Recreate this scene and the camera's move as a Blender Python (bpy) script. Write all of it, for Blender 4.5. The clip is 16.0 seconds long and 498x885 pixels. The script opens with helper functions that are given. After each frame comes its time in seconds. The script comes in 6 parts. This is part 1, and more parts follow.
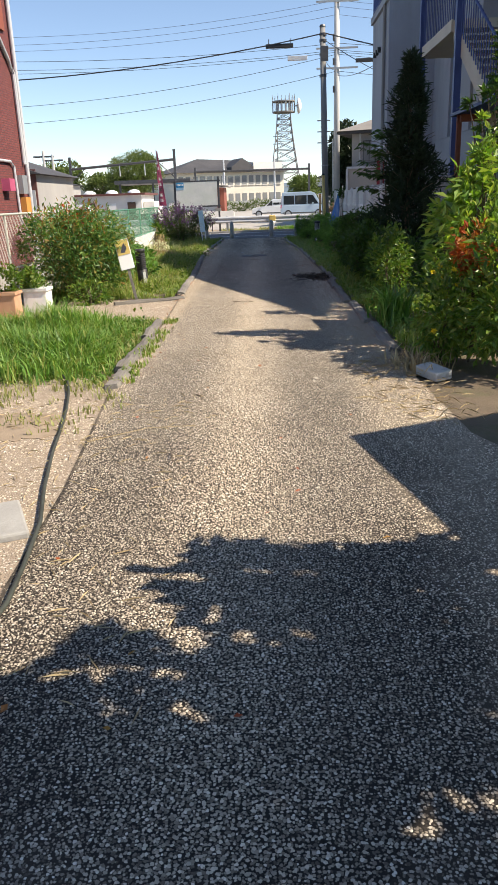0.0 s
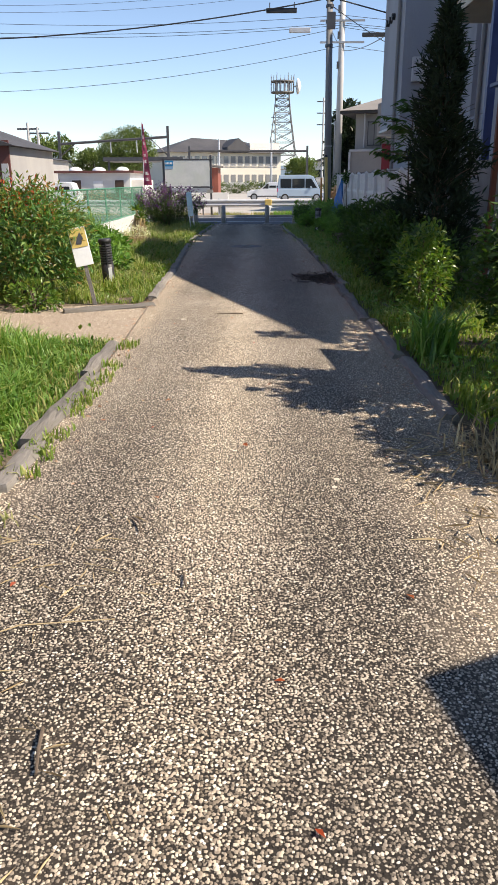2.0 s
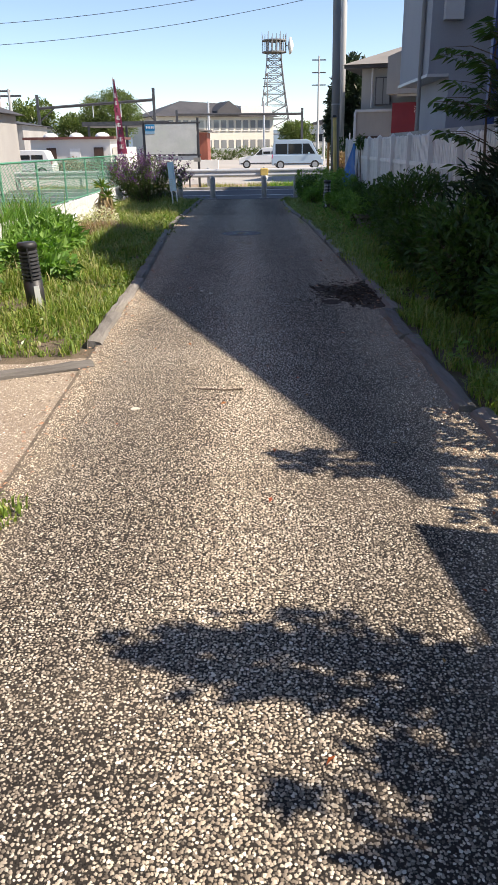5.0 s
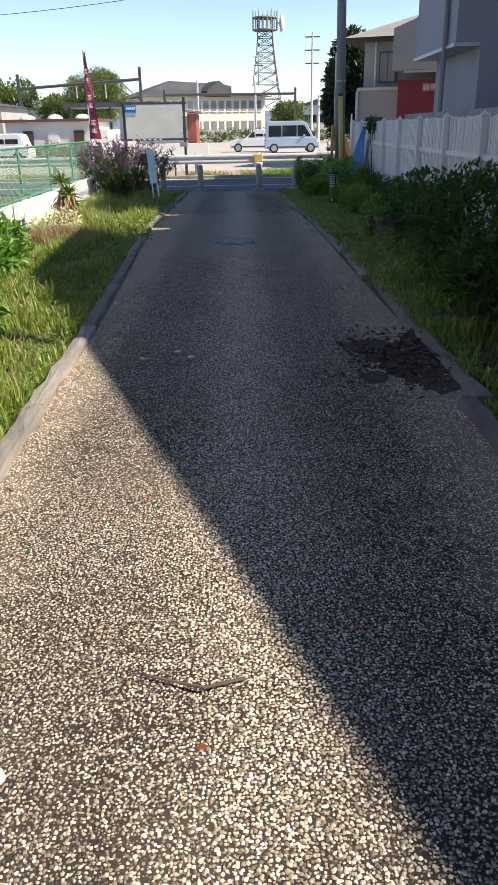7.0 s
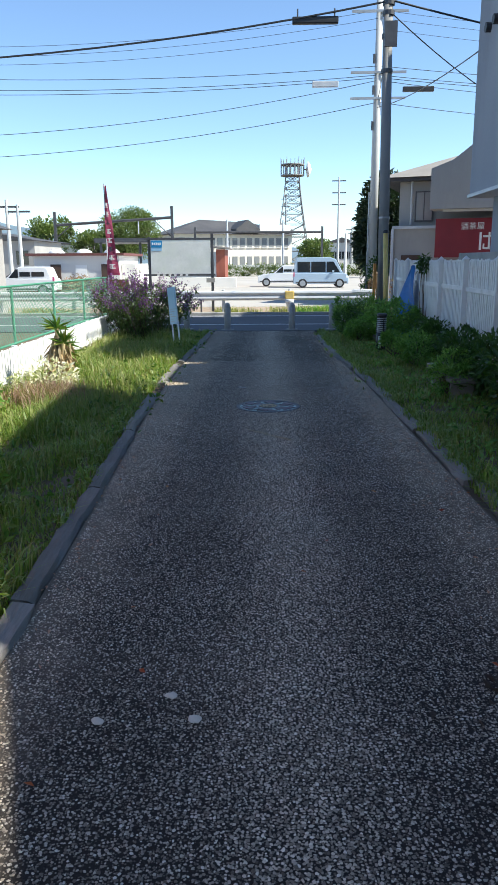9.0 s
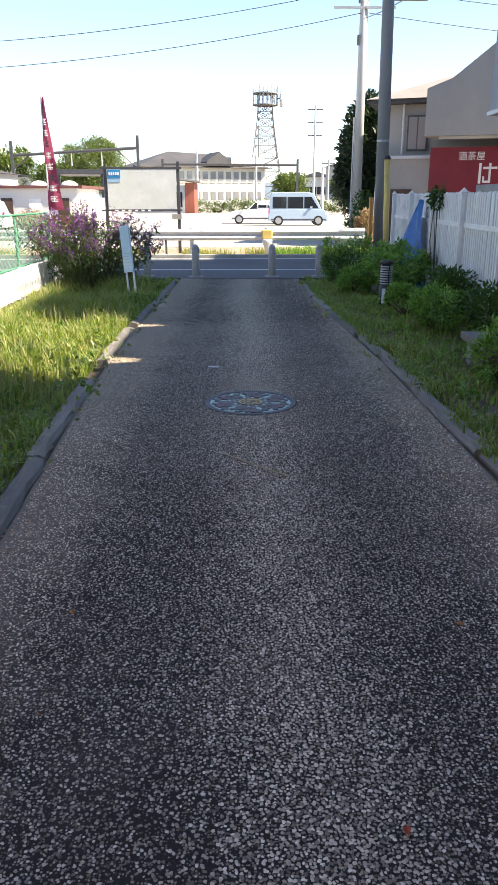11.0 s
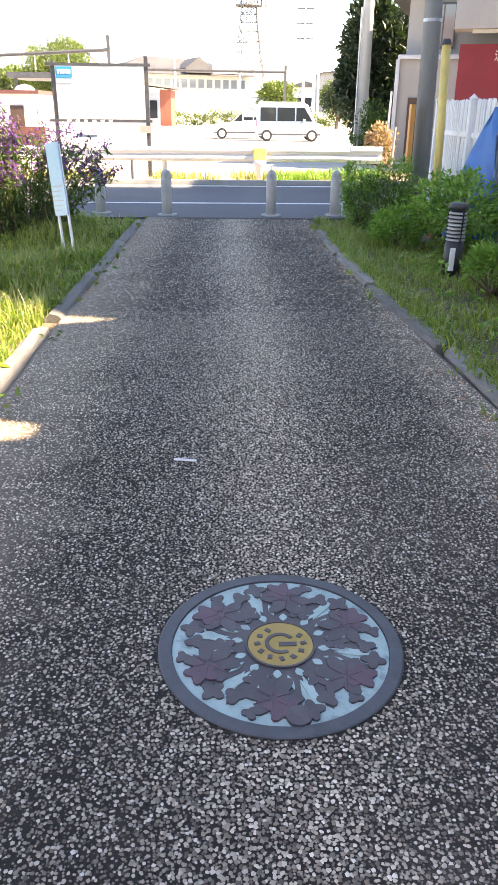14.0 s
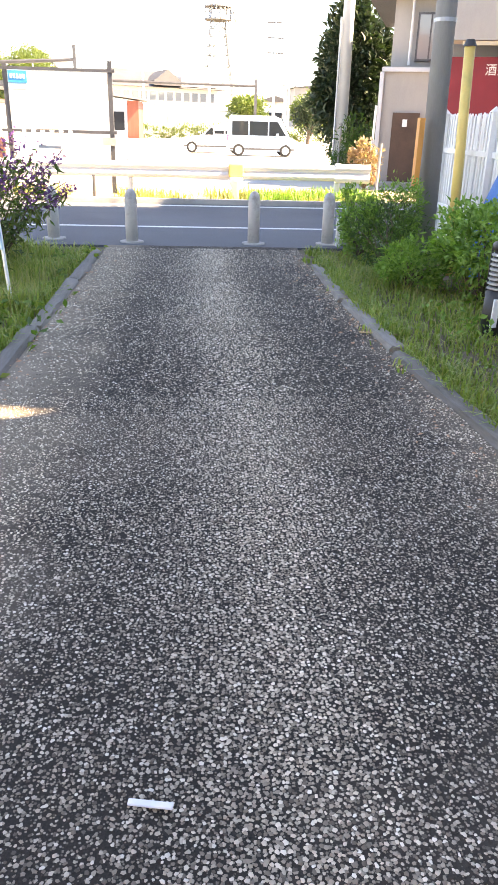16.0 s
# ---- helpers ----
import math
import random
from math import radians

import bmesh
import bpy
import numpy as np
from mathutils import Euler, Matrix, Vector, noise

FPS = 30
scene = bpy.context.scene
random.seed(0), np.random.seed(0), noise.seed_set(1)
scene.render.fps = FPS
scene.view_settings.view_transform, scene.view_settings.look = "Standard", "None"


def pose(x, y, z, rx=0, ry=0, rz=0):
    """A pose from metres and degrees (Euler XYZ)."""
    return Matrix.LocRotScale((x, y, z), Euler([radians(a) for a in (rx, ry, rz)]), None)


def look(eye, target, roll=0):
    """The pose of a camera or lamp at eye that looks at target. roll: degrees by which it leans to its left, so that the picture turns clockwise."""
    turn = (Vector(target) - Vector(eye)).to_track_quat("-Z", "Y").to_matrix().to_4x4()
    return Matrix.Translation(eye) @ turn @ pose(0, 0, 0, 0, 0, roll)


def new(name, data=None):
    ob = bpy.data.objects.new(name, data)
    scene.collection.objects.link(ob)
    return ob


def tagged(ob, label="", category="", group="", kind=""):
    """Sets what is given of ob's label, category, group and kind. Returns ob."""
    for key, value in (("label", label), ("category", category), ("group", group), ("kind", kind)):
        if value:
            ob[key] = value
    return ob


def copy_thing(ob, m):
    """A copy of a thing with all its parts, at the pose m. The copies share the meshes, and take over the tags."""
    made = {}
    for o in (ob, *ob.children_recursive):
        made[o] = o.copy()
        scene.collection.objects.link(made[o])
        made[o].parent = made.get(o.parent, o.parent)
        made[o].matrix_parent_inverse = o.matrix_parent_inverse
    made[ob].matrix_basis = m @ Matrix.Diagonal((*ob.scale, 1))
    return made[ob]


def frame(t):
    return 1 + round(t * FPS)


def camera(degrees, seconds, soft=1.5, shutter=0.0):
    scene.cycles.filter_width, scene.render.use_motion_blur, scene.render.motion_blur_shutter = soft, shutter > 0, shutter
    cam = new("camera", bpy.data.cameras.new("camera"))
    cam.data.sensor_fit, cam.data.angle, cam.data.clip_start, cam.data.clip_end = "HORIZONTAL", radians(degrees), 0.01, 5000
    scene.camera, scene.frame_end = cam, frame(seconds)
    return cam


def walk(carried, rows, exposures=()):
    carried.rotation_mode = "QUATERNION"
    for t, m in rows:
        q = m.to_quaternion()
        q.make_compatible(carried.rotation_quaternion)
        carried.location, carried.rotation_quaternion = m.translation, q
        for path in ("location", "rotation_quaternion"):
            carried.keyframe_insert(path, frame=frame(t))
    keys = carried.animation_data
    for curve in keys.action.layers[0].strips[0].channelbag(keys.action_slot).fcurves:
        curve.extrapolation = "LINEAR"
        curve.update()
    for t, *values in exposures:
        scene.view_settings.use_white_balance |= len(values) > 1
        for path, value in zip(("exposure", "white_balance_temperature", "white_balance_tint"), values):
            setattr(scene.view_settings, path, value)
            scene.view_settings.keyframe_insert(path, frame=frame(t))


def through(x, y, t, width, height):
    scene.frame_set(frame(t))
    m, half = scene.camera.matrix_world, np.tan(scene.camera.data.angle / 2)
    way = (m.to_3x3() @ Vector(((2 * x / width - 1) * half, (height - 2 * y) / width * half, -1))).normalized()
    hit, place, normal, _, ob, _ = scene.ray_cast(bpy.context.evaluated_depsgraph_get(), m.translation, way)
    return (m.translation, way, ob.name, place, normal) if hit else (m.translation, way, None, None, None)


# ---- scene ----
cam = camera(37.3, 16.0, soft=1.05)
PATH = [
    (0, (0.631, -1.475, 1.45), (0.57, 0.424, 0.824), -2.1),
    (0.5, (0.594, -0.846, 1.471), (0.551, 1.043, 0.818), -1.7),
    (1, (0.613, -0.209, 1.452), (0.565, 1.681, 0.797), -1.2),
    (1.5, (0.624, 0.426, 1.462), (0.596, 2.31, 0.792), -0.5),
    (2, (0.63, 1.08, 1.451), (0.598, 2.965, 0.783), -0.3),
    (2.5, (0.631, 1.711, 1.469), (0.59, 3.591, 0.786), -0.0),
    (3, (0.594, 2.366, 1.448), (0.545, 4.238, 0.746), -0.6),
    (3.5, (0.553, 2.986, 1.455), (0.504, 4.854, 0.741), -0.7),
    (4, (0.504, 3.651, 1.45), (0.468, 5.509, 0.711), -0.4),
    (4.2, (0.503, 3.922, 1.443), (0.473, 5.779, 0.701), -0.4),
    (6.3, (0.489, 6.796, 1.569), (0.479, 8.645, 0.807), -1.3),
    (6.5, (0.465, 7.091, 1.558), (0.459, 8.934, 0.78), -1.0),
    (7, (0.447, 7.828, 1.544), (0.447, 9.667, 0.758), -1.1),
    (7.5, (0.444, 8.56, 1.55), (0.438, 10.395, 0.752), -1.4),
    (8, (0.375, 9.289, 1.578), (0.34, 11.179, 0.926), -0.9),
    (8.5, (0.34, 10.006, 1.615), (0.29, 11.935, 1.086), -0.4),
    (9, (0.298, 10.711, 1.602), (0.243, 12.653, 1.127), -0.4),
    (9.2, (0.297, 10.982, 1.571), (0.264, 12.923, 1.093), -0.2),
    (11.3, (0.208, 13.752, 1.546), (0.229, 15.638, 0.88), -0.0),
    (11.5, (0.203, 14.044, 1.556), (0.226, 15.921, 0.867), 0.1),
    (12, (0.156, 14.72, 1.559), (0.205, 16.586, 0.841), 0.3),
    (12.5, (0.139, 15.43, 1.54), (0.207, 17.293, 0.814), 0.5),
    (13, (0.1, 16.1, 1.529), (0.176, 17.941, 0.753), 0.6),
    (13.5, (0.115, 16.706, 1.514), (0.204, 18.541, 0.723), 0.7),
    (14, (0.12, 17.248, 1.454), (0.188, 19.07, 0.633), 0.6),
    (14.5, (0.129, 17.723, 1.428), (0.177, 19.53, 0.573), 1.2),
    (15, (0.137, 18.065, 1.467), (0.219, 19.87, 0.611), 0.9),
    (15.5, (0.053, 18.5, 1.464), (0.14, 20.314, 0.626), 1.2),
    (16, (0.043, 19.048, 1.419), (0.196, 20.879, 0.629), 1.6),
]
EXPOSURES = [(0, 0.75, 7150, 12), (1.5, 0.76, 7050, 13), (3, 0.62, 6900, 14), (4, 0.68, 6900, 14), (6.5, 0.85, 6950, 13), (7, 0.88, 6950, 12), (7.6, 1.2, 7000, 10), (8, 1.35, 7000, 7), (8.5, 1.38, 6700, 5), (9, 1.0, 6200, 5), (11.5, 1.9, 7800, 15), (12.5, 2.3, 8300, 17), (14.5, 3.0, 9000, 17), (16, 3.2, 9600, 19)]
walk(cam, [(t, look(eye, target, roll)) for t, eye, target, roll in PATH], EXPOSURES)

# ---------------------------------------------------------------- light
SUN_EL, SUN_AZ = 45.0, 102.7
world = bpy.data.worlds.new("world")
scene.world = world
world.use_nodes = True
sky = world.node_tree.nodes.new("ShaderNodeTexSky")
sky.sky_type = "NISHITA"
sky.sun_disc = False
sky.sun_elevation, sky.sun_rotation = radians(SUN_EL), radians(SUN_AZ)
sky.air_density, sky.dust_density, sky.ozone_density = 0.75, 0.03, 2.2
world.node_tree.links.new(sky.outputs[0], world.node_tree.nodes["Background"].inputs[0])
world.node_tree.nodes["Background"].inputs[1].default_value = 0.12
sun_data = bpy.data.lights.new("sun", "SUN")
sun_data.energy, sun_data.angle, sun_data.color = 5.0, radians(0.53), (1.0, 0.93, 0.82)
sun = new("sun", sun_data)
sun.matrix_world = look((97.6, -22.0, 100), (0, 0, 0))

# ---------------------------------------------------------------- materials


def node(nt, kind, **inputs):
    n = nt.nodes.new(kind)
    for k, v in inputs.items():
        n.inputs[k.replace("_", " ")].default_value = v
    return n


def ramp(nt, fac, stops):
    r = nt.nodes.new("ShaderNodeValToRGB")
    els = r.color_ramp.elements
    while len(els) < len(stops):
        els.new(0.5)
    for e, (p, c) in zip(els, stops):
        e.position, e.color = p, (*c, 1)
    nt.links.new(fac, r.inputs[0])
    return r.outputs[0]


def mix(nt, fac, a, b, how="MIX"):
    m = nt.nodes.new("ShaderNodeMix")
    m.data_type, m.blend_type = "RGBA", how
    for sock, v in ((m.inputs[0], fac), (m.inputs[6], a), (m.inputs[7], b)):
        if hasattr(v, "is_linked"):
            nt.links.new(v, sock)
        else:
            sock.default_value = (*v, 1) if isinstance(v, tuple) else v
    return m.outputs[2]


def noise_tex(nt, scale, detail=4.0, rough=0.55, vec=None):
    n = node(nt, "ShaderNodeTexNoise", Scale=scale, Detail=detail, Roughness=rough)
    if vec is not None:
        nt.links.new(vec, n.inputs["Vector"])
    return n.outputs[0]


def coords(nt, stretch=(1, 1, 1)):
    tc = nt.nodes.new("ShaderNodeTexCoord")
    if stretch == (1, 1, 1):
        return tc.outputs["Object"]
    mp = nt.nodes.new("ShaderNodeMapping")
    mp.inputs["Scale"].default_value = stretch
    nt.links.new(tc.outputs["Object"], mp.inputs[0])
    return mp.outputs[0]


def material(name, c0, c1, rough=0.7, metal=0.0, big=1.5, fine=40.0, bump=0.3, depth=0.004, stretch=(1, 1, 1), stain=None, per="", spread=0.25):
    """A surface between two colours, mottled at two scales, with a fine relief; stain: a third colour in patches."""
    m = bpy.data.materials.new(name)
    m.use_nodes = True
    nt = m.node_tree
    b = nt.nodes["Principled BSDF"]
    v = coords(nt, stretch)
    n1, n2 = noise_tex(nt, big, 3, 0.6, v), noise_tex(nt, fine, 5, 0.65, v)
    c = ramp(nt, n1, [(0.3, c0), (0.7, c1)])
    c = mix(nt, 0.35, c, ramp(nt, n2, [(0.3, c0), (0.72, c1)]))
    if stain:
        n3 = noise_tex(nt, big * 0.6, 6, 0.7, v)
        c = mix(nt, ramp(nt, n3, [(0.52, (0, 0, 0)), (0.7, (0.8, 0.8, 0.8))]), c, stain)
    if per:
        src = nt.nodes.new("ShaderNodeObjectInfo").outputs["Random"] if per == "object" else nt.nodes.new("ShaderNodeNewGeometry").outputs["Random Per Island"]
        lo, hi = 1 - spread, 1 + spread
        c = mix(nt, 1.0, c, ramp(nt, src, [(0, (lo, lo, lo)), (1, (hi, hi, hi))]), "MULTIPLY")
    nt.links.new(c, b.inputs["Base Color"])
    b.inputs["Roughness"].default_value, b.inputs["Metallic"].default_value = rough, metal
    if bump:
        bp = node(nt, "ShaderNodeBump", Strength=bump, Distance=depth)
        nt.links.new(n2, bp.inputs["Height"])
        nt.links.new(bp.outputs[0], b.inputs["Normal"])
    return m


def leaf_material(name, colours, rough=0.45, through=0.35):
    """Leaves that vary one by one and let light through."""
    m = bpy.data.materials.new(name)
    m.use_nodes = True
    nt = m.node_tree
    b = nt.nodes["Principled BSDF"]
    rnd = nt.nodes.new("ShaderNodeNewGeometry").outputs["Random Per Island"]
    n = len(colours)
    c = ramp(nt, rnd, [(i / max(1, n - 1), k) for i, k in enumerate(colours)])
    c = mix(nt, 0.4, c, ramp(nt, noise_tex(nt, 3.0, 3), [(0.3, (0.55, 0.55, 0.5)), (0.7, (1.25, 1.2, 1.1))]), "MULTIPLY")
    nt.links.new(c, b.inputs["Base Color"])
    b.inputs["Roughness"].default_value = rough
    tr = nt.nodes.new("ShaderNodeBsdfTranslucent")
    nt.links.new(mix(nt, 1.0, c, (1.3, 1.5, 0.6), "MULTIPLY"), tr.inputs[0])
    ms = nt.nodes.new("ShaderNodeMixShader")
    ms.inputs[0].default_value = through
    nt.links.new(b.outputs[0], ms.inputs[1])
    nt.links.new(tr.outputs[0], ms.inputs[2])
    nt.links.new(ms.outputs[0], nt.nodes["Material Output"].inputs[0])
    return m


def asphalt_material(name, dark, stone, share, dirt, scale=58.0, strip=0.0):
    """Worn asphalt: pale stones of several sizes in a dark binder, with dusty patches."""
    m = bpy.data.materials.new(name)
    m.use_nodes = True
    nt = m.node_tree
    b = nt.nodes["Principled BSDF"]
    v = coords(nt)
    vo = node(nt, "ShaderNodeTexVoronoi", Scale=scale, Randomness=1.0)
    nt.links.new(v, vo.inputs["Vector"])
    cell = ramp(nt, vo.outputs["Distance"], [(0.30, (1, 1, 1)), (0.46, (0, 0, 0))])
    hsv = nt.nodes.new("ShaderNodeSeparateColor")
    nt.links.new(vo.outputs["Color"], hsv.inputs[0])
    wear = noise_tex(nt, 1.1, 4, 0.6, v)
    pick = nt.nodes.new("ShaderNodeMath")
    pick.operation = "ADD"
    nt.links.new(hsv.outputs[0], pick.inputs[0])
    sc = nt.nodes.new("ShaderNodeMath")
    sc.operation = "MULTIPLY_ADD"
    sc.inputs[1].default_value, sc.inputs[2].default_value = 0.7, -0.35
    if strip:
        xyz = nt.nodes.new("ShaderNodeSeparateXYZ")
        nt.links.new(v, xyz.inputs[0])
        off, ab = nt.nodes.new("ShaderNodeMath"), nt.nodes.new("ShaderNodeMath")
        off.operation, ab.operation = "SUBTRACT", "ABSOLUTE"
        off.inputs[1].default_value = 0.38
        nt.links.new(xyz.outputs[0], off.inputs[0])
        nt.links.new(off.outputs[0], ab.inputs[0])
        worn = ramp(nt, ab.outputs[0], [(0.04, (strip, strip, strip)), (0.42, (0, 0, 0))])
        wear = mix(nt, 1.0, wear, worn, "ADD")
    nt.links.new(wear, sc.inputs[0])
    nt.links.new(sc.outputs[0], pick.inputs[1])
    sel = ramp(nt, pick.outputs[0], [(1 - share - 0.06, (0, 0, 0)), (1 - share + 0.06, (1, 1, 1))])
    fac = mix(nt, 1.0, cell, sel, "MULTIPLY")
    tone = ramp(nt, hsv.outputs[1], [(0, tuple(x * 0.6 for x in stone)), (1, tuple(min(0.85, x * 1.25) for x in stone))])
    grit = ramp(nt, noise_tex(nt, 160, 3, 0.7, v), [(0.3, tuple(x * 0.6 for x in dark)), (0.7, tuple(x * 1.7 for x in dark))])
    c = mix(nt, fac, grit, tone)
    dust = ramp(nt, noise_tex(nt, 0.7, 6, 0.62, v), [(0.52, (0, 0, 0)), (0.78, (0.55, 0.55, 0.55))])
    c = mix(nt, dust, c, dirt)
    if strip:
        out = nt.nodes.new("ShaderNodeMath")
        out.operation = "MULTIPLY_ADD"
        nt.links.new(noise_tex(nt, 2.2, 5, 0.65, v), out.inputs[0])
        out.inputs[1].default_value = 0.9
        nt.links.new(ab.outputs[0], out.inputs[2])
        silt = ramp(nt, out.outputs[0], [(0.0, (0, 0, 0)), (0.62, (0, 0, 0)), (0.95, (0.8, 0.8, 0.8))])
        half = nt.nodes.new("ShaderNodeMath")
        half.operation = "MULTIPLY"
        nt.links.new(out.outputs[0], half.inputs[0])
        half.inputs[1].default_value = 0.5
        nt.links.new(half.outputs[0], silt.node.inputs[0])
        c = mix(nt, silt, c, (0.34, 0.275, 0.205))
    nt.links.new(c, b.inputs["Base Color"])
    b.inputs["Roughness"].default_value = 0.85
    b.inputs["Specular IOR Level"].default_value = 0.25
    bp = node(nt, "ShaderNodeBump", Strength=0.9, Distance=0.006)
    nt.links.new(cell, bp.inputs["Height"])
    bp2 = node(nt, "ShaderNodeBump", Strength=0.5, Distance=0.003)
    nt.links.new(noise_tex(nt, 190, 3, 0.7, v), bp2.inputs["Height"])
    nt.links.new(bp.outputs[0], bp2.inputs["Normal"])
    nt.links.new(bp2.outputs[0], b.inputs["Normal"])
    return m


def glass_material(name, tint):
    m = bpy.data.materials.new(name)
    m.use_nodes = True
    b = m.node_tree.nodes["Principled BSDF"]
    b.inputs["Base Color"].default_value = (*tint, 1)
    b.inputs["Roughness"].default_value = 0.06
    b.inputs["Specular IOR Level"].default_value = 0.7
    return m


def brick_material(name, c0, c1, mortar, scale):
    m = bpy.data.materials.new(name)
    m.use_nodes = True
    nt = m.node_tree
    b = nt.nodes["Principled BSDF"]
    tc = nt.nodes.new("ShaderNodeTexCoord")
    sep, add, mp = (nt.nodes.new(k) for k in ("ShaderNodeSeparateXYZ", "ShaderNodeMath", "ShaderNodeCombineXYZ"))
    nt.links.new(tc.outputs["Object"], sep.inputs[0])
    nt.links.new(sep.outputs[0], add.inputs[0])
    nt.links.new(sep.outputs[1], add.inputs[1])
    nt.links.new(add.outputs[0], mp.inputs[0])
    nt.links.new(sep.outputs[2], mp.inputs[1])
    br = node(nt, "ShaderNodeTexBrick", Scale=scale, Color1=(*c0, 1), Color2=(*c1, 1), Mortar=(*mortar, 1), Mortar_Size=0.03)
    nt.links.new(mp.outputs[0], br.inputs["Vector"])
    c = mix(nt, 0.5, br.outputs[0], ramp(nt, noise_tex(nt, 2.0, 5), [(0.3, (0.6, 0.6, 0.6)), (0.7, (1.2, 1.2, 1.2))]), "MULTIPLY")
    nt.links.new(c, b.inputs["Base Color"])
    b.inputs["Roughness"].default_value = 0.75
    bp = node(nt, "ShaderNodeBump", Strength=0.6, Distance=0.01)
    bp.invert = True
    nt.links.new(br.outputs["Fac"], bp.inputs["Height"])
    nt.links.new(bp.outputs[0], b.inputs["Normal"])
    return m


M = {}
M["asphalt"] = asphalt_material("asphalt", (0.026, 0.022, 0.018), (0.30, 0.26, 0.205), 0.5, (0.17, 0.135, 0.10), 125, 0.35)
M["forecourt"] = asphalt_material("forecourt", (0.27, 0.215, 0.16), (0.64, 0.56, 0.46), 0.62, (0.45, 0.37, 0.275), 66)
M["road"] = material("road", (0.06, 0.065, 0.075), (0.10, 0.105, 0.115), 0.85, big=0.5, fine=90, bump=0.4)
M["road_paint"] = material("road_paint", (0.5, 0.5, 0.5), (0.75, 0.75, 0.74), 0.6, big=3, fine=50, bump=0.1)
M["soil"] = material("soil", (0.09, 0.07, 0.045), (0.20, 0.15, 0.10), 0.95, big=2.5, fine=60, bump=0.8, depth=0.02, stain=(0.10, 0.11, 0.04))
M["sand"] = material("sand", (0.26, 0.20, 0.14), (0.40, 0.31, 0.22), 0.95, big=3, fine=120, bump=0.7, depth=0.01, stain=(0.20, 0.15, 0.10))
M["mulch"] = material("mulch", (0.035, 0.025, 0.018), (0.09, 0.06, 0.04), 0.95, big=8, fine=90, bump=0.9, depth=0.02)
M["lot"] = material("lot", (0.33, 0.31, 0.28), (0.44, 0.41, 0.37), 0.9, big=0.3, fine=60, bump=0.3, stain=(0.32, 0.29, 0.25))
M["log"] = material("log", (0.105, 0.096, 0.084), (0.28, 0.255, 0.225), 0.9, big=5, fine=60, bump=0.9, depth=0.01, stretch=(1, 0.12, 1), stain=(0.10, 0.09, 0.06), per="object")
M["pebble"] = material("pebble", (0.80, 0.78, 0.74), (1.0, 1.0, 1.0), 0.75, big=1.5, fine=200, bump=0.1)
nt = M["pebble"].node_tree
tone = ramp(nt, nt.nodes.new("ShaderNodeNewGeometry").outputs["Random Per Island"], [(0.0, (0.09, 0.073, 0.055)), (0.3, (0.27, 0.225, 0.175)), (0.65, (0.47, 0.405, 0.32)), (0.92, (0.67, 0.595, 0.485)), (1.0, (0.80, 0.75, 0.66))])
base = nt.nodes["Principled BSDF"].inputs["Base Color"]
xyz, off, ab = (nt.nodes.new(k) for k in ("ShaderNodeSeparateXYZ", "ShaderNodeMath", "ShaderNodeMath"))
off.operation, ab.operation = "SUBTRACT", "ABSOLUTE"
off.inputs[1].default_value = 0.38
nt.links.new(coords(nt), xyz.inputs[0])
nt.links.new(xyz.outputs[0], off.inputs[0])
nt.links.new(off.outputs[0], ab.inputs[0])
polish = ramp(nt, ab.outputs[0], [(0.05, (1.22, 1.2, 1.16)), (0.45, (0.92, 0.92, 0.92)), (0.85, (0.95, 0.95, 0.95)), (1.0, (1.25, 1.22, 1.16))])
tone = mix(nt, 1.0, tone, polish, "MULTIPLY")
nt.links.new(mix(nt, 1.0, base.links[0].from_socket, tone, "MULTIPLY"), base)
M["white_wood"] = material("white_wood", (0.62, 0.62, 0.60), (0.80, 0.80, 0.79), 0.6, big=3, fine=60, bump=0.2, stain=(0.50, 0.49, 0.44), per="object", spread=0.06)
M["white_metal"] = material("white_metal", (0.44, 0.46, 0.49), (0.55, 0.57, 0.60), 0.42, big=2, fine=60, bump=0.08, stain=(0.55, 0.53, 0.5))
M["bollard"] = material("bollard", (0.42, 0.41, 0.39), (0.58, 0.57, 0.54), 0.9, big=5, fine=90, bump=0.4, stain=(0.19, 0.17, 0.145))
M["concrete"] = material("concrete", (0.26, 0.25, 0.23), (0.40, 0.39, 0.36), 0.9, big=2, fine=80, bump=0.4, stain=(0.20, 0.19, 0.17))
M["pole_grey"] = material("pole_grey", (0.20, 0.20, 0.20), (0.28, 0.28, 0.275), 0.85, big=2, fine=80, bump=0.25, stretch=(1, 1, 0.2))
M["pole_pale"] = material("pole_pale", (0.42, 0.42, 0.41), (0.55, 0.55, 0.53), 0.8, big=1, fine=60, bump=0.2, stretch=(1, 1, 0.2))
M["yellow"] = material("yellow", (0.58, 0.41, 0.11), (0.69, 0.51, 0.17), 0.5, big=4, fine=60, bump=0.1, stain=(0.45, 0.36, 0.12))
M["orange"] = material("orange", (0.55, 0.22, 0.04), (0.65, 0.30, 0.08), 0.6, big=4, fine=60, bump=0.1)
M["black"] = material("black", (0.015, 0.015, 0.016), (0.035, 0.035, 0.036), 0.5, big=4, fine=80, bump=0.15)
M["dark_metal"] = material("dark_metal", (0.06, 0.06, 0.065), (0.11, 0.11, 0.115), 0.45, 0.4, big=4, fine=80, bump=0.1)
M["galv"] = material("galv", (0.30, 0.32, 0.34), (0.42, 0.44, 0.46), 0.5, 0.5, big=2, fine=40, bump=0.1)
M["rubber"] = material("rubber", (0.012, 0.012, 0.012), (0.03, 0.03, 0.03), 0.8, big=5, fine=90, bump=0.2)
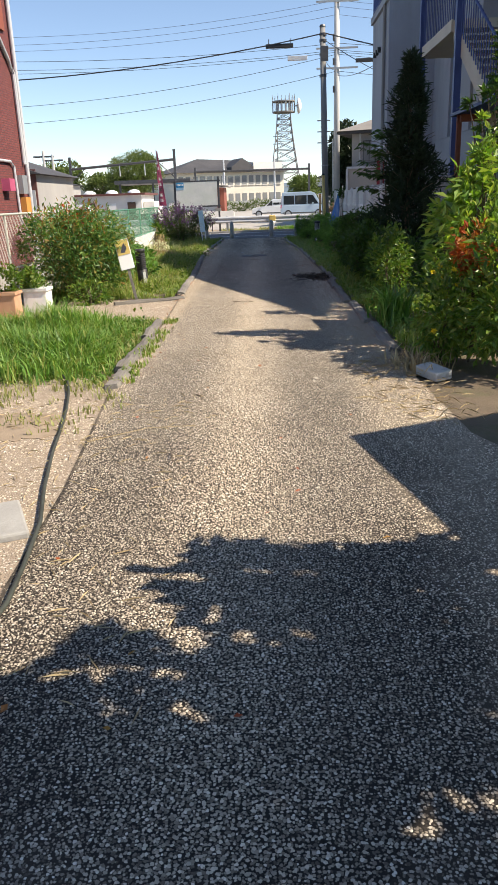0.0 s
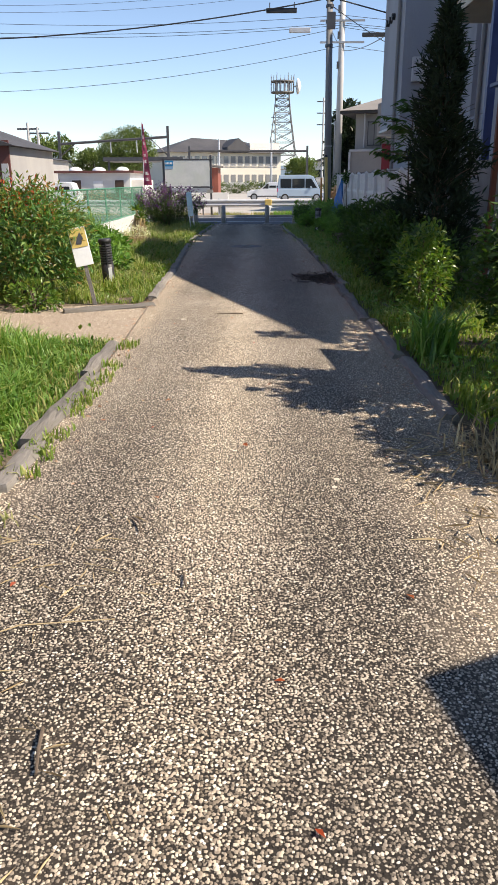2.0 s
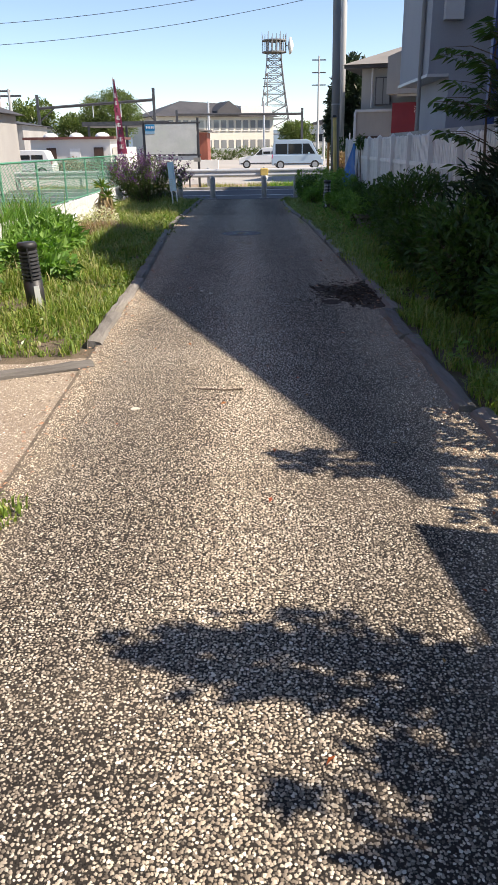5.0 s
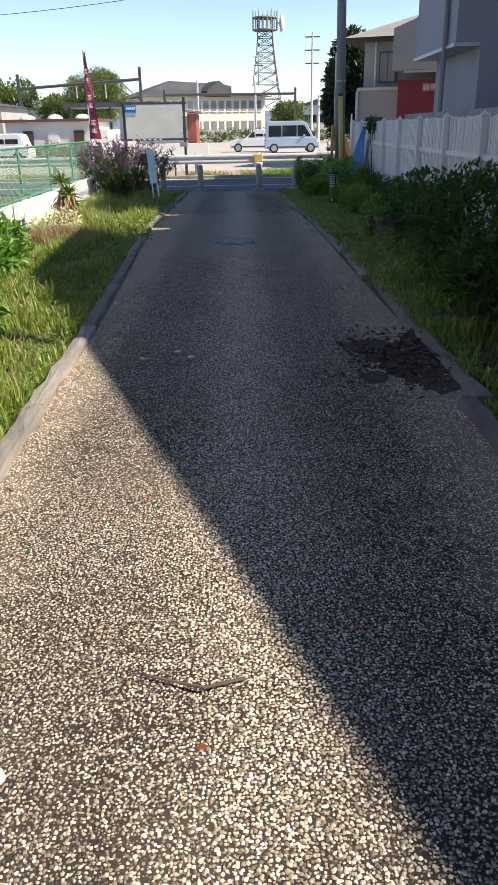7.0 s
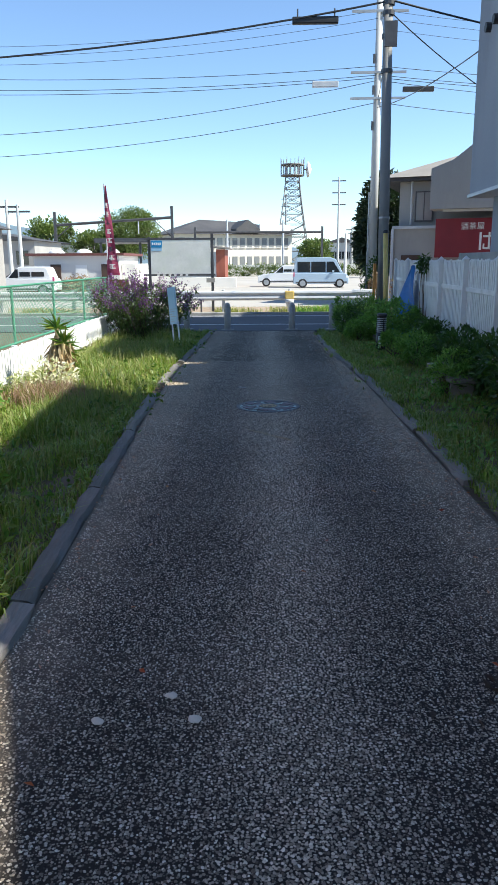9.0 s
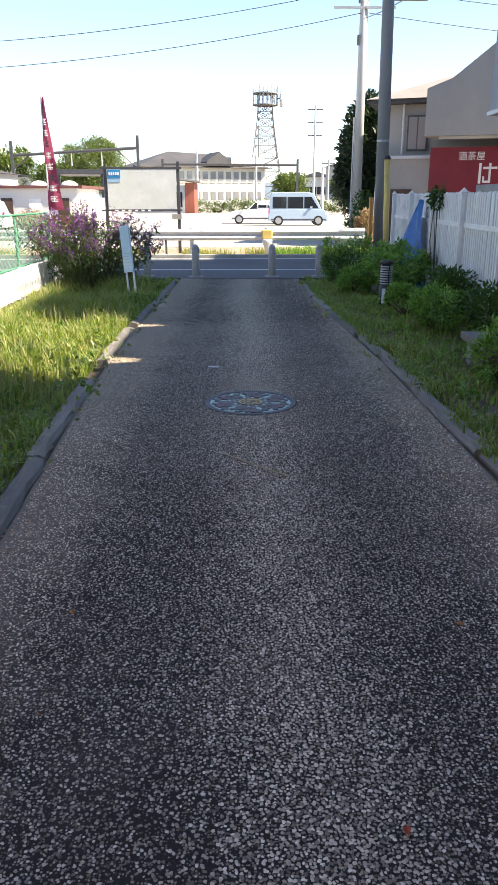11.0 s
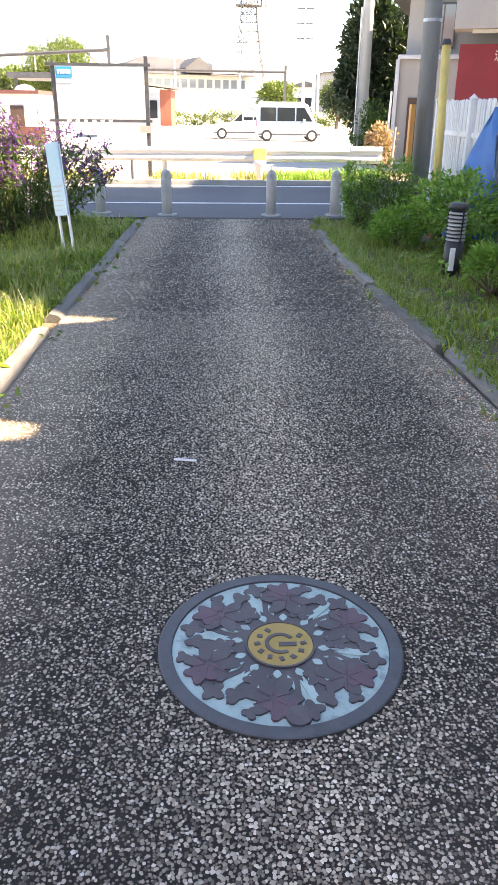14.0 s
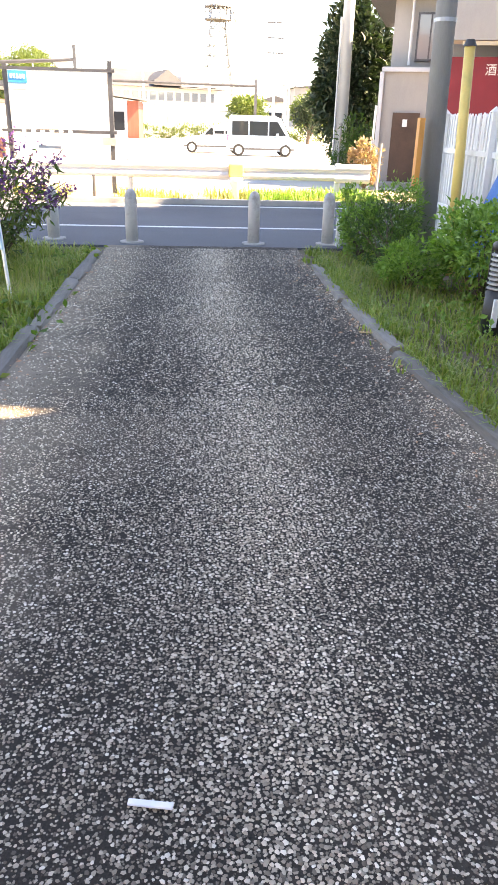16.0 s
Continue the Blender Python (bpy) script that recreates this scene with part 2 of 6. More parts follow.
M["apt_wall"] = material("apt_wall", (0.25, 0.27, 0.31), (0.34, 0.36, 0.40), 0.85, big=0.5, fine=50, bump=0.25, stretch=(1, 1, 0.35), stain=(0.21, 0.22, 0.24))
M["plaster"] = material("plaster", (0.28, 0.27, 0.26), (0.38, 0.37, 0.355), 0.85, big=0.6, fine=50, bump=0.25, stretch=(1, 1, 0.4), stain=(0.40, 0.38, 0.35))
M["white_wall"] = material("white_wall", (0.66, 0.64, 0.60), (0.78, 0.76, 0.71), 0.8, big=0.3, fine=30, bump=0.15)
M["cream_wall"] = material("cream_wall", (0.66, 0.62, 0.52), (0.76, 0.72, 0.62), 0.8, big=0.2, fine=20, bump=0.1)
M["roof_tile"] = material("roof_tile", (0.045, 0.045, 0.05), (0.085, 0.082, 0.084), 0.7, big=0.4, fine=12, bump=0.4, depth=0.03)
M["grey_roof"] = material("grey_roof", (0.20, 0.185, 0.17), (0.29, 0.27, 0.25), 0.8, big=0.8, fine=20, bump=0.3)
M["red_sign"] = material("red_sign", (0.17, 0.008, 0.018), (0.23, 0.014, 0.024), 0.45, big=1.5, fine=40, bump=0.05)
M["white_paint"] = material("white_paint", (0.76, 0.76, 0.74), (0.84, 0.84, 0.82), 0.5, big=4, fine=60, bump=0.05)
M["blue_sheet"] = material("blue_sheet", (0.004, 0.105, 0.34), (0.010, 0.17, 0.50), 0.45, big=5, fine=50, bump=0.3, depth=0.01)
M["blue_paint"] = material("blue_paint", (0.015, 0.035, 0.14), (0.03, 0.06, 0.22), 0.5, big=3, fine=50, bump=0.1)
M["rust_beam"] = material("rust_beam", (0.16, 0.05, 0.03), (0.26, 0.09, 0.05), 0.8, big=3, fine=50, bump=0.3)
M["beige_metal"] = material("beige_metal", (0.42, 0.38, 0.29), (0.52, 0.47, 0.37), 0.6, big=2, fine=40, bump=0.1)
M["red_wood"] = material("red_wood", (0.20, 0.055, 0.035), (0.29, 0.085, 0.05), 0.7, big=1, fine=25, bump=0.2, stretch=(4, 4, 0.5))
M["dark_wood"] = material("dark_wood", (0.05, 0.03, 0.022), (0.11, 0.065, 0.045), 0.75, big=2, fine=30, bump=0.2)
M["maroon"] = material("maroon", (0.10, 0.035, 0.03), (0.16, 0.06, 0.05), 0.7, big=1, fine=25, bump=0.2)
M["brick_red"] = brick_material("brick_red", (0.16, 0.035, 0.035), (0.22, 0.055, 0.05), (0.09, 0.05, 0.05), 5.0)
M["glass"] = glass_material("glass", (0.02, 0.025, 0.03))
M["curtain_glass"] = glass_material("curtain_glass", (0.24, 0.25, 0.25))
M["board_panel"] = material("board_panel", (0.56, 0.58, 0.55), (0.74, 0.75, 0.71), 0.35, big=2.2, fine=14, bump=0.0, stain=(0.62, 0.66, 0.58))
M["cyan"] = material("cyan", (0.01, 0.19, 0.42), (0.02, 0.26, 0.52), 0.4, big=4, fine=40, bump=0.0)
M["pale_blue"] = material("pale_blue", (0.24, 0.42, 0.58), (0.34, 0.52, 0.66), 0.4, big=4, fine=40, bump=0.0)
M["pink"] = material("pink", (0.40, 0.06, 0.14), (0.50, 0.11, 0.20), 0.6, big=4, fine=40, bump=0.1)
M["ink"] = material("ink", (0.04, 0.04, 0.05), (0.08, 0.08, 0.09), 0.5, big=4, fine=60, bump=0.0)
M["car_white"] = material("car_white", (0.70, 0.72, 0.74), (0.78, 0.79, 0.80), 0.22, big=1, fine=30, bump=0.0)
M["car_blue"] = material("car_blue", (0.31, 0.41, 0.52), (0.38, 0.48, 0.58), 0.22, big=1, fine=30, bump=0.0)
M["car_brown"] = material("car_brown", (0.16, 0.085, 0.06), (0.22, 0.12, 0.09), 0.25, big=1, fine=30, bump=0.0)
M["terracotta"] = material("terracotta", (0.42, 0.22, 0.13), (0.55, 0.33, 0.21), 0.85, big=6, fine=60, bump=0.3)
M["iron"] = material("iron", (0.06, 0.062, 0.066), (0.105, 0.108, 0.115), 0.55, 0.3, big=9, fine=120, bump=0.4, stain=(0.11, 0.11, 0.115))
M["lid_dark"] = material("lid_dark", (0.062, 0.053, 0.055), (0.105, 0.088, 0.090), 0.5, 0.2, big=12, fine=120, bump=0.4, stain=(0.13, 0.11, 0.11))
M["lid_aqua"] = material("lid_aqua", (0.27, 0.40, 0.37), (0.40, 0.52, 0.48), 0.5, big=14, fine=120, bump=0.3, stain=(0.10, 0.12, 0.13))
M["lid_pink"] = material("lid_pink", (0.085, 0.048, 0.060), (0.13, 0.066, 0.085), 0.5, big=20, fine=120, bump=0.4)
M["lid_yellow"] = material("lid_yellow", (0.33, 0.21, 0.04), (0.45, 0.30, 0.07), 0.45, big=14, fine=120, bump=0.2)
M["bark"] = material("bark", (0.07, 0.05, 0.035), (0.16, 0.12, 0.085), 0.95, big=8, fine=60, bump=0.8, depth=0.01, stretch=(1, 1, 0.25))
M["straw"] = material("straw", (0.36, 0.27, 0.14), (0.52, 0.41, 0.24), 0.9, big=8, fine=60, bump=0.1, per="island", spread=0.3)
M["hill"] = material("hill", (0.10, 0.15, 0.19), (0.13, 0.18, 0.22), 1.0, big=0.004, fine=0.05, bump=0.0)
M["hose"] = material("hose", (0.02, 0.025, 0.02), (0.06, 0.065, 0.05), 0.6, big=8, fine=60, bump=0.1)
M["green_wire"] = material("green_wire", (0.05, 0.22, 0.13), (0.08, 0.30, 0.18), 0.5, big=3, fine=50, bump=0.0)
M["beige_wire"] = material("beige_wire", (0.42, 0.42, 0.36), (0.55, 0.55, 0.48), 0.5, big=3, fine=50, bump=0.0)
L = {}
L["grass"] = leaf_material("leaf_grass", [(0.11, 0.18, 0.028), (0.18, 0.27, 0.045), (0.25, 0.33, 0.075), (0.36, 0.35, 0.12)])
L["lush"] = leaf_material("leaf_lush", [(0.08, 0.19, 0.03), (0.15, 0.29, 0.055), (0.25, 0.40, 0.11)])
L["dry"] = leaf_material("leaf_dry", [(0.22, 0.25, 0.08), (0.31, 0.32, 0.12), (0.38, 0.34, 0.17)])
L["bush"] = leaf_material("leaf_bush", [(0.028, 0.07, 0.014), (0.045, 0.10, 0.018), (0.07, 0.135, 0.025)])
L["nandina"] = leaf_material("leaf_nandina", [(0.055, 0.16, 0.05), (0.10, 0.22, 0.065), (0.16, 0.29, 0.085), (0.23, 0.31, 0.09), (0.34, 0.20, 0.07)])
L["glossy"] = leaf_material("leaf_glossy", [(0.07, 0.16, 0.025), (0.16, 0.28, 0.045), (0.26, 0.36, 0.065), (0.36, 0.40, 0.10)], 0.32)
L["shrub"] = leaf_material("leaf_shrub", [(0.055, 0.12, 0.018), (0.09, 0.18, 0.025), (0.15, 0.24, 0.04), (0.20, 0.22, 0.04)], 0.38)
L["conifer"] = leaf_material("leaf_conifer", [(0.008, 0.024, 0.010), (0.013, 0.033, 0.013), (0.022, 0.045, 0.016)], 0.8, 0.1)
L["evergreen"] = leaf_material("leaf_evergreen", [(0.016, 0.035, 0.018), (0.026, 0.05, 0.022), (0.045, 0.065, 0.03)], 0.5, 0.15)
L["tree"] = leaf_material("leaf_tree", [(0.075, 0.115, 0.03), (0.12, 0.17, 0.045), (0.18, 0.22, 0.065)], 0.5, 0.25)
L["red"] = leaf_material("leaf_red", [(0.35, 0.05, 0.02), (0.42, 0.10, 0.03), (0.34, 0.19, 0.05)])
L["purple"] = leaf_material("flower_purple", [(0.10, 0.035, 0.17), (0.17, 0.065, 0.27), (0.24, 0.10, 0.33)])
L["yellow"] = leaf_material("flower_yellow", [(0.70, 0.50, 0.02), (0.80, 0.60, 0.03)])
L["white"] = leaf_material("flower_white", [(0.65, 0.62, 0.5), (0.75, 0.72, 0.6)])
L["sage"] = leaf_material("leaf_sage", [(0.05, 0.09, 0.03), (0.085, 0.14, 0.04), (0.13, 0.19, 0.06)])
L["hydrangea"] = leaf_material("flower_dried", [(0.30, 0.18, 0.14), (0.38, 0.25, 0.20), (0.34, 0.28, 0.2)])

# ---------------------------------------------------------------- mesh helpers
rng = np.random.default_rng(7)


def box(bm, x0, x1, y0, y1, z0, z1):
    vs = [bm.verts.new(p) for p in ((x0, y0, z0), (x1, y0, z0), (x1, y1, z0), (x0, y1, z0), (x0, y0, z1), (x1, y0, z1), (x1, y1, z1), (x0, y1, z1))]
    for f in ((3, 2, 1, 0), (4, 5, 6, 7), (0, 1, 5, 4), (1, 2, 6, 5), (2, 3, 7, 6), (3, 0, 4, 7)):
        bm.faces.new([vs[i] for i in f])
    return vs


def tube(bm, p0, p1, r0, r1=None, n=8, caps=True):
    p0, p1 = Vector(p0), Vector(p1)
    r1 = r0 if r1 is None else r1
    d = (p1 - p0).normalized()
    a = d.orthogonal().normalized()
    b = d.cross(a)
    rings = []
    for p, r in ((p0, r0), (p1, r1)):
        rings.append([bm.verts.new(p + (a * math.cos(2 * math.pi * i / n) + b * math.sin(2 * math.pi * i / n)) * r) for i in range(n)])
    for i in range(n):
        bm.faces.new((rings[0][i], rings[0][(i + 1) % n], rings[1][(i + 1) % n], rings[1][i]))
    if caps:
        bm.faces.new(rings[0][::-1])
        bm.faces.new(rings[1])
    return rings


def lathe(bm, profile, at=(0, 0, 0), n=20):
    """A turned form about z: profile of (radius, height)."""
    rings = []
    for r, z in profile:
        rings.append([bm.verts.new((at[0] + r * math.cos(2 * math.pi * i / n), at[1] + r * math.sin(2 * math.pi * i / n), at[2] + z)) for i in range(n)])
    for a, b in zip(rings, rings[1:]):
        for i in range(n):
            bm.faces.new((a[i], a[(i + 1) % n], b[(i + 1) % n], b[i]))
    bm.faces.new(rings[0][::-1])
    bm.faces.new(rings[-1])


def sweep(bm, pts, r, n=6):
    """A round cable through points, of radius r (a number, or one a point)."""
    pts = [Vector(p) for p in pts]
    rings = []
    for i, p in enumerate(pts):
        d = (pts[min(i + 1, len(pts) - 1)] - pts[max(i - 1, 0)]).normalized()
        ref = Vector((0, 0, 1)) if abs(d.z) < 0.9 else Vector((1, 0, 0))
        a = d.cross(ref).normalized()
        b = a.cross(d)
        q = r[i] if isinstance(r, (list, tuple)) else r
        rings.append([bm.verts.new(p + (a * math.cos(2 * math.pi * k / n) + b * math.sin(2 * math.pi * k / n)) * q) for k in range(n)])
    for a, b in zip(rings, rings[1:]):
        for k in range(n):
            bm.faces.new((a[k], a[(k + 1) % n], b[(k + 1) % n], b[k]))
    bm.faces.new(rings[0][::-1])
    bm.faces.new(rings[-1])


def prism(bm, outline, lo, hi, axis="z"):
    """An outline of 2D points drawn out from lo to hi along an axis."""
    def at(p, h):
        return {"z": (p[0], p[1], h), "y": (p[0], h, p[1]), "x": (h, p[0], p[1])}[axis]
    a = [bm.verts.new(at(p, lo)) for p in outline]
    b = [bm.verts.new(at(p, hi)) for p in outline]
    n = len(outline)
    for i in range(n):
        bm.faces.new((a[i], a[(i + 1) % n], b[(i + 1) % n], b[i]))
    bm.faces.new(a[::-1])
    bm.faces.new(b)


def finish(bm, mat, bevel=0.0, smooth=False):
    if bevel:
        bmesh.ops.bevel(bm, geom=list(bm.edges), offset=bevel, segments=2, affect="EDGES", profile=0.5)
    bmesh.ops.recalc_face_normals(bm, faces=list(bm.faces))
    if smooth:
        for f in bm.faces:
            f.smooth = True
    me = bpy.data.meshes.new("mesh")
    bm.to_mesh(me)
    bm.free()
    me.materials.append(mat)
    return me


def thing(name, at, label, category, group="", kind="", turn=0):
    ob = new(name)
    ob.empty_display_size = 0.1
    ob.matrix_basis = pose(*at, 0, 0, turn)
    return tagged(ob, label, category, group, kind)


def link_part(name, me, parent, label="", at=None):
    """A mesh as a part. Its numbers are world metres, or the thing's own where at is 'own'."""
    ob = new(name, me)
    ob.parent = parent
    if parent.type == "EMPTY" and at != "own":
        ob.matrix_parent_inverse = parent.matrix_basis.inverted()
    if label:
        ob["label"] = label
    return ob


def part(name, bm, mat, parent, label="", bevel=0.0, smooth=False, at=None):
    return link_part(name, finish(bm, mat, bevel, smooth), parent, label, at)


def solo(name, bm, mat, label, category, kind="", bevel=0.0, smooth=False, group=""):
    ob = new(name, finish(bm, mat, bevel, smooth))
    return tagged(ob, label, category, group, kind)


def bx(*a):
    bm = bmesh.new()
    box(bm, *a)
    return bm


def tb(p0, p1, r0, r1=None, n=10):
    bm = bmesh.new()
    tube(bm, p0, p1, r0, r1, n)
    return bm


def raw(verts, faces, mat, smooth=False):
    me = bpy.data.meshes.new("mesh")
    me.from_pydata(verts.tolist(), [], faces.tolist())
    me.materials.append(mat)
    if smooth:
        me.polygons.foreach_set("use_smooth", [True] * len(me.polygons))
    me.update()
    return me


def unit(v):
    return v / np.maximum(np.linalg.norm(v, axis=1, keepdims=True), 1e-6)


def leaf_mesh(pts, out, size, mat, slim=0.45, spread=0.8, droop=0.0, vary=0.35):
    """Folded leaves at points, facing roughly along out."""
    n = len(pts)
    d = unit(out + rng.normal(0, spread, (n, 3)) - np.array([0, 0, droop]))
    side = unit(np.cross(d, unit(rng.normal(0, 0.5, (n, 3)) + np.array([0, 0, 1.0]))))
    up = np.cross(side, d)
    s = size * (1 + rng.uniform(-vary, vary, (n, 1)))
    w = s * slim * 0.5
    tip = pts + d * s - up * s * 0.12
    mid = pts + d * s * 0.45
    v = np.stack([pts, mid + side * w + up * w * 0.35, tip, mid - side * w + up * w * 0.35], 1).reshape(-1, 3)
    i = np.arange(n)[:, None] * 4
    f = np.concatenate([i + np.array([[0, 1, 2]]), i + np.array([[0, 2, 3]])], 1).reshape(-1, 3)
    return raw(v, f, mat)


def crown_points(n, centre, radii, clumps, tight=0.28, shell=0.45, low=-0.9):
    """Points of a crown in uneven clumps, with the way outwards at each."""
    c = unit(rng.normal(0, 1, (clumps, 3)))
    c[:, 2] = np.maximum(c[:, 2], low)
    c = c * rng.uniform(shell, 1.0, (clumps, 1))
    k = rng.integers(0, clumps, n)
    p = c[k] + rng.normal(0, tight, (n, 3)) * rng.uniform(0.5, 1.2, (clumps, 1))[k]
    p *= np.minimum(1.0, rng.uniform(0.95, 1.12, (n, 1)) / np.maximum(np.linalg.norm(p, axis=1, keepdims=True), 1e-6))
    world = np.asarray(centre) + p * np.asarray(radii)
    return world, unit(p + np.array([0, 0, 0.25])), np.asarray(centre) + c * np.asarray(radii)


def stems(bm, base, ends, r, bend=0.1):
    base = Vector(base)
    for e in ends:
        e = Vector(e)
        m = base.lerp(e, 0.5) + Vector(rng.normal(0, bend, 3)) + Vector((0, 0, 0.1 * (e - base).length))
        sweep(bm, [base, base.lerp(m, 0.6), m, e], [r, r * 0.8, r * 0.6, r * 0.3], 5)


def bush(name, base, centre, radii, n, size, mat, label, category="bush", clumps=40, slim=0.45, tight=0.28, shell=0.4, trunk=0.012, limbs=14, group="", droop=0.0, spread=0.8):
    t = thing(name, base, label, category, group)
    p, o, ends = crown_points(n, centre, radii, clumps, tight, shell)
    p[:, 2] = np.maximum(p[:, 2], base[2] + 0.02)
    bm = bmesh.new()
    ends[:, 2] = np.maximum(ends[:, 2], base[2] + 0.1)
    stems(bm, base, ends[:limbs], trunk, 0.05)
    part("stem_tangle", bm, M["bark"], t)
    link_part("leaves", leaf_mesh(p, o, size, mat, slim, spread, droop), t)
    return t


def blades(x, y, z, h, mat, width=0.006, lean=0.45):
    """Blades of grass at x, y with heights h, each bent over."""
    n = len(x)
    a = rng.uniform(0, 2 * math.pi, n)
    dr = np.stack([np.cos(a), np.sin(a), np.zeros(n)], 1)
    sd = np.stack([-np.sin(a), np.cos(a), np.zeros(n)], 1) * (width * rng.uniform(0.6, 1.4, (n, 1)))
    p = np.stack([x, y, np.broadcast_to(z, (n,))], 1)
    k = rng.uniform(0.2, 1.0, (n, 1)) * lean
    hh = h[:, None]
    up = np.array([0, 0, 1.0])
    m1 = p + up * hh * 0.55 + dr * hh * k * 0.25
    m2 = p + up * hh * (1 - 0.35 * k) + dr * hh * k
    v = np.stack([p - sd, p + sd, m1 + sd * 0.8, m1 - sd * 0.8, m2], 1).reshape(-1, 3)
    i = np.arange(n)[:, None] * 5
    f = np.concatenate([i + np.array([[0, 1, 2]]), i + np.array([[0, 2, 3]]), i + np.array([[3, 2, 4]])], 1).reshape(-1, 3)
    return raw(v, f, mat)


def grass(name, x, y, h, mat, label, z=-0.03, width=0.006, lean=0.45):
    return tagged(new(name, blades(x, y, z, h, mat, width, lean)), label, "grass", "", "stuff")
# ---------------------------------------------------------------- ground, path, road


left_line = [(-0.45, -7), (-0.42, 0), (-0.5, 2.2), (-0.68, 4.3), (-0.70, 8), (-0.78, 10.4), (-0.83, 14), (-0.94, 16.7), (-1.04, 18.6), (-1.10, 20.5), (-1.11, 22.5), (-1.06, 24.4), (-1.0, 28.6)]
right_line = [(1.38, 28.6), (1.34, 26.4), (1.40, 24.5), (1.53, 22), (1.61, 20.5), (1.66, 18), (1.70, 16), (1.80, 12.5), (1.85, 4.4), (1.9, 3), (2.6, 1), (3.2, -7)]


def left_edge(y):
    return np.interp(y, [p[1] for p in left_line], [p[0] for p in left_line])


def right_edge(y):
    return np.interp(y, [p[1] for p in reversed(right_line)], [p[0] for p in reversed(right_line)])


def sheet(name, outline, z0, z1, mat, label, category):
    bm = bmesh.new()
    prism(bm, outline, z0, z1)
    return solo(name, bm, mat, label, category, "structure")


bm = bmesh.new()
box(bm, -1500, 1500, -300, 1600, -0.5, -0.03)
solo("ground", bm, M["soil"], "bare brown soil with sparse weeds", "ground", "structure")


def wavy(points, amp, step=0.25):
    out = []
    for (x0, y0), (x1, y1) in zip(points, points[1:] + points[:1]):
        n = max(1, int(math.hypot(x1 - x0, y1 - y0) / step))
        for i in range(n):
            out.append((x0 + (x1 - x0) * i / n + random.uniform(-amp, amp), y0 + (y1 - y0) * i / n + random.uniform(-amp, amp)))
    return out


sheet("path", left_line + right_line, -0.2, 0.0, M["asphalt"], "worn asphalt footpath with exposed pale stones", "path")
sheet("forecourt", [(-9, -7), (-0.40, -7)] + [(x - 0.004, y) for x, y in left_line[1:4]] + [(-1.0, 4.9), (-9, 4.2)], -0.2, -0.006, M["forecourt"], "sandy gravel forecourt beside the asphalt path", "ground")
sheet("dirt_track", wavy([(-3.1, 8.2), (-0.72, 7.9), (-0.72, 10.5), (-3.1, 9.9)], 0.06), -0.1, -0.008, M["forecourt"], "trodden bare earth crossing the grass verge", "ground")
sheet("road", [(-60, 28.6), (12, 28.6), (12, 33.9), (-60, 33.9)], -0.2, -0.002, M["road"], "narrow grey asphalt road across the path", "road")
for y, w in ((30.4, 0.10), (33.5, 0.13)):
    bm = bmesh.new()
    box(bm, -60, 11.9, y, y + w, -0.01, 0.004)
    solo("road_line", bm, M["road_paint"], "worn white edge line on the road", "road marking", "structure")
sheet("roadside_strip", [(-60, 33.9), (60, 33.9), (60, 38.5), (-60, 38.5)], -0.2, -0.01, M["sand"], "dry sandy strip with weeds behind the guard rail", "ground")
sheet("car_park", [(-60, 38.5), (60, 38.5), (60, 125), (-60, 125)], -0.2, -0.004, M["lot"], "pale sunlit concrete car park", "car park")
bm = bmesh.new()
box(bm, -60, 12, 33.9, 34.05, -0.1, 0.09)
solo("kerb", bm, M["concrete"], "low concrete kerb along the far road edge", "kerb", "structure", 0.01)


def blot(cx, cy, rx, ry, seed, n=90):
    """A patch with a ragged, rounded outline."""
    out = []
    for i in range(n):
        a = 2 * math.pi * i / n
        v = Vector((math.cos(a) * 1.6 + seed, math.sin(a) * 1.6, seed * 2))
        k = 1 + 0.45 * noise.noise(v) + 0.22 * noise.noise(v * 4) + 0.12 * noise.noise(v * 11)
        out.append((cx + rx * k * math.cos(a), cy + ry * k * math.sin(a)))
    return out


# soil and sand spilled over the edges of the path
for i, (cx, cy, rx, ry, mt, lb) in enumerate(((1.80, 12.85, 0.42, 0.62, "mulch", "dark crumbled leaf mould spilled on the path edge"),
        
        (-1.1, 3.4, 0.3, 0.35, "sand", "brown mud dried on the forecourt"),
        (1.35, 13.25, 0.16, 0.2, "mulch", "dark crumbled leaf mould spilled on the path edge"), (1.28, 12.5, 0.09, 0.13, "mulch", "dark crumbled leaf mould spilled on the path edge"))):
    bm = bmesh.new()
    prism(bm, blot(cx, cy, rx, ry, i * 3.7), -0.012, 0.0008 if mt != "mulch" else 0.004)
    solo("dirt_patch", bm, M[mt], lb, "dirt", "structure")

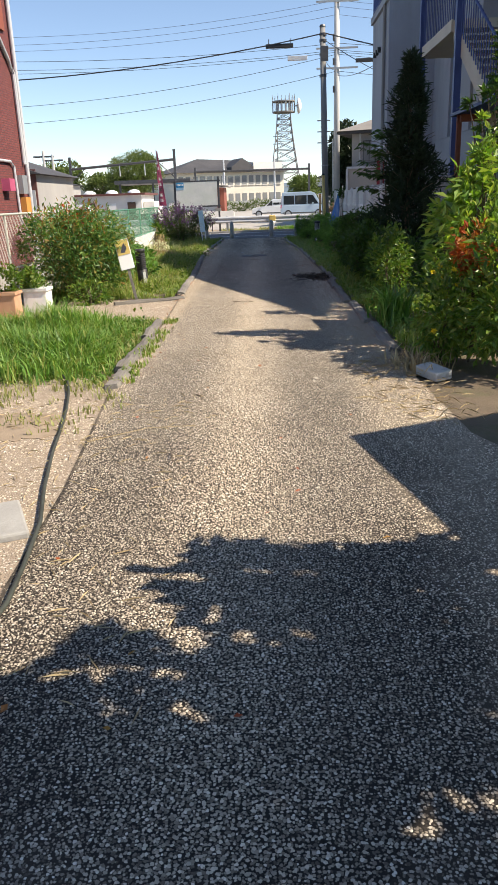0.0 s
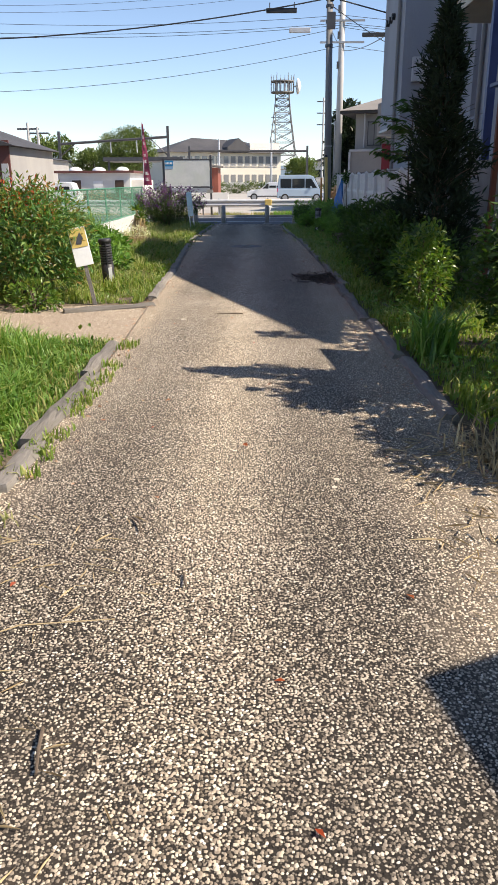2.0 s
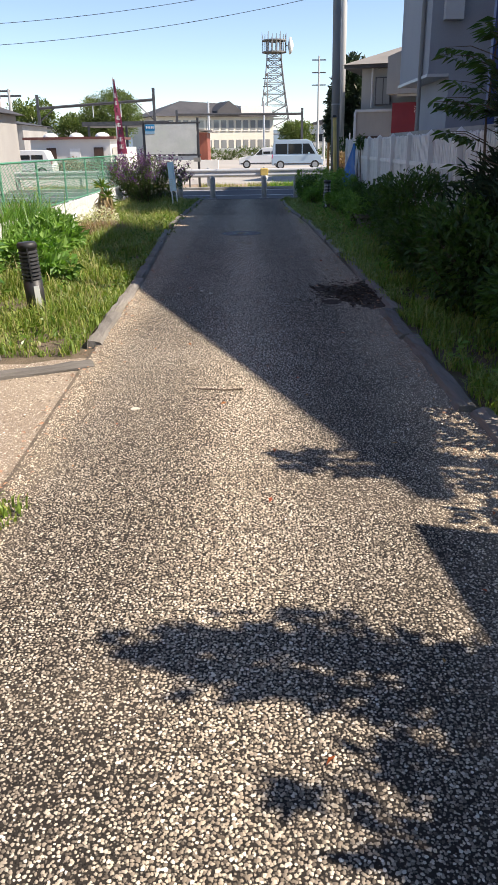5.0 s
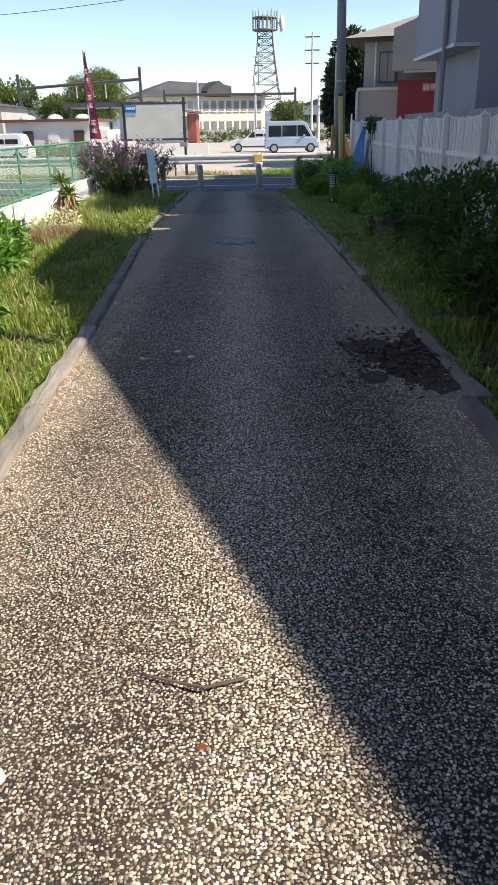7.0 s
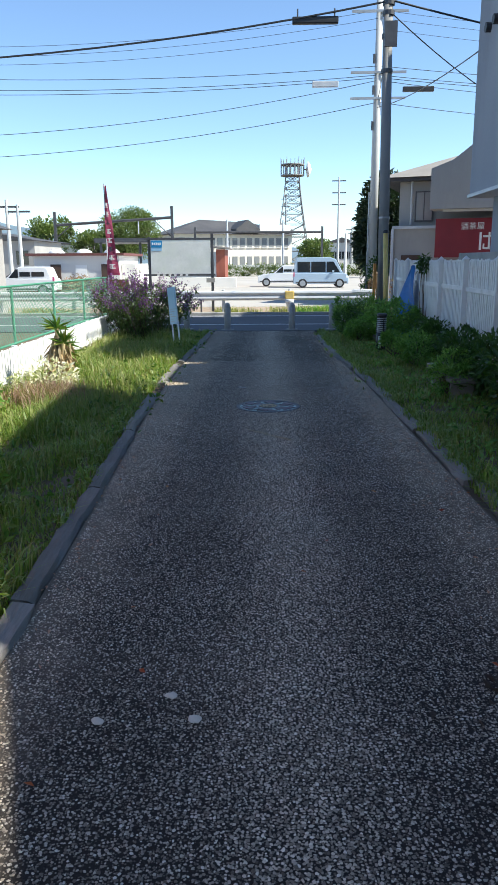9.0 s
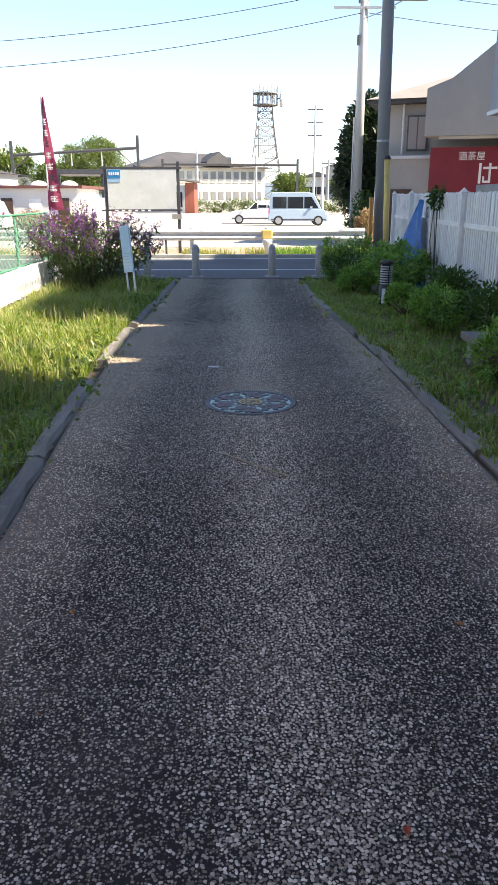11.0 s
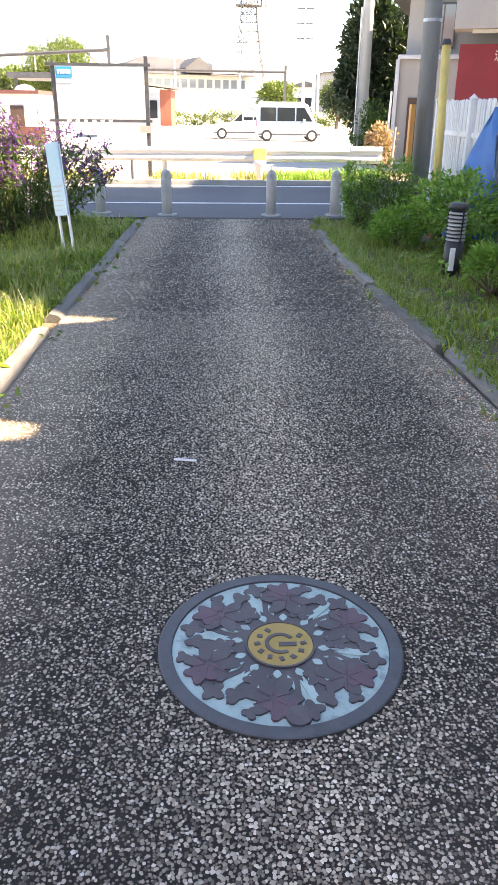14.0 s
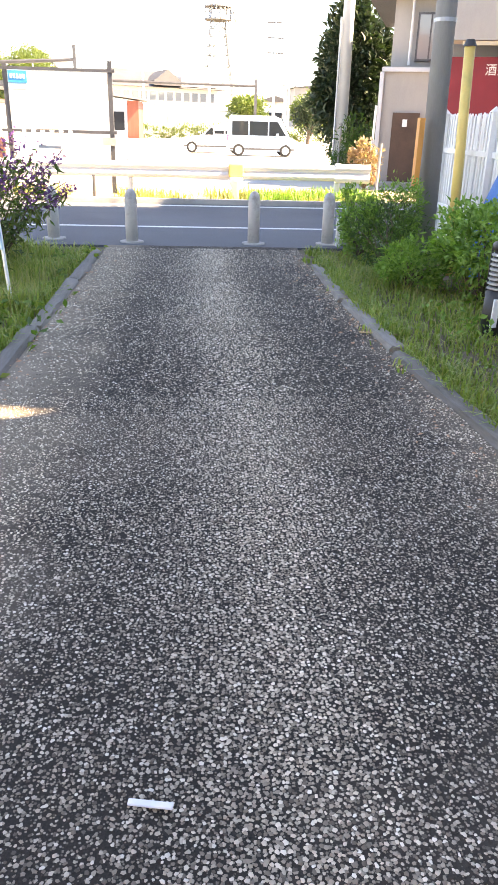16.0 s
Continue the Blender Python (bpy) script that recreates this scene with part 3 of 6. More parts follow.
# ---------------------------------------------------------------- timber edging
LOGS = [(left_edge(4.4), 4.42, 5.12, 0), (-0.72, 5.14, 6.75, 1.2), (-0.76, 6.78, 7.92, 0.5), (-1.2, 9.47, 10.57, 64), (-0.82, 10.85, 12.0, -2),
        (-0.86, 12.02, 13.9, -0.8), (-0.93, 13.93, 15.75, -2.0), (-1.01, 15.78, 17.6, -2.4), (-1.11, 17.63, 19.72, -2.0), (-1.17, 20.45, 22.4, -0.4),
        (-1.14, 22.75, 24.4, 1.2), (-1.10, 24.45, 26.2, 0.8), (-1.07, 26.25, 28.0, 0.8),
        (1.86, 5.6, 7.3, 0.7), (1.83, 7.33, 9.1, 0.7), (1.78, 9.13, 10.9, 0.7), (1.76, 10.93, 12.0, 0.7),
        (1.86, 12.0, 13.62, -1), (1.83, 13.66, 15.9, 1.2), (1.78, 15.93, 17.7, 0.7), (1.73, 17.73, 19.4, -1.5), (1.68, 19.43, 21.9, -2.0),
        (1.53, 22.0, 23.8, -5.0), (1.44, 23.9, 25.4, -2.5), (1.40, 25.45, 27.2, 0.5)]
for x, y0, y1, turn in LOGS:
    bm = bmesh.new()
    n = 9
    ln = y1 - y0
    prof = [(-0.058, -0.08), (0.058, -0.08), (0.064, 0.018), (0.046, 0.046), (0.0, 0.052), (-0.046, 0.046), (-0.064, 0.018)]
    rings = []
    for i in range(n):
        w = 1 + random.uniform(-0.06, 0.06)
        rings.append([bm.verts.new((px * w + random.uniform(-0.011, 0.011), -ln / 2 + ln * i / (n - 1) + random.uniform(-0.012, 0.012), pz * w + random.uniform(-0.009, 0.009))) for px, pz in prof])
    for a, b in zip(rings, rings[1:]):
        for k in range(len(prof)):
            bm.faces.new((a[k], a[(k + 1) % len(prof)], b[(k + 1) % len(prof)], b[k]))
    bm.faces.new(rings[0][::-1])
    bm.faces.new(rings[-1])
    ob = solo("edging_log", bm, M["log"], "weathered grey timber log edging the path", "edging log", group="timber edging of the path")
    ob.matrix_basis = pose(x, (y0 + y1) / 2, -0.012, random.uniform(-0.4, 0.4), random.uniform(-4, 4), -turn)


# ---------------------------------------------------------------- fences


def line_at(p0, p1, s):
    return (p0[0] + (p1[0] - p0[0]) * s, p0[1] + (p1[1] - p0[1]) * s)


def picket_fence(name, p0, p1, height, gap, width, label, post_gap, rails, cap=False):
    t = thing(name, (p0[0], p0[1], -0.03), label, "fence")
    ln = math.hypot(p1[0] - p0[0], p1[1] - p0[1])
    turn = math.degrees(math.atan2(p1[1] - p0[1], p1[0] - p0[0]))
    bm = bmesh.new()
    w = width / 2
    prism(bm, [(-w, 0.05), (w, 0.05), (w, height - 0.03), (0, height), (-w, height - 0.03)], -0.009, 0.009, "y")
    me = finish(bm, M["white_wood"])
    n = int(ln / gap)
    for i in range(n):
        x, y = line_at(p0, p1, (i + 0.5) / n)
        ob = link_part("picket", me, t)
        ob.matrix_basis = pose(x, y, random.uniform(-0.01, 0.01), 0, random.uniform(-0.8, 0.8), turn)
    bm = bmesh.new()
    box(bm, -0.035, 0.035, 0.012, 0.08, 0, height + 0.02)
    if cap:
        bmesh.ops.create_cone(bm, cap_ends=True, segments=4, radius1=0.075, radius2=0.0, depth=0.06, matrix=pose(0, 0.045, height + 0.05, 0, 0, 45))
    me = finish(bm, M["white_wood"])
    k = max(2, int(ln / post_gap) + 1)
    for i in range(k):
        x, y = line_at(p0, p1, i / (k - 1))
        ob = link_part("post", me, t)
        ob.matrix_basis = pose(x, y, -0.02, 0, 0, turn)
    for z in rails:
        bm = bmesh.new()
        box(bm, 0, ln, 0.009, 0.032, z, z + 0.06)
        ob = part("rail", bm, M["white_wood"], t)
        ob.matrix_basis = pose(p0[0], p0[1], 0, 0, 0, turn)
    return t


def wire_fence(name, p0, p1, lo, hi, wire, posts, label, post_gap=2.0, step=0.075):
    t = thing(name, (p0[0], p0[1], -0.03), label, "fence")
    ln = math.hypot(p1[0] - p0[0], p1[1] - p0[1])
    turn = math.degrees(math.atan2(p1[1] - p0[1], p1[0] - p0[0]))
    hh = hi - lo
    vs, fs = [], []
    for sgn in (1, -1):
        k = 0
        while k * step < ln + hh:
            u0 = k * step - (hh if sgn > 0 else 0)
            a, b = (u0, lo), (u0 + sgn * hh, hi)
            if sgn < 0:
                a, b = (k * step, lo), (k * step - hh, hi)
            lo_u, hi_u = sorted((a[0], b[0]))
            c0, c1 = max(lo_u, 0.0), min(hi_u, ln)
            if c1 > c0:
                za = lo + (c0 - a[0]) * sgn
                zb = lo + (c1 - a[0]) * sgn
                r = 0.0028
                i = len(vs)
                for u, z in ((c0, za), (c1, zb)):
                    vs += [(u - r, 0, z), (u, -r, z), (u + r, 0, z), (u, r, z)]
                fs += [(i + q, i + (q + 1) % 4, i + 4 + (q + 1) % 4, i + 4 + q) for q in range(4)]
            k += 1
    ob = link_part("wire_mesh", raw(np.array(vs), np.array(fs), wire), t)
    ob.matrix_basis = pose(p0[0], p0[1], 0, 0, 0, turn)
    bm = bmesh.new()
    tube(bm, (0, 0.02, 0), (0, 0.02, hi + 0.04), 0.022, n=8)
    me = finish(bm, posts)
    k = int(ln / post_gap) + 1
    for i in range(k):
        x, y = line_at(p0, p1, i / max(1, k - 1))
        ob = link_part("post", me, t)
        ob.matrix_basis = pose(x, y, -0.03, 0, 0, turn)
    for z in (lo, hi):
        bm = bmesh.new()
        tube(bm, (0, 0, z), (ln, 0, z), 0.016, n=8)
        ob = part("rail", bm, posts, t)
        ob.matrix_basis = pose(p0[0], p0[1], 0, 0, 0, turn)
    return t


picket_fence("picket_fence", (-3.12, 14.2), (-3.28, 27.6), 0.50, 0.105, 0.085, "low white picket fence along the grass verge", 2.2, (0.12, 0.36))
wire_fence("chain_link_fence", (-3.45, 13.0), (-3.5, 28.2), 0.45, 1.28, M["green_wire"], M["green_wire"], "green chain link fence on green steel posts")
wire_fence("chain_link_fence", (-3.35, 5.0), (-3.35, 12.9), 0.55, 1.36, M["beige_wire"], M["beige_wire"], "beige chain link fence with a pale top rail")
bm = bmesh.new()
box(bm, -3.55, -3.34, 5.0, 12.9, -0.05, 0.5)
solo("low_wall", bm, M["concrete"], "low stained concrete wall under the chain link fence", "wall", "structure", 0.01)
picket_fence("picket_fence", (3.12, 13.2), (3.46, 29.5), 1.62, 0.098, 0.062, "tall white picket fence beside the path", 1.8, (0.45, 1.15), True)

# ---------------------------------------------------------------- bollards, rail, signs


def stone_bollard():
    t = thing("stone_bollard", (-0.72, 28.9, 0), "round-headed pale concrete bollard at the path's end", "bollard", "bollards at the path's end")
    bm = bmesh.new()
    lathe(bm, [(0.078, -0.05), (0.078, 0.50), (0.075, 0.56), (0.060, 0.61), (0.04, 0.64), (0.01, 0.65)], (-0.72, 28.9, 0), 16)
    part("shaft", bm, M["bollard"], t, smooth=True)
    bm = bmesh.new()
    lathe(bm, [(0.16, -0.02), (0.15, 0.012), (0.09, 0.016)], (-0.72, 28.9, 0), 16)
    part("footing", bm, M["concrete"], t)
    return t


first = stone_bollard()
for x, y in ((-1.74, 29.1), (0.85, 28.9), (1.83, 28.95)):
    copy_thing(first, pose(x, y, 0, 0, 0, random.uniform(0, 90)))

rail = thing("guard_rail", (0, 35, 0), "white corrugated steel guard rail along the road", "guard rail")
bm = bmesh.new()
wave = [(0.0, 0.40), (-0.045, 0.425), (-0.06, 0.47), (-0.045, 0.51), (-0.015, 0.535), (-0.015, 0.565), (-0.045, 0.59), (-0.06, 0.63), (-0.045, 0.675), (0.0, 0.70)]
prof = wave + [(a + 0.012, b) for a, b in reversed(wave)]
prism(bm, [(35 + a, b) for a, b in prof], -9.0, 3.2, "x")
part("beam", bm, M["white_metal"], rail)
bm = bmesh.new()
prism(bm, [(35 + a - 0.006, 0.55 + (b - 0.55) * 1.22) for a, b in prof], 3.0, 3.72, "x")
part("end_plate", bm, M["white_metal"], rail)
for x in (-8.5, -6.1, -3.6, -1.19, 0.95, 3.06):
    part("post", tb((x, 35.07, -0.05), (x, 35.07, 0.74), 0.057, n=12), M["white_metal"], rail)
bm = bmesh.new()
box(bm, 0.80, 1.10, 34.86, 34.95, 0.44, 0.70)
part("reflector", bm, M["yellow"], rail, "yellow reflector box", bevel=0.03)
bm = bmesh.new()
lathe(bm, [(0.06, 0.0), (0.07, 0.2), (0.14, 0.34), (0.15, 0.42), (0.10, 0.44)], (0.95, 34.88, 0), 14)
part("reflector_stand", bm, M["white_metal"], rail, smooth=True)
part("stay", tb((-1.9, 34.9, -0.02), (-1.9, 34.9, 0.42), 0.03), M["dark_metal"], rail, "dark steel post")

# map board behind the rail
board = thing("map_board", (-2.65, 36, 0), "large pale map board on dark steel posts", "notice board")
for x, h in ((-3.70, 2.44), (-1.60, 2.54)):
    part("post", bx(x - 0.045, x + 0.045, 35.97, 36.06, -0.05, h), M["dark_metal"], board, bevel=0.006)
for z in (1.17, 2.33):
    part("frame_bar", bx(-3.85, -1.50, 35.95, 36.05, z, z + 0.06), M["dark_metal"], board)
part("panel", bx(-3.64, -1.66, 35.955, 36.02, 1.24, 2.33), M["board_panel"], board, "pale printed area map")
part("header", bx(-3.63, -3.26, 35.940, 35.953, 2.09, 2.31), M["cyan"], board, "blue header with white characters")
for i in range(5):
    part("mark", bx(-3.59 + i * 0.063, -3.55 + i * 0.063, 35.932, 35.939, 2.17, 2.25), M["white_paint"], board)
part("side_panel", bx(-3.63, -3.27, 35.945, 35.953, 1.98, 2.08), M["pale_blue"], board)
for i in range(6):
    part("caption", bx(-3.45 + i * 0.19, -3.36 + i * 0.19, 35.945, 35.953, 1.18, 1.22), M["white_paint"], board)
part("counterweight", bx(-1.80, -1.52, 35.9, 36.1, 0.95, 1.1), M["concrete"], board)

# leaning yellow notice by the bush
sg = thing("warning_sign", (-1.48, 10.5, -0.03), "faded white and yellow warning board leaning on a stake", "sign")
sg.matrix_basis = pose(-1.48, 10.5, -0.03, -8, -11, 8)
part("stake", bx(-0.022, 0.022, 0.012, 0.05, 0, 0.75), M["log"], sg, at="own")
bm = bmesh.new()
box(bm, -0.11, 0.11, -0.006, 0.008, 0.50, 0.97)
part("board", bm, M["white_paint"], sg, at="own", bevel=0.003)
part("yellow_field", bx(-0.10, 0.10, -0.012, -0.0065, 0.73, 0.96), M["yellow"], sg, at="own")
bm = bmesh.new()
prism(bm, [(-0.05, 0.77), (0.02, 0.76), (0.06, 0.83), (0.03, 0.91), (-0.01, 0.85)], -0.016, -0.0125, "y")
part("mark", bm, M["ink"], sg, at="own")

# bollard lamps
def bollard_lamp(x, y, lean, side):
    t = thing("bollard_lamp", (x, y, -0.03), "black louvred bollard lamp with a white sticker", "garden lamp", "bollard lamps")
    bm = bmesh.new()
    lathe(bm, [(0.080, 0), (0.080, 0.30), (0.064, 0.305), (0.064, 0.565), (0.083, 0.57), (0.083, 0.605), (0.07, 0.62), (0.01, 0.622)], n=20)
    part("body", bm, M["black"], t, at="own", smooth=True)
    for k in range(8):
        bm = bmesh.new()
        z = 0.315 + k * 0.031
        lathe(bm, [(0.060, z + 0.004), (0.080, z), (0.080, z + 0.013), (0.060, z + 0.018)], n=20)
        part("louvre", bm, M["dark_metal"] if side > 0 else M["galv"], t, at="own")
    for a in (35, 155, 275):
        rib = part("rib", bx(0.070, 0.084, -0.006, 0.006, 0.30, 0.575), M["black"], t, at="own")
        rib.matrix_basis = pose(0, 0, 0, 0, 0, a)
    part("sticker", bx(side - 0.022, side + 0.022, -0.083, -0.070, 0.07, 0.26), M["white_paint"], t, "white sticker", at="own")
    t.matrix_basis = pose(x, y, -0.03, 0, lean, 10) @ Matrix.Scale(1.13, 4)
    return t


bollard_lamp(-1.62, 12.2, -3, 0.03)
bollard_lamp(2.36, 24.5, 1, -0.045)

# small notice near the road
sg = thing("notice_sign", (-1.62, 25.4, -0.03), "pale blue and white notice on two white stakes", "sign")
sg.matrix_basis = pose(-1.54, 25.4, -0.03, 0, -7, -48)
for x in (-0.10, 0.10):
    part("stake", bx(x - 0.014, x + 0.014, 0.0, 0.02, 0, 1.15), M["white_wood"], sg, at="own")
part("panel", bx(-0.13, 0.13, -0.012, -0.002, 0.45, 1.17), M["pale_blue"], sg, at="own")
part("picture", bx(-0.12, 0.12, -0.016, -0.0125, 0.80, 1.155), M["pale_blue"], sg, "pale blue picture", at="own")
for i in range(6):
    part("mark", bx(-0.10, 0.02 + 0.08 * ((i * 7) % 3) / 2, -0.016, -0.0125, 0.50 + i * 0.048, 0.509 + i * 0.048), M["galv"], sg, at="own")

# tall advertising banner
bn = thing("banner_flag", (-3.38, 27.9, -0.03), "tall narrow pink banner with dark characters", "banner")
part("pole", tb((-3.38, 27.92, -0.03), (-3.38, 27.92, 3.32), 0.014), M["white_metal"], bn)
bm = bmesh.new()
nz = 22
cols = []
for i in range(nz + 1):
    s = i / nz
    z = 3.28 - 1.95 * s
    wid = 0.06 + 0.22 * s
    cols.append([bm.verts.new((-3.39 + wid * u, 27.90 + 0.03 * math.sin(s * 11 + u * 3), z)) for u in (0, 0.5, 1)])
for a, b in zip(cols, cols[1:]):
    for k in range(2):
        bm.faces.new((a[k], a[k + 1], b[k + 1], b[k]))
bmesh.ops.solidify(bm, geom=list(bm.faces), thickness=0.004)
part("cloth", bm, M["pink"], bn)
for i in range(9):
    z = 3.05 - i * 0.19
    s = (3.28 - z) / 1.95
    x = -3.39 + (0.06 + 0.22 * s) * 0.25
    w = (0.06 + 0.22 * s) * 0.5
    for k in range(4):
        q = z + 0.045 - k * 0.028
        part("mark", bx(x + w * (0.1 if k % 2 else 0.0), x + w * (0.7 if k == 1 else 1.0), 27.845, 27.862, q - 0.014, q), M["white_paint"] if i % 3 else M["ink"], bn)
    part("mark", bx(x + w * 0.42, x + w * 0.56, 27.84, 27.844, z - 0.055, z + 0.05), M["white_paint"] if i % 3 else M["ink"], bn)

# grey pole, its cover and the yellow guard
pl = thing("utility_pole", (2.95, 28.45, -0.03), "dark grey concrete utility pole at the roadside", "utility pole")
part("shaft", tb((2.97, 28.45, -0.05), (2.86, 28.45, 7.25), 0.13, 0.098, 16), M["pole_grey"], pl, smooth=True)
part("cap", tb((2.86, 28.45, 7.25), (2.86, 28.45, 7.31), 0.12, 0.09, 12), M["dark_metal"], pl)
for z in (5.6, 6.3, 6.75, 6.95):
    part("clamp", tb((2.875, 28.45, z), (2.875, 28.45, z + 0.09), 0.13, n=12), M["dark_metal"], pl)
part("bracket", bx(2.78, 3.05, 28.25, 28.31, 6.1, 6.6), M["dark_metal"], pl)
part("cover_board", bx(2.70, 2.76, 28.22, 28.34, 0.75, 1.55), M["orange"], pl, "weathered orange cover board")
part("band", tb((2.935, 28.45, 2.55), (2.935, 28.45, 2.59), 0.128, n=16), M["galv"], pl)
gy = thing("yellow_guard_post", (2.84, 27.0, -0.03), "faded yellow guard pipe with a black cap", "guard post")
part("pipe", tb((2.84, 27.0, -0.03), (2.76, 27.0, 2.18), 0.052, n=16), M["yellow"], gy, smooth=True)
part("cap", tb((2.76, 27.0, 2.18), (2.758, 27.0, 2.24), 0.066, 0.04, 14), M["black"], gy, "black plastic cap")
fp = thing("utility_pole", (4.85, 44.5, -0.03), "tall pale concrete utility pole with crossarms", "utility pole")
part("shaft", tb((4.85, 44.5, -0.05), (4.85, 44.5, 13.0), 0.20, 0.13, 16), M["pole_pale"], fp, smooth=True)
for z in (8.2, 9.2, 11.5):
    part("crossarm", bx(3.7, 6.0, 44.3, 44.38, z, z + 0.09), M["galv"], fp)
part("riser_pipe", tb((4.62, 44.4, 0), (4.62, 44.4, 4.5), 0.035), M["galv"], fp)
for z in (7.0, 8.4, 9.6):
    part("insulator", tb((4.66, 44.4, z), (4.66, 44.4, z + 0.35), 0.05), M["dark_metal"], fp)


def cable(p0, p1, sag, r, label="thin black overhead cable between poles"):
    bm = bmesh.new()
    p0, p1 = Vector(p0), Vector(p1)
    pts = [p0.lerp(p1, i / 16) - Vector((0, 0, sag * 4 * (i / 16) * (1 - i / 16))) for i in range(17)]
    sweep(bm, pts, r, 5)
    return solo("overhead_cable", bm, M["black"], label, "cable", group="overhead cables")


cable((2.86, 28.4, 7.02), (-14, 28.6, 6.0), 0.45, 0.022, "thick black cable strung from the grey pole")
cable((2.86, 28.4, 7.05), (11, 27.9, 5.2), 0.1, 0.022, "thick black cable strung from the grey pole")
cable((2.86, 28.4, 6.85), (8, 34.0, 5.6), 0.2, 0.013)
cable((2.86, 28.4, 6.3), (4.85, 44.4, 8.2), 0.2, 0.012)
for z0, z1, sag in ((8.95, 6.9, 0.5), (8.1, 6.0, 0.5), (9.5, 9.4, 0.3), (9.15, 8.95, 0.3), (9.05, 8.75, 0.3), (11.6, 10.6, 0.5), (11.3, 10.2, 0.5), (10.9, 9.9, 0.5)):
    cable((4.85, 44.4, z0), (-16, 44.6, z1), sag, 0.008 if z0 > 9.6 else 0.012)
    cable((4.85, 44.4, z0), (26, 44.6, z0 - 1.0), sag, 0.008 if z0 > 9.6 else 0.012)
cable((4.85, 44.4, 7.9), (4.62, 24.5, 5.6), 0.25, 0.014)
sp = thing("cable_closure", (1.3, 28.5, 6.7), "black cable splice box hung under the cable", "splice box")
part("case", bx(0.80, 1.80, 28.42, 28.56, 6.62, 6.76), M["black"], sp, bevel=0.02)
for x in (0.9, 1.7):
    part("hanger", bx(x, x + 0.03, 28.47, 28.5, 6.75, 6.92), M["dark_metal"], sp)
sp = thing("cable_closure", (2.6, 44.45, 8.75), "pale cable splice box hung under the cable", "splice box")
part("case", bx(2.1, 3.2, 44.38, 44.54, 8.72, 8.95), M["white_metal"], sp, bevel=0.02)
sp = thing("cable_closure", (6.6, 44.45, 8.6), "black cable splice box hung under the cable", "splice box")
part("case", bx(5.9, 7.2, 44.38, 44.54, 8.5, 8.7), M["black"], sp, bevel=0.02)
# ---------------------------------------------------------------- apartment block beside the path
apt = thing("apartment_block", (8, 18, 0), "grey-white rendered apartment block in shade", "apartment building")
bm = bmesh.new()
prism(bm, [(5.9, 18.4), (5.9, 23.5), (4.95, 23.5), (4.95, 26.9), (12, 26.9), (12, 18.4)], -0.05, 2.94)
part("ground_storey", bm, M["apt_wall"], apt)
# The two notches are cut only to pass strips of sun to the verge.
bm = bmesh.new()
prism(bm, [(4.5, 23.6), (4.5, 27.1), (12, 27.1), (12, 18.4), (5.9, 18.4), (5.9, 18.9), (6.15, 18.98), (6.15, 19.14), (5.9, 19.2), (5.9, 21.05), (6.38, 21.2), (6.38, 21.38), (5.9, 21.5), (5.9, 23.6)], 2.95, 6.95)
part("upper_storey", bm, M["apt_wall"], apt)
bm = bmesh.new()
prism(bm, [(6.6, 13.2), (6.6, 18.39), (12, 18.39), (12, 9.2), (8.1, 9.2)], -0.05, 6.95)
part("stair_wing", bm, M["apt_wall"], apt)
# Hidden slanting edge and notches are shaped to place the shadow's outline on the path.
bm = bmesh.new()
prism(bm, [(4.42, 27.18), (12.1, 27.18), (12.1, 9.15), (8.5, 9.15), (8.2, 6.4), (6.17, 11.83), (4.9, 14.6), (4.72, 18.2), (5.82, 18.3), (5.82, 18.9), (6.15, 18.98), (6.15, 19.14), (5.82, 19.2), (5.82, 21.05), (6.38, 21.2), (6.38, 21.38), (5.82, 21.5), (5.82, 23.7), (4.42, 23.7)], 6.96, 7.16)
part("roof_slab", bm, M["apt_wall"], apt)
# Unseen block, rim and upper part, added to shade the far path and road.
part("unseen_shade_block", bx(12.11, 18.5, 14.2, 31.3, -0.05, 12.5), M["apt_wall"], apt)
part("shade_block_rim", bx(12.11, 12.4, 14.2, 18.25, 12.503, 13.0), M["apt_wall"], apt)
part("shade_block_upper", bx(12.11, 18.5, 19.85, 29.8, 12.503, 15.4), M["apt_wall"], apt)
part("shade_block_rim", bx(12.11, 12.4, 29.803, 31.3, 12.503, 13.0), M["apt_wall"], apt)
for y in (24.2, 20.6):
    part("downpipe", tb((4.44 if y > 23.6 else 5.84, y, 0), (4.44 if y > 23.6 else 5.84, y, 6.95), 0.05), M["pole_grey"], apt)
part("meter_box", bx(4.75, 5.15, 23.40, 23.59, 4.0, 4.6), M["white_metal"], apt, "white metal meter box")
part("soffit_trim", bx(4.46, 4.98, 23.55, 27.14, 2.88, 2.944), M["white_metal"], apt)
for y in (25.3, 25.8, 26.3):
    part("vent", tb((4.40, y, 5.9), (4.52, y, 5.9), 0.09), M["black"], apt)
# railing of the roof terrace
for z in (7.3, 8.15):
    part("handrail", tb((4.5, 23.2, z), (4.5, 27.1, z), 0.025), M["blue_paint"], apt)
bal = finish(tb((0, 0, 7.16), (0, 0, 8.15), 0.011, n=6), M["blue_paint"])
for i in range(27):
    ob = link_part("baluster", bal, apt)
    ob.matrix_basis = pose(4.5, 23.2 + i * 0.15, 0)
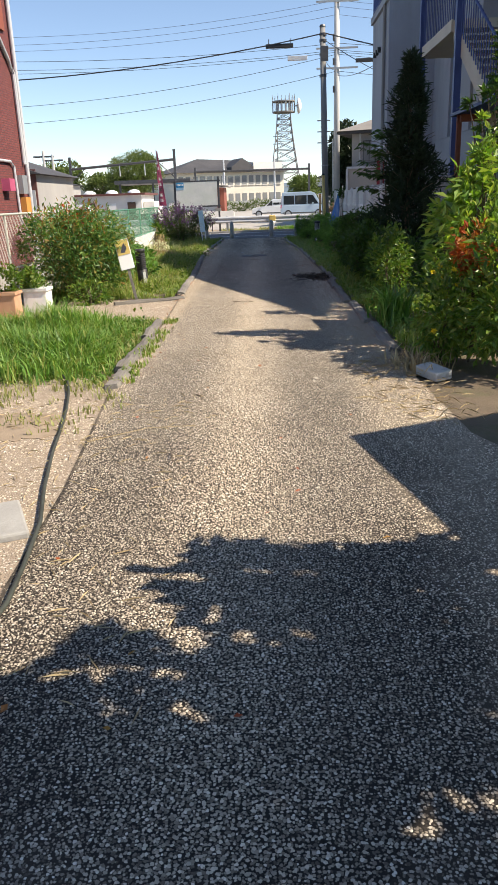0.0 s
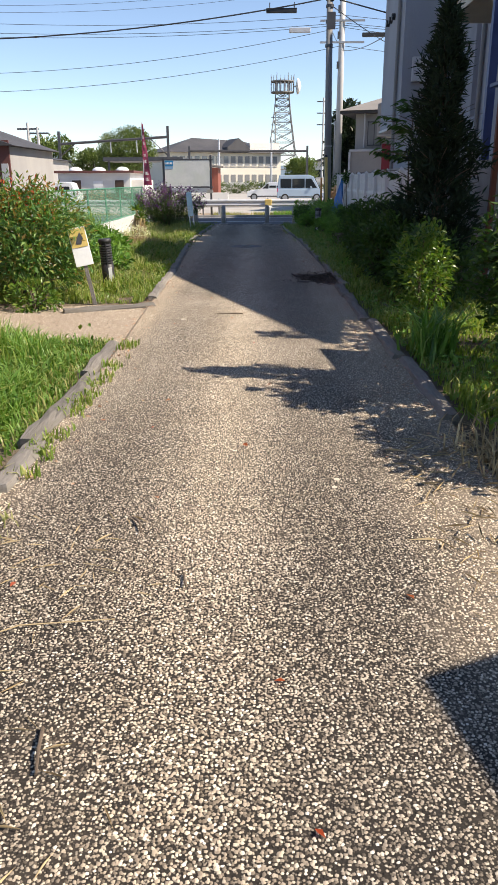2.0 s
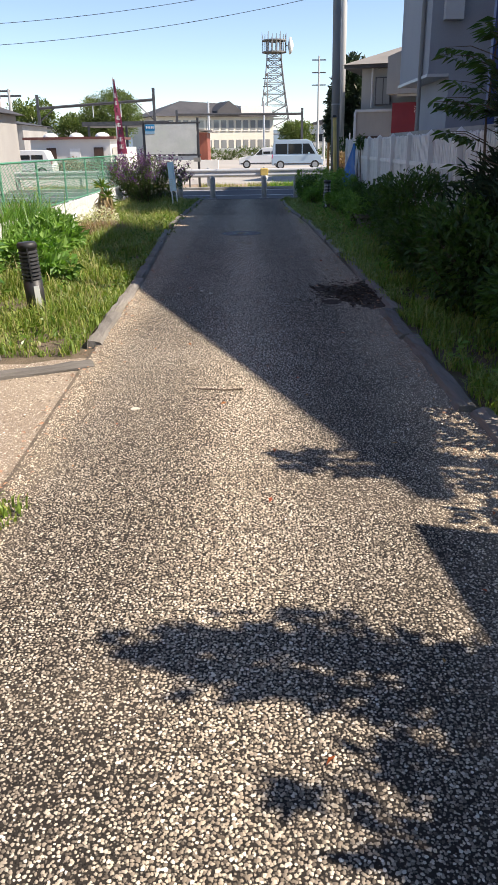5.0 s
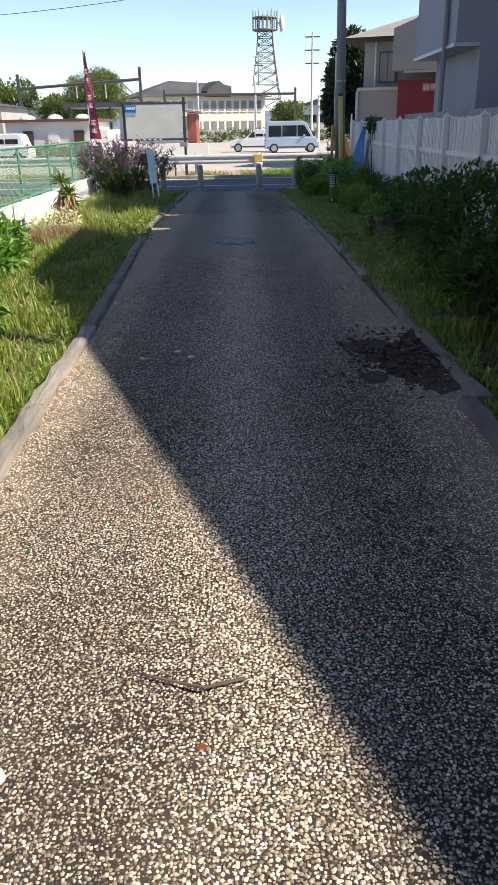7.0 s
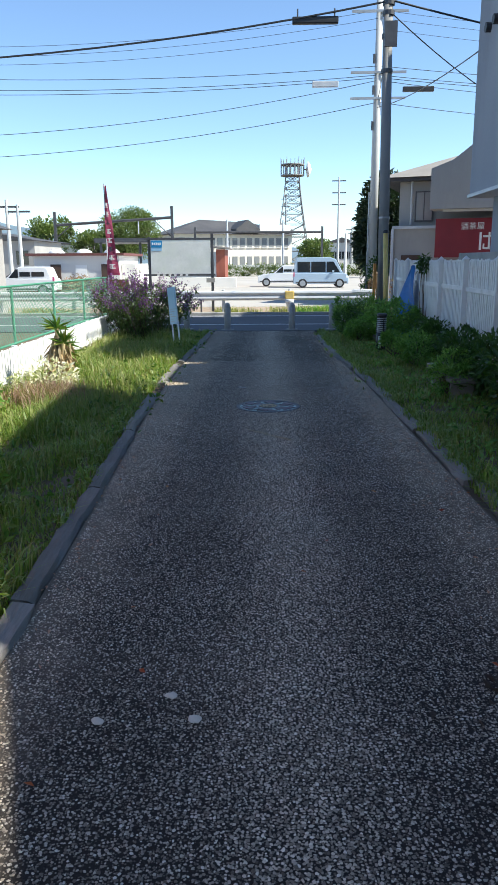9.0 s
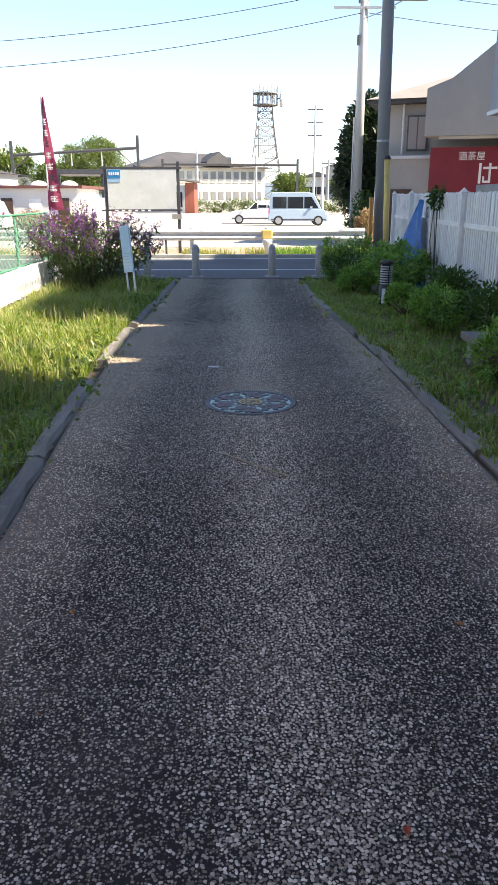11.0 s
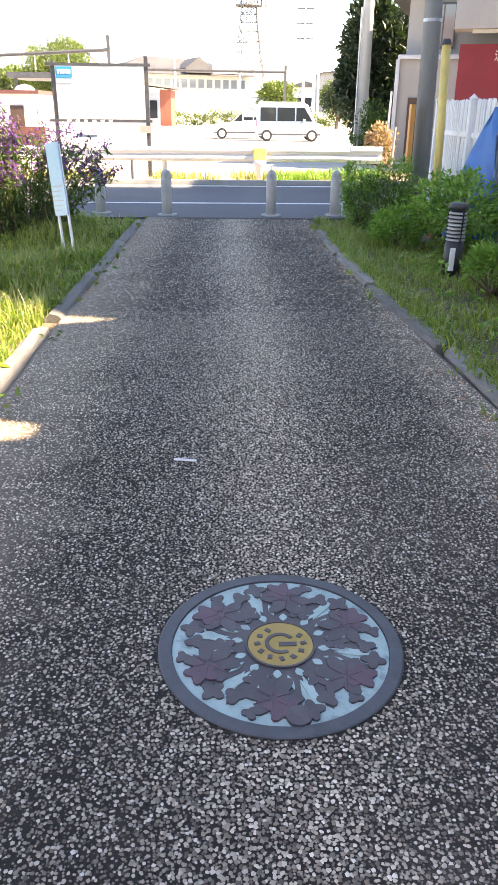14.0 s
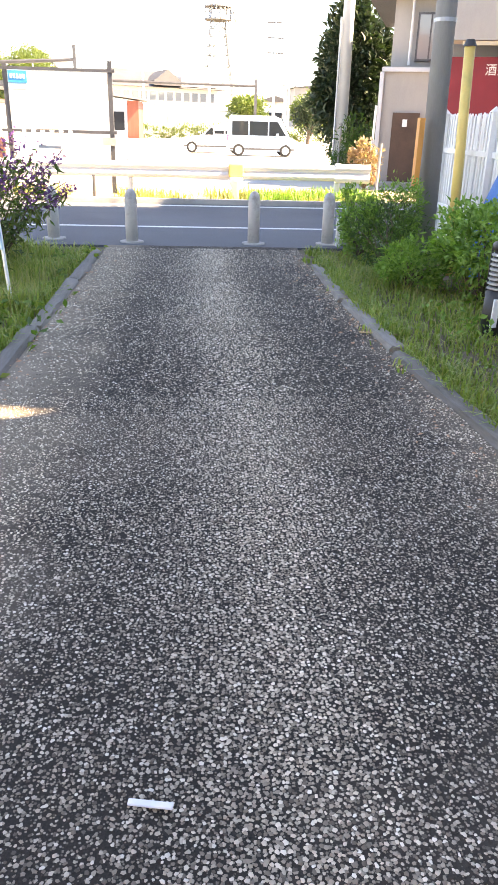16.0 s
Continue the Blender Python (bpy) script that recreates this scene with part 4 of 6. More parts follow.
# posts and outside stair
for y, x in ((19.0, 4.62), (15.3, 4.62), (12.3, 4.9)):
    part("post", bx(x - 0.07, x + 0.07, y - 0.07, y + 0.07, -0.05, 6.95), M["blue_paint"], apt, "dark blue steel post")
part("landing", bx(4.6, 6.4, 15.9, 19.1, 4.62, 4.85), M["beige_metal"], apt, "beige steel stair landing")
bm = bmesh.new()
prism(bm, [(15.9, 4.85), (15.9, 4.45), (11.2, 1.55), (10.9, 1.55), (10.9, 1.85)], 4.66, 4.72, "x")
part("stringer", bm, M["beige_metal"], apt, "beige steel stair stringer")
for i in range(16):
    y = 15.8 - i * 0.29
    part("tread", bx(4.72, 5.9, y - 0.29, y, 4.60 - i * 0.185, 4.64 - i * 0.185), M["beige_metal"], apt)
for z in (5.85,):
    part("handrail", tb((4.64, 19.0, z), (4.64, 15.9, z), 0.025), M["blue_paint"], apt)
    part("handrail", tb((4.64, 15.9, z), (4.64, 10.9, z - 3.0), 0.025), M["blue_paint"], apt)
bal = finish(tb((0, 0, 0), (0, 0, 1.05), 0.011, n=6), M["blue_paint"])
for i in range(46):
    y = 18.9 - i * 0.17
    z = 4.85 if y > 15.9 else 4.85 - (15.9 - y) * 0.6
    ob = link_part("baluster", bal, apt)
    ob.matrix_basis = pose(4.64, y, z)
part("low_wall", bx(4.2, 4.4, 13.0, 26.5, -0.05, 1.75), M["concrete"], apt, "stained concrete garden wall")


def shelter(outline, z):
    """A lean-to with a blue sheet roof over an outline of four corners."""
    cx, cy = sum(p[0] for p in outline) / 4, sum(p[1] for p in outline) / 4
    t = thing("lean_to_shelter", (cx, cy, 0), "lean-to with a blue sheet roof on rusty posts, two of three added for shade", "shelter", "lean-to shelters")
    bm = bmesh.new()
    prism(bm, outline, z, z + 0.05)
    part("roof", bm, M["blue_paint"], t, "blue painted sheet roof")
    for x, y in outline:
        x, y = x + (cx - x) * 0.12, y + (cy - y) * 0.12
        part("post", bx(x - 0.04, x + 0.04, y - 0.04, y + 0.04, -0.05, z), M["rust_beam"], t)
    x0, y0 = outline[0]
    part("beam", bx(x0 + 0.1, outline[3][0] - 0.05, y0 - 0.45, y0 - 0.37, z - 0.12, z - 0.003), M["rust_beam"], t, "rusty red steel beam")
    return t


# The first two are out of view, added to cast wedge shadows on the path.
shelter([(3.93, 7.13), (4.05, 6.0), (6.2, 5.6), (6.2, 6.45)], 2.8)
shelter([(3.9, 2.37), (4.27, 0.63), (6.3, 0.63), (6.3, 3.5)], 2.8)
shelter([(4.05, 13.3), (4.15, 8.6), (5.8, 8.6), (5.8, 13.3)], 2.75)

# ---------------------------------------------------------------- shop house across the road
hs = thing("shop_house", (8, 43, 0), "weathered grey plaster house with a red shop sign", "house")
part("lower_wall", bx(5.0, 6.7, 40.0, 46, -0.05, 2.9), M["plaster"], hs, "grey plaster lower wall")
part("upper_wall", bx(5.15, 14, 40.4, 46, 2.901, 4.5), M["plaster"], hs)
part("shop_wall", bx(6.71, 14, 40.1, 46, -0.05, 2.9), M["plaster"], hs)
bm = bmesh.new()
prism(bm, [(4.45, 39.9), (14, 39.9), (14, 46.5), (4.45, 46.5)], 4.5, 4.62)
part("eave_board", bm, M["roof_tile"], hs, "dark grey eaves")
bm = bmesh.new()
a = [bm.verts.new(p) for p in ((4.4, 39.8, 4.63), (14.5, 39.8, 4.63), (14.5, 46.6, 4.63), (4.4, 46.6, 4.63), (7.2, 43.2, 5.75), (14.5, 43.2, 5.75))]
for f in ((0, 1, 5, 4), (2, 3, 4, 5), (3, 0, 4), (1, 2, 5), (3, 2, 1, 0)):
    bm.faces.new([a[i] for i in f])
part("roof", bm, M["grey_roof"], hs, "grey weathered hip roof")
bm = bmesh.new()
prism(bm, [(6.45, 3.40), (14, 3.40), (14, 7.6), (10.5, 7.6), (7.2, 5.05), (6.45, 4.78)], 38.9, 39.85, "y")
part("gable", bm, M["plaster"], hs, "white plaster shop gable with a stepped top")
part("awning_bar", bx(6.9, 13, 38.95, 39.02, 3.30, 3.385), M["beige_metal"], hs)
win = part("window", bx(5.75, 6.42, 40.30, 40.42, 3.05, 4.15), M["dark_metal"], hs, "dark aluminium sliding window")
for x in (5.80, 6.11):
    part("pane", bx(x, x + 0.27, 40.28, 40.297, 3.1, 4.1), M["curtain_glass"], win)
part("drainpipe", tb((5.62, 40.25, 2.95), (5.62, 40.25, 4.5), 0.04), M["white_metal"], hs)
part("porch_frame", bx(4.98, 6.7, 39.90, 39.99, 2.78, 2.88), M["white_metal"], hs, "white porch frame")
part("porch_frame", bx(4.94, 5.04, 39.90, 39.99, -0.05, 2.775), M["white_metal"], hs, "white porch frame")
dr = part("door", bx(5.35, 6.05, 39.93, 39.995, -0.03, 1.82), M["dark_wood"], hs, "dark brown wooden door")
part("notice", bx(5.62, 5.74, 39.915, 39.928, 1.48, 1.66), M["white_paint"], dr, "small white notice")
sgn = part("shop_sign", bx(6.62, 13, 39.60, 39.90, 1.72, 3.10), M["red_sign"], hs, "dark red shop sign with white characters")
tc = bpy.data.curves.new("lettering", "FONT")
tc.body, tc.size, tc.extrude = "酒茶屋", 0.28, 0.004
tob = new("lettering_source", tc)
dg = bpy.context.evaluated_depsgraph_get()
lm = bpy.data.meshes.new_from_object(tob.evaluated_get(dg))
bpy.data.objects.remove(tob)
lm.materials.clear()
lm.materials.append(M["white_paint"])
lo = link_part("lettering", lm, sgn)
lo.matrix_basis = pose(7.52, 39.59, 2.72, 90, 0, 0)
for x0, x1, z0, z1 in ((8.05, 8.13, 1.98, 2.60), (8.18, 8.62, 2.42, 2.49), (8.36, 8.43, 2.02, 2.60), (8.20, 8.43, 2.00, 2.07), (8.18, 8.24, 2.02, 2.20)):
    part("mark", bx(x0 + 0.14, x1 + 0.14, 39.585, 39.597, z0, z1), M["white_paint"], sgn)
part("step", bx(5.0, 6.6, 39.2, 39.9, -0.05, 0.12), M["concrete"], hs)
hs.matrix_basis = Matrix.Translation((5.2, 40, 0)) @ pose(0, 0, 0, 0, 0, -18) @ Matrix.Translation((-5.2, -40, 0)) @ hs.matrix_basis
# posts and hydrangea at the house corner
for x, y, h, mt in ((4.62, 39.0, 1.95, "white_wood"), (4.15, 41.0, 1.55, "pole_grey"), (4.5, 37.6, 1.1, "pole_grey")):
    bm = tb((x, y, -0.03), (x + 0.04, y, h), 0.035, 0.03, 10)
    solo("marker_post", bm, M[mt], "slim post standing at the house corner", "post", group="posts at the house corner")

# low white garden fence beside the last bollard
picket_fence("garden_fence", (1.95, 28.75), (2.7, 28.75), 0.36, 0.11, 0.06, "low white plastic garden fence in the weeds", 0.7, (0.08, 0.24))

# blue tarpaulin over a heap by the fence
tp = thing("tarpaulin", (3.1, 26.9, -0.03), "bright blue tarpaulin tied up against the fence", "tarpaulin")
bm = bmesh.new()
rows = []
for i in range(11):
    s = i / 10
    z = 1.50 * (1 - s) + 0.05 * s
    y_lo, y_hi = 26.35 - 0.30 * s, 26.4 + 1.15 * s ** 0.8
    rows.append([bm.verts.new((3.30 - 0.34 * math.sin(math.pi * u) * (0.2 + s) - 0.05 * math.sin(9 * u + 5 * s), y_lo + (y_hi - y_lo) * u, z + 0.02 * math.sin(14 * u))) for u in np.linspace(0, 1, 15)])
for a, b in zip(rows, rows[1:]):
    for k in range(14):
        bm.faces.new((a[k], a[k + 1], b[k + 1], b[k]))
part("sheet", bm, M["blue_sheet"], tp, smooth=True)
part("rope", tb((3.28, 26.37, 1.48), (3.40, 26.2, 1.58), 0.006), M["white_paint"], tp)

# ---------------------------------------------------------------- red house and neighbours across the fence
rh = thing("brick_house", (-8, 12, 0), "house clad in dark red brick tiles", "house")
part("wall", bx(-11, -4.98, 6.5, 17, -0.05, 7.0), M["brick_red"], rh, "dark red brick cladding")
part("corner_pipe", tb((-4.92, 16.85, 0), (-4.92, 16.85, 7), 0.045), M["white_metal"], rh, "white drainpipe")
part("corner_trim", bx(-5.06, -4.95, 16.93, 17.04, 0, 7), M["white_wall"], rh)
bm = bmesh.new()
sweep(bm, [(-4.93, 15.0, 5.4), (-4.93, 15.9, 4.95), (-4.93, 16.45, 4.55), (-4.93, 16.7, 4.3), (-4.93, 16.72, 2.4)], 0.045, 8)
part("gutter_pipe", bm, M["white_metal"], rh)
wn = part("window", bx(-5.0, -4.93, 15.6, 16.45, 5.1, 6.7), M["red_wood"], rh, "window with an orange-brown shutter")
part("pane", bx(-4.928, -4.915, 15.7, 16.1, 5.2, 6.6), M["glass"], wn)
part("meter_box", bx(-5.0, -4.86, 16.2, 16.55, 1.75, 2.15), M["galv"], rh, "grey meter box")
part("meter_cover", bx(-5.0, -4.85, 16.25, 16.6, 1.30, 1.68), M["orange"], rh, "orange meter cover")
bm = bmesh.new()
sweep(bm, [(-4.94, 15.0, 2.42), (-4.94, 15.75, 2.42), (-4.94, 15.95, 2.32), (-4.94, 16.0, 1.2), (-4.94, 16.1, 1.1)], 0.03, 8)
part("conduit", bm, M["white_metal"], rh)
part("bracket", bx(-5.0, -4.8, 15.1, 15.45, 1.8, 2.05), M["pink"], rh)
h2 = thing("small_house", (-11, 33, 0), "low pink-walled house with dark red trim", "house")
part("wall", bx(-15, -8.6, 30, 36, -0.05, 2.7), M["plaster"], h2)
part("trim", bx(-9.3, -8.58, 29.9, 29.99, 0, 2.9), M["maroon"], h2)
bm = bmesh.new()
prism(bm, [(-15.4, 2.71), (-8.3, 2.71), (-11.8, 3.9)], 29.7, 36.3, "y")
part("roof", bm, M["roof_tile"], h2)
part("window", bx(-8.9, -8.65, 29.86, 29.98, 1.2, 2.1), M["white_metal"], h2)

# ---------------------------------------------------------------- car park and distance
sh = thing("station_building", (-10, 54, 0), "low white building with dark red doors", "building")
part("wall", bx(-12.6, -7.9, 52, 58, -0.05, 2.0), M["white_wall"], sh)
part("roof", bx(-13.0, -7.6, 51.8, 58.2, 2.0, 2.14), M["maroon"], sh, "maroon roof edge")
for x in (-11.4, -8.6):
    part("door", bx(x - 0.28, x + 0.28, 51.93, 51.998, 0, 1.55), M["dark_wood"], sh, "brown door")
part("panel", bx(-10.3, -9.7, 51.95, 51.998, 0, 1.5), M["white_paint"], sh)
part("low_wall", bx(-16, -7.2, 50.6, 50.8, -0.05, 0.75), M["maroon"], sh, "maroon low wall")
part("annex", bx(-7.85, -7.1, 52.5, 57, -0.05, 1.55), M["white_wall"], sh)
for x in (-12.0, -10.4, -8.8):
    bm = bmesh.new()
    bmesh.ops.create_uvsphere(bm, u_segments=16, v_segments=8, radius=1.0, matrix=Matrix.Translation((x, 54.5, 2.12)) @ Matrix.Diagonal((0.48, 0.48, 0.30, 1)))
    part("skylight", bm, M["white_paint"], sh, "white domed skylight", smooth=True)

ks = thing("ticket_hut", (-4.6, 64, 0), "small hut with red boarded side and grey roof", "hut")
part("wall", bx(-6.4, -3.3, 62, 66, -0.05, 2.3), M["galv"], ks)
part("side_wall", bx(-3.29, -2.7, 62, 66, -0.05, 2.45), M["red_wood"], ks, "red boarded wall")
bm = bmesh.new()
prism(bm, [(-6.8, 2.95), (-2.3, 2.46), (-2.3, 2.56), (-6.8, 3.1)], 61.7, 66.3, "y")
part("roof", bm, M["grey_roof"], ks)
for x in (-3.75, -4.6):
    part("window", bx(x - 0.3, x + 0.3, 61.95, 61.998, 1.0, 1.9), M["glass"], ks)
part("plinth", bx(-6.6, -1.9, 60.5, 61.5, -0.05, 0.62), M["white_wall"], ks, "white low wall")
cp = thing("canopy", (-8.5, 66, 0), "dark flat station canopy on posts", "canopy")
part("roof", bx(-12, -5.6, 64, 69, 3.0, 3.3), M["dark_metal"], cp)
for x in (-11.6, -8.8, -6.0):
    part("post", bx(x - 0.08, x + 0.08, 64.3, 64.46, -0.05, 3.0), M["dark_metal"], cp)

# school-like two-storey building
sc = thing("hall_building", (-4, 140, 0), "long cream two-storey building with a grey hip roof", "building")
part("wall", bx(-14.5, 5.5, 130, 146, -0.05, 6.0), M["cream_wall"], sc)
bm = bmesh.new()
a = [bm.verts.new(p) for p in ((-15.4, 129, 6.0), (6.4, 129, 5.9), (6.4, 147, 5.9), (-15.4, 147, 6.0), (-8.6, 136, 8.5), (0.5, 136, 8.1))]
for f in ((0, 1, 5, 4), (2, 3, 4, 5), (3, 0, 4), (1, 2, 5), (3, 2, 1, 0)):
    bm.faces.new([a[i] for i in f])
part("roof", bm, M["roof_tile"], sc, "dark grey tiled hip roof")
bm = bmesh.new()
prism(bm, [(-4.6, 6.2), (-0.6, 6.2), (-0.6, 6.8), (-2.6, 8.2), (-4.6, 6.8)], 128.9, 134, "y")
part("dormer", bm, M["roof_tile"], sc)
part("roof_box", bx(-0.4, 5.0, 129.5, 136, 6.2, 7.5), M["white_wall"], sc, "white roof housing")
wme = finish(bx(-0.42, 0.42, -0.06, 0.0, 0, 1.5), M["curtain_glass"])
sme = finish(bx(-0.5, 0.5, -0.14, 0.0, -0.1, 0.0), M["white_wall"])
for i in range(15):
    for z in (1.0, 3.9):
        w = link_part("window", wme, sc)
        w.matrix_basis = pose(-13.4 + i * 1.27, 129.995, z)
        s = link_part("sill", sme, w)
part("drain", bx(-6.1, -5.9, 129.9, 129.99, 0, 6), M["white_wall"], sc)
sc.matrix_basis = Matrix.Translation((-14.5, 130, 0)) @ pose(0, 0, 0, 0, 0, 22) @ Matrix.Translation((14.5, -130, 0)) @ sc.matrix_basis
gw = bmesh.new()
box(gw, -12, 20, 100, 100.2, -0.05, 1.3)
solo("boundary_wall", gw, M["white_wall"], "pale wall behind the car park", "wall", "structure")

# steel lattice tower
tw = thing("lattice_tower", (5.6, 189, 0), "grey steel lattice tower with a round platform and dish", "tower")


def tower_half(z):
    return 1.55 + 2.9 * max(0.0, (20.0 - z) / 20.0) ** 1.25


for i, (sx, sy) in enumerate(((-1, -1), (1, -1), (1, 1), (-1, 1))):
    bm = bmesh.new()
    zs = [0, 4, 8, 11.5, 14.5, 17, 19, 20.6]
    sweep(bm, [(5.6 + sx * tower_half(z), 189 + sy * tower_half(z), z) for z in zs], 0.13, 6)
    part("leg", bm, M["pole_grey"], tw)
zs = [0, 4, 7.2, 10, 12.4, 14.5, 16.3, 17.9, 19.3, 20.6]
cor = [(-1, -1), (1, -1), (1, 1), (-1, 1)]
for z0, z1 in zip(zs, zs[1:]):
    for k in range(4):
        a, b = cor[k], cor[(k + 1) % 4]
        bm = bmesh.new()
        h0, h1 = tower_half(z0), tower_half(z1)
        tube(bm, (5.6 + a[0] * h0, 189 + a[1] * h0, z0), (5.6 + b[0] * h1, 189 + b[1] * h1, z1), 0.07, n=5)
        tube(bm, (5.6 + b[0] * h0, 189 + b[1] * h0, z0), (5.6 + a[0] * h1, 189 + a[1] * h1, z1), 0.07, n=5)
        tube(bm, (5.6 + a[0] * h1, 189 + a[1] * h1, z1), (5.6 + b[0] * h1, 189 + b[1] * h1, z1), 0.08, n=5)
        part("brace", bm, M["pole_grey"], tw)
for z in (20.6, 22.9):
    bm = bmesh.new()
    lathe(bm, [(2.65, z), (2.7, z), (2.7, z + 0.22), (2.65, z + 0.22)], (5.6, 189, 0), 20)
    part("platform", bm, M["pole_grey"], tw)
for k in range(18):
    a = 2 * math.pi * k / 18
    x, y = 5.6 + 2.65 * math.cos(a), 189 + 2.65 * math.sin(a)
    part("stanchion", tb((x, y, 20.6), (x, y, 24.1 if k % 3 else 24.6), 0.06, n=5), M["pole_grey"], tw)
for k in range(10):
    a = 2 * math.pi * k / 10
    x, y = 5.6 + 1.6 * math.cos(a), 189 + 1.6 * math.sin(a)
    part("antenna", bx(x - 0.2, x + 0.2, y - 0.15, y + 0.15, 21.0, 22.8), M["white_metal"], tw)
bm = bmesh.new()
rings = []
for r, d in ((0.1, 0.7), (1.0, 0.45), (1.6, 0.12), (1.75, -0.25), (1.6, -0.3), (0.2, -0.55)):
    rings.append([bm.verts.new((9.2 + d, 189 + r * math.cos(2 * math.pi * i / 20), 22.0 + r * math.sin(2 * math.pi * i / 20))) for i in range(20)])
for a, b in zip(rings, rings[1:]):
    for i in range(20):
        bm.faces.new((a[i], a[(i + 1) % 20], b[(i + 1) % 20], b[i]))
part("dish", bm, M["white_paint"], tw, "white dish antenna", smooth=True)
part("dish_arm", tb((8.2, 189, 22), (8.8, 189, 22), 0.12), M["pole_grey"], tw)

# railway gantry
ga = thing("railway_gantry", (-16, 92, 0), "dark steel railway gantry with braced posts", "gantry")
for x, h in ((-22.5, 6.9), (-10.0, 7.4)):
    part("post", bx(x - 0.14, x + 0.14, 91.86, 92.14, -0.05, h), M["dark_metal"], ga)
bm = bmesh.new()
tube(bm, (-22.5, 92, 5.55), (-10.0, 92, 6.25), 0.15, n=6)
part("beam", bm, M["dark_metal"], ga)
for x, s in ((-22.5, 1), (-10.0, -1)):
    part("brace", tb((x, 92, 4.2), (x + s * 2.0, 92, 5.75 if s > 0 else 6.05), 0.07, n=6), M["dark_metal"], ga)
for x in (-16.6, -13.6):
    part("hanger", tb((x, 92, 5.9), (x, 92, 4.6), 0.06, n=6), M["white_metal"], ga)
g2 = thing("railway_gantry", (2, 96, 0), "dark steel railway gantry with braced posts", "gantry")
part("beam", tb((-8, 96, 4.9), (6.2, 96, 4.8), 0.13, n=6), M["dark_metal"], g2)
part("post", bx(6.05, 6.3, 95.9, 96.1, -0.05, 5.4), M["dark_metal"], g2)
part("post", bx(-8.1, -7.85, 95.9, 96.1, -0.05, 5.4), M["dark_metal"], g2)

for x, y, h, arms, mt in ((8.3, 100, 11.0, 3, "pole_pale"), (-16.6, 60, 5.6, 1, "pole_pale"), (-15.9, 60, 5.3, 1, "pole_pale"), (3.3, 150, 13.0, 2, "pole_grey"), (-4.6, 100, 6.4, 0, "white_metal"), (2.0, 105, 6.6, 0, "white_metal"), (7.6, 84, 4.2, 0, "pole_pale"), (11.0, 110, 6.0, 1, "pole_pale")):
    t = thing("distant_pole", (x, y, 0), "distant utility pole with short crossarms", "utility pole", "distant poles")
    part("shaft", tb((x, y, -0.05), (x, y, h), 0.16, 0.10, 8), M[mt], t)
    for k in range(arms):
        part("crossarm", bx(x - 0.8, x + 0.8, y - 0.06, y + 0.06, h - 0.5 - k * 1.3, h - 0.38 - k * 1.3), M["dark_metal"], t)

for x0, x1, y0, y1, h, mt in ((-27, -18.7, 72, 80, 3.4, "plaster"), (12, 24, 112, 122, 5.5, "plaster"), (9.5, 14, 132, 140, 4.5, "white_wall"), (-40, -24, 110, 122, 4.0, "white_wall")):
    t = thing("distant_house", ((x0 + x1) / 2, y0, 0), "distant pale house with a low roof", "house", "distant houses")
    part("wall", bx(x0, x1, y0, y1, -0.05, h), M[mt], t)
    bm = bmesh.new()
    prism(bm, [(x0 - 0.4, h + 0.01), (x1 + 0.4, h + 0.01), ((x0 + x1) / 2, h + 0.8)], y0 - 0.4, y1 + 0.4, "y")
    part("roof", bm, M["roof_tile"], t)
    for i in range(4):
        x = x0 + (x1 - x0) * (i + 0.5) / 4
        part("window", bx(x - 0.5, x + 0.5, y0 - 0.05, y0 - 0.003, h * 0.45, h * 0.45 + 1.1), M["glass"], t)

# hills
bm = bmesh.new()
prev = None
top = []
for i in range(161):
    x = -1400 + i * 15
    z = max(10.0, 105 * math.exp(-((x + 640) / 190) ** 2) + 25 * math.exp(-((x + 300) / 160) ** 2) + 22 + 12 * noise.noise(Vector((x * 0.01, 0, 0))))
    if x > -330:
        z = min(z, 26 + 8 * noise.noise(Vector((x * 0.02, 3, 0))))
    top.append((x, z))
for j, (d, f) in enumerate(((0, 0.0), (120, 0.6), (260, 1.0), (520, 0.0))):
    ring = [bm.verts.new((x, 1050 + d, -1 + z * f)) for x, z in top]
    if prev:
        for a in range(160):
            bm.faces.new((prev[a], prev[a + 1], ring[a + 1], ring[a]))
    prev = ring
solo("distant_hills", bm, M["hill"], "hazy blue wooded hills on the horizon", "hills", "structure", smooth=True)


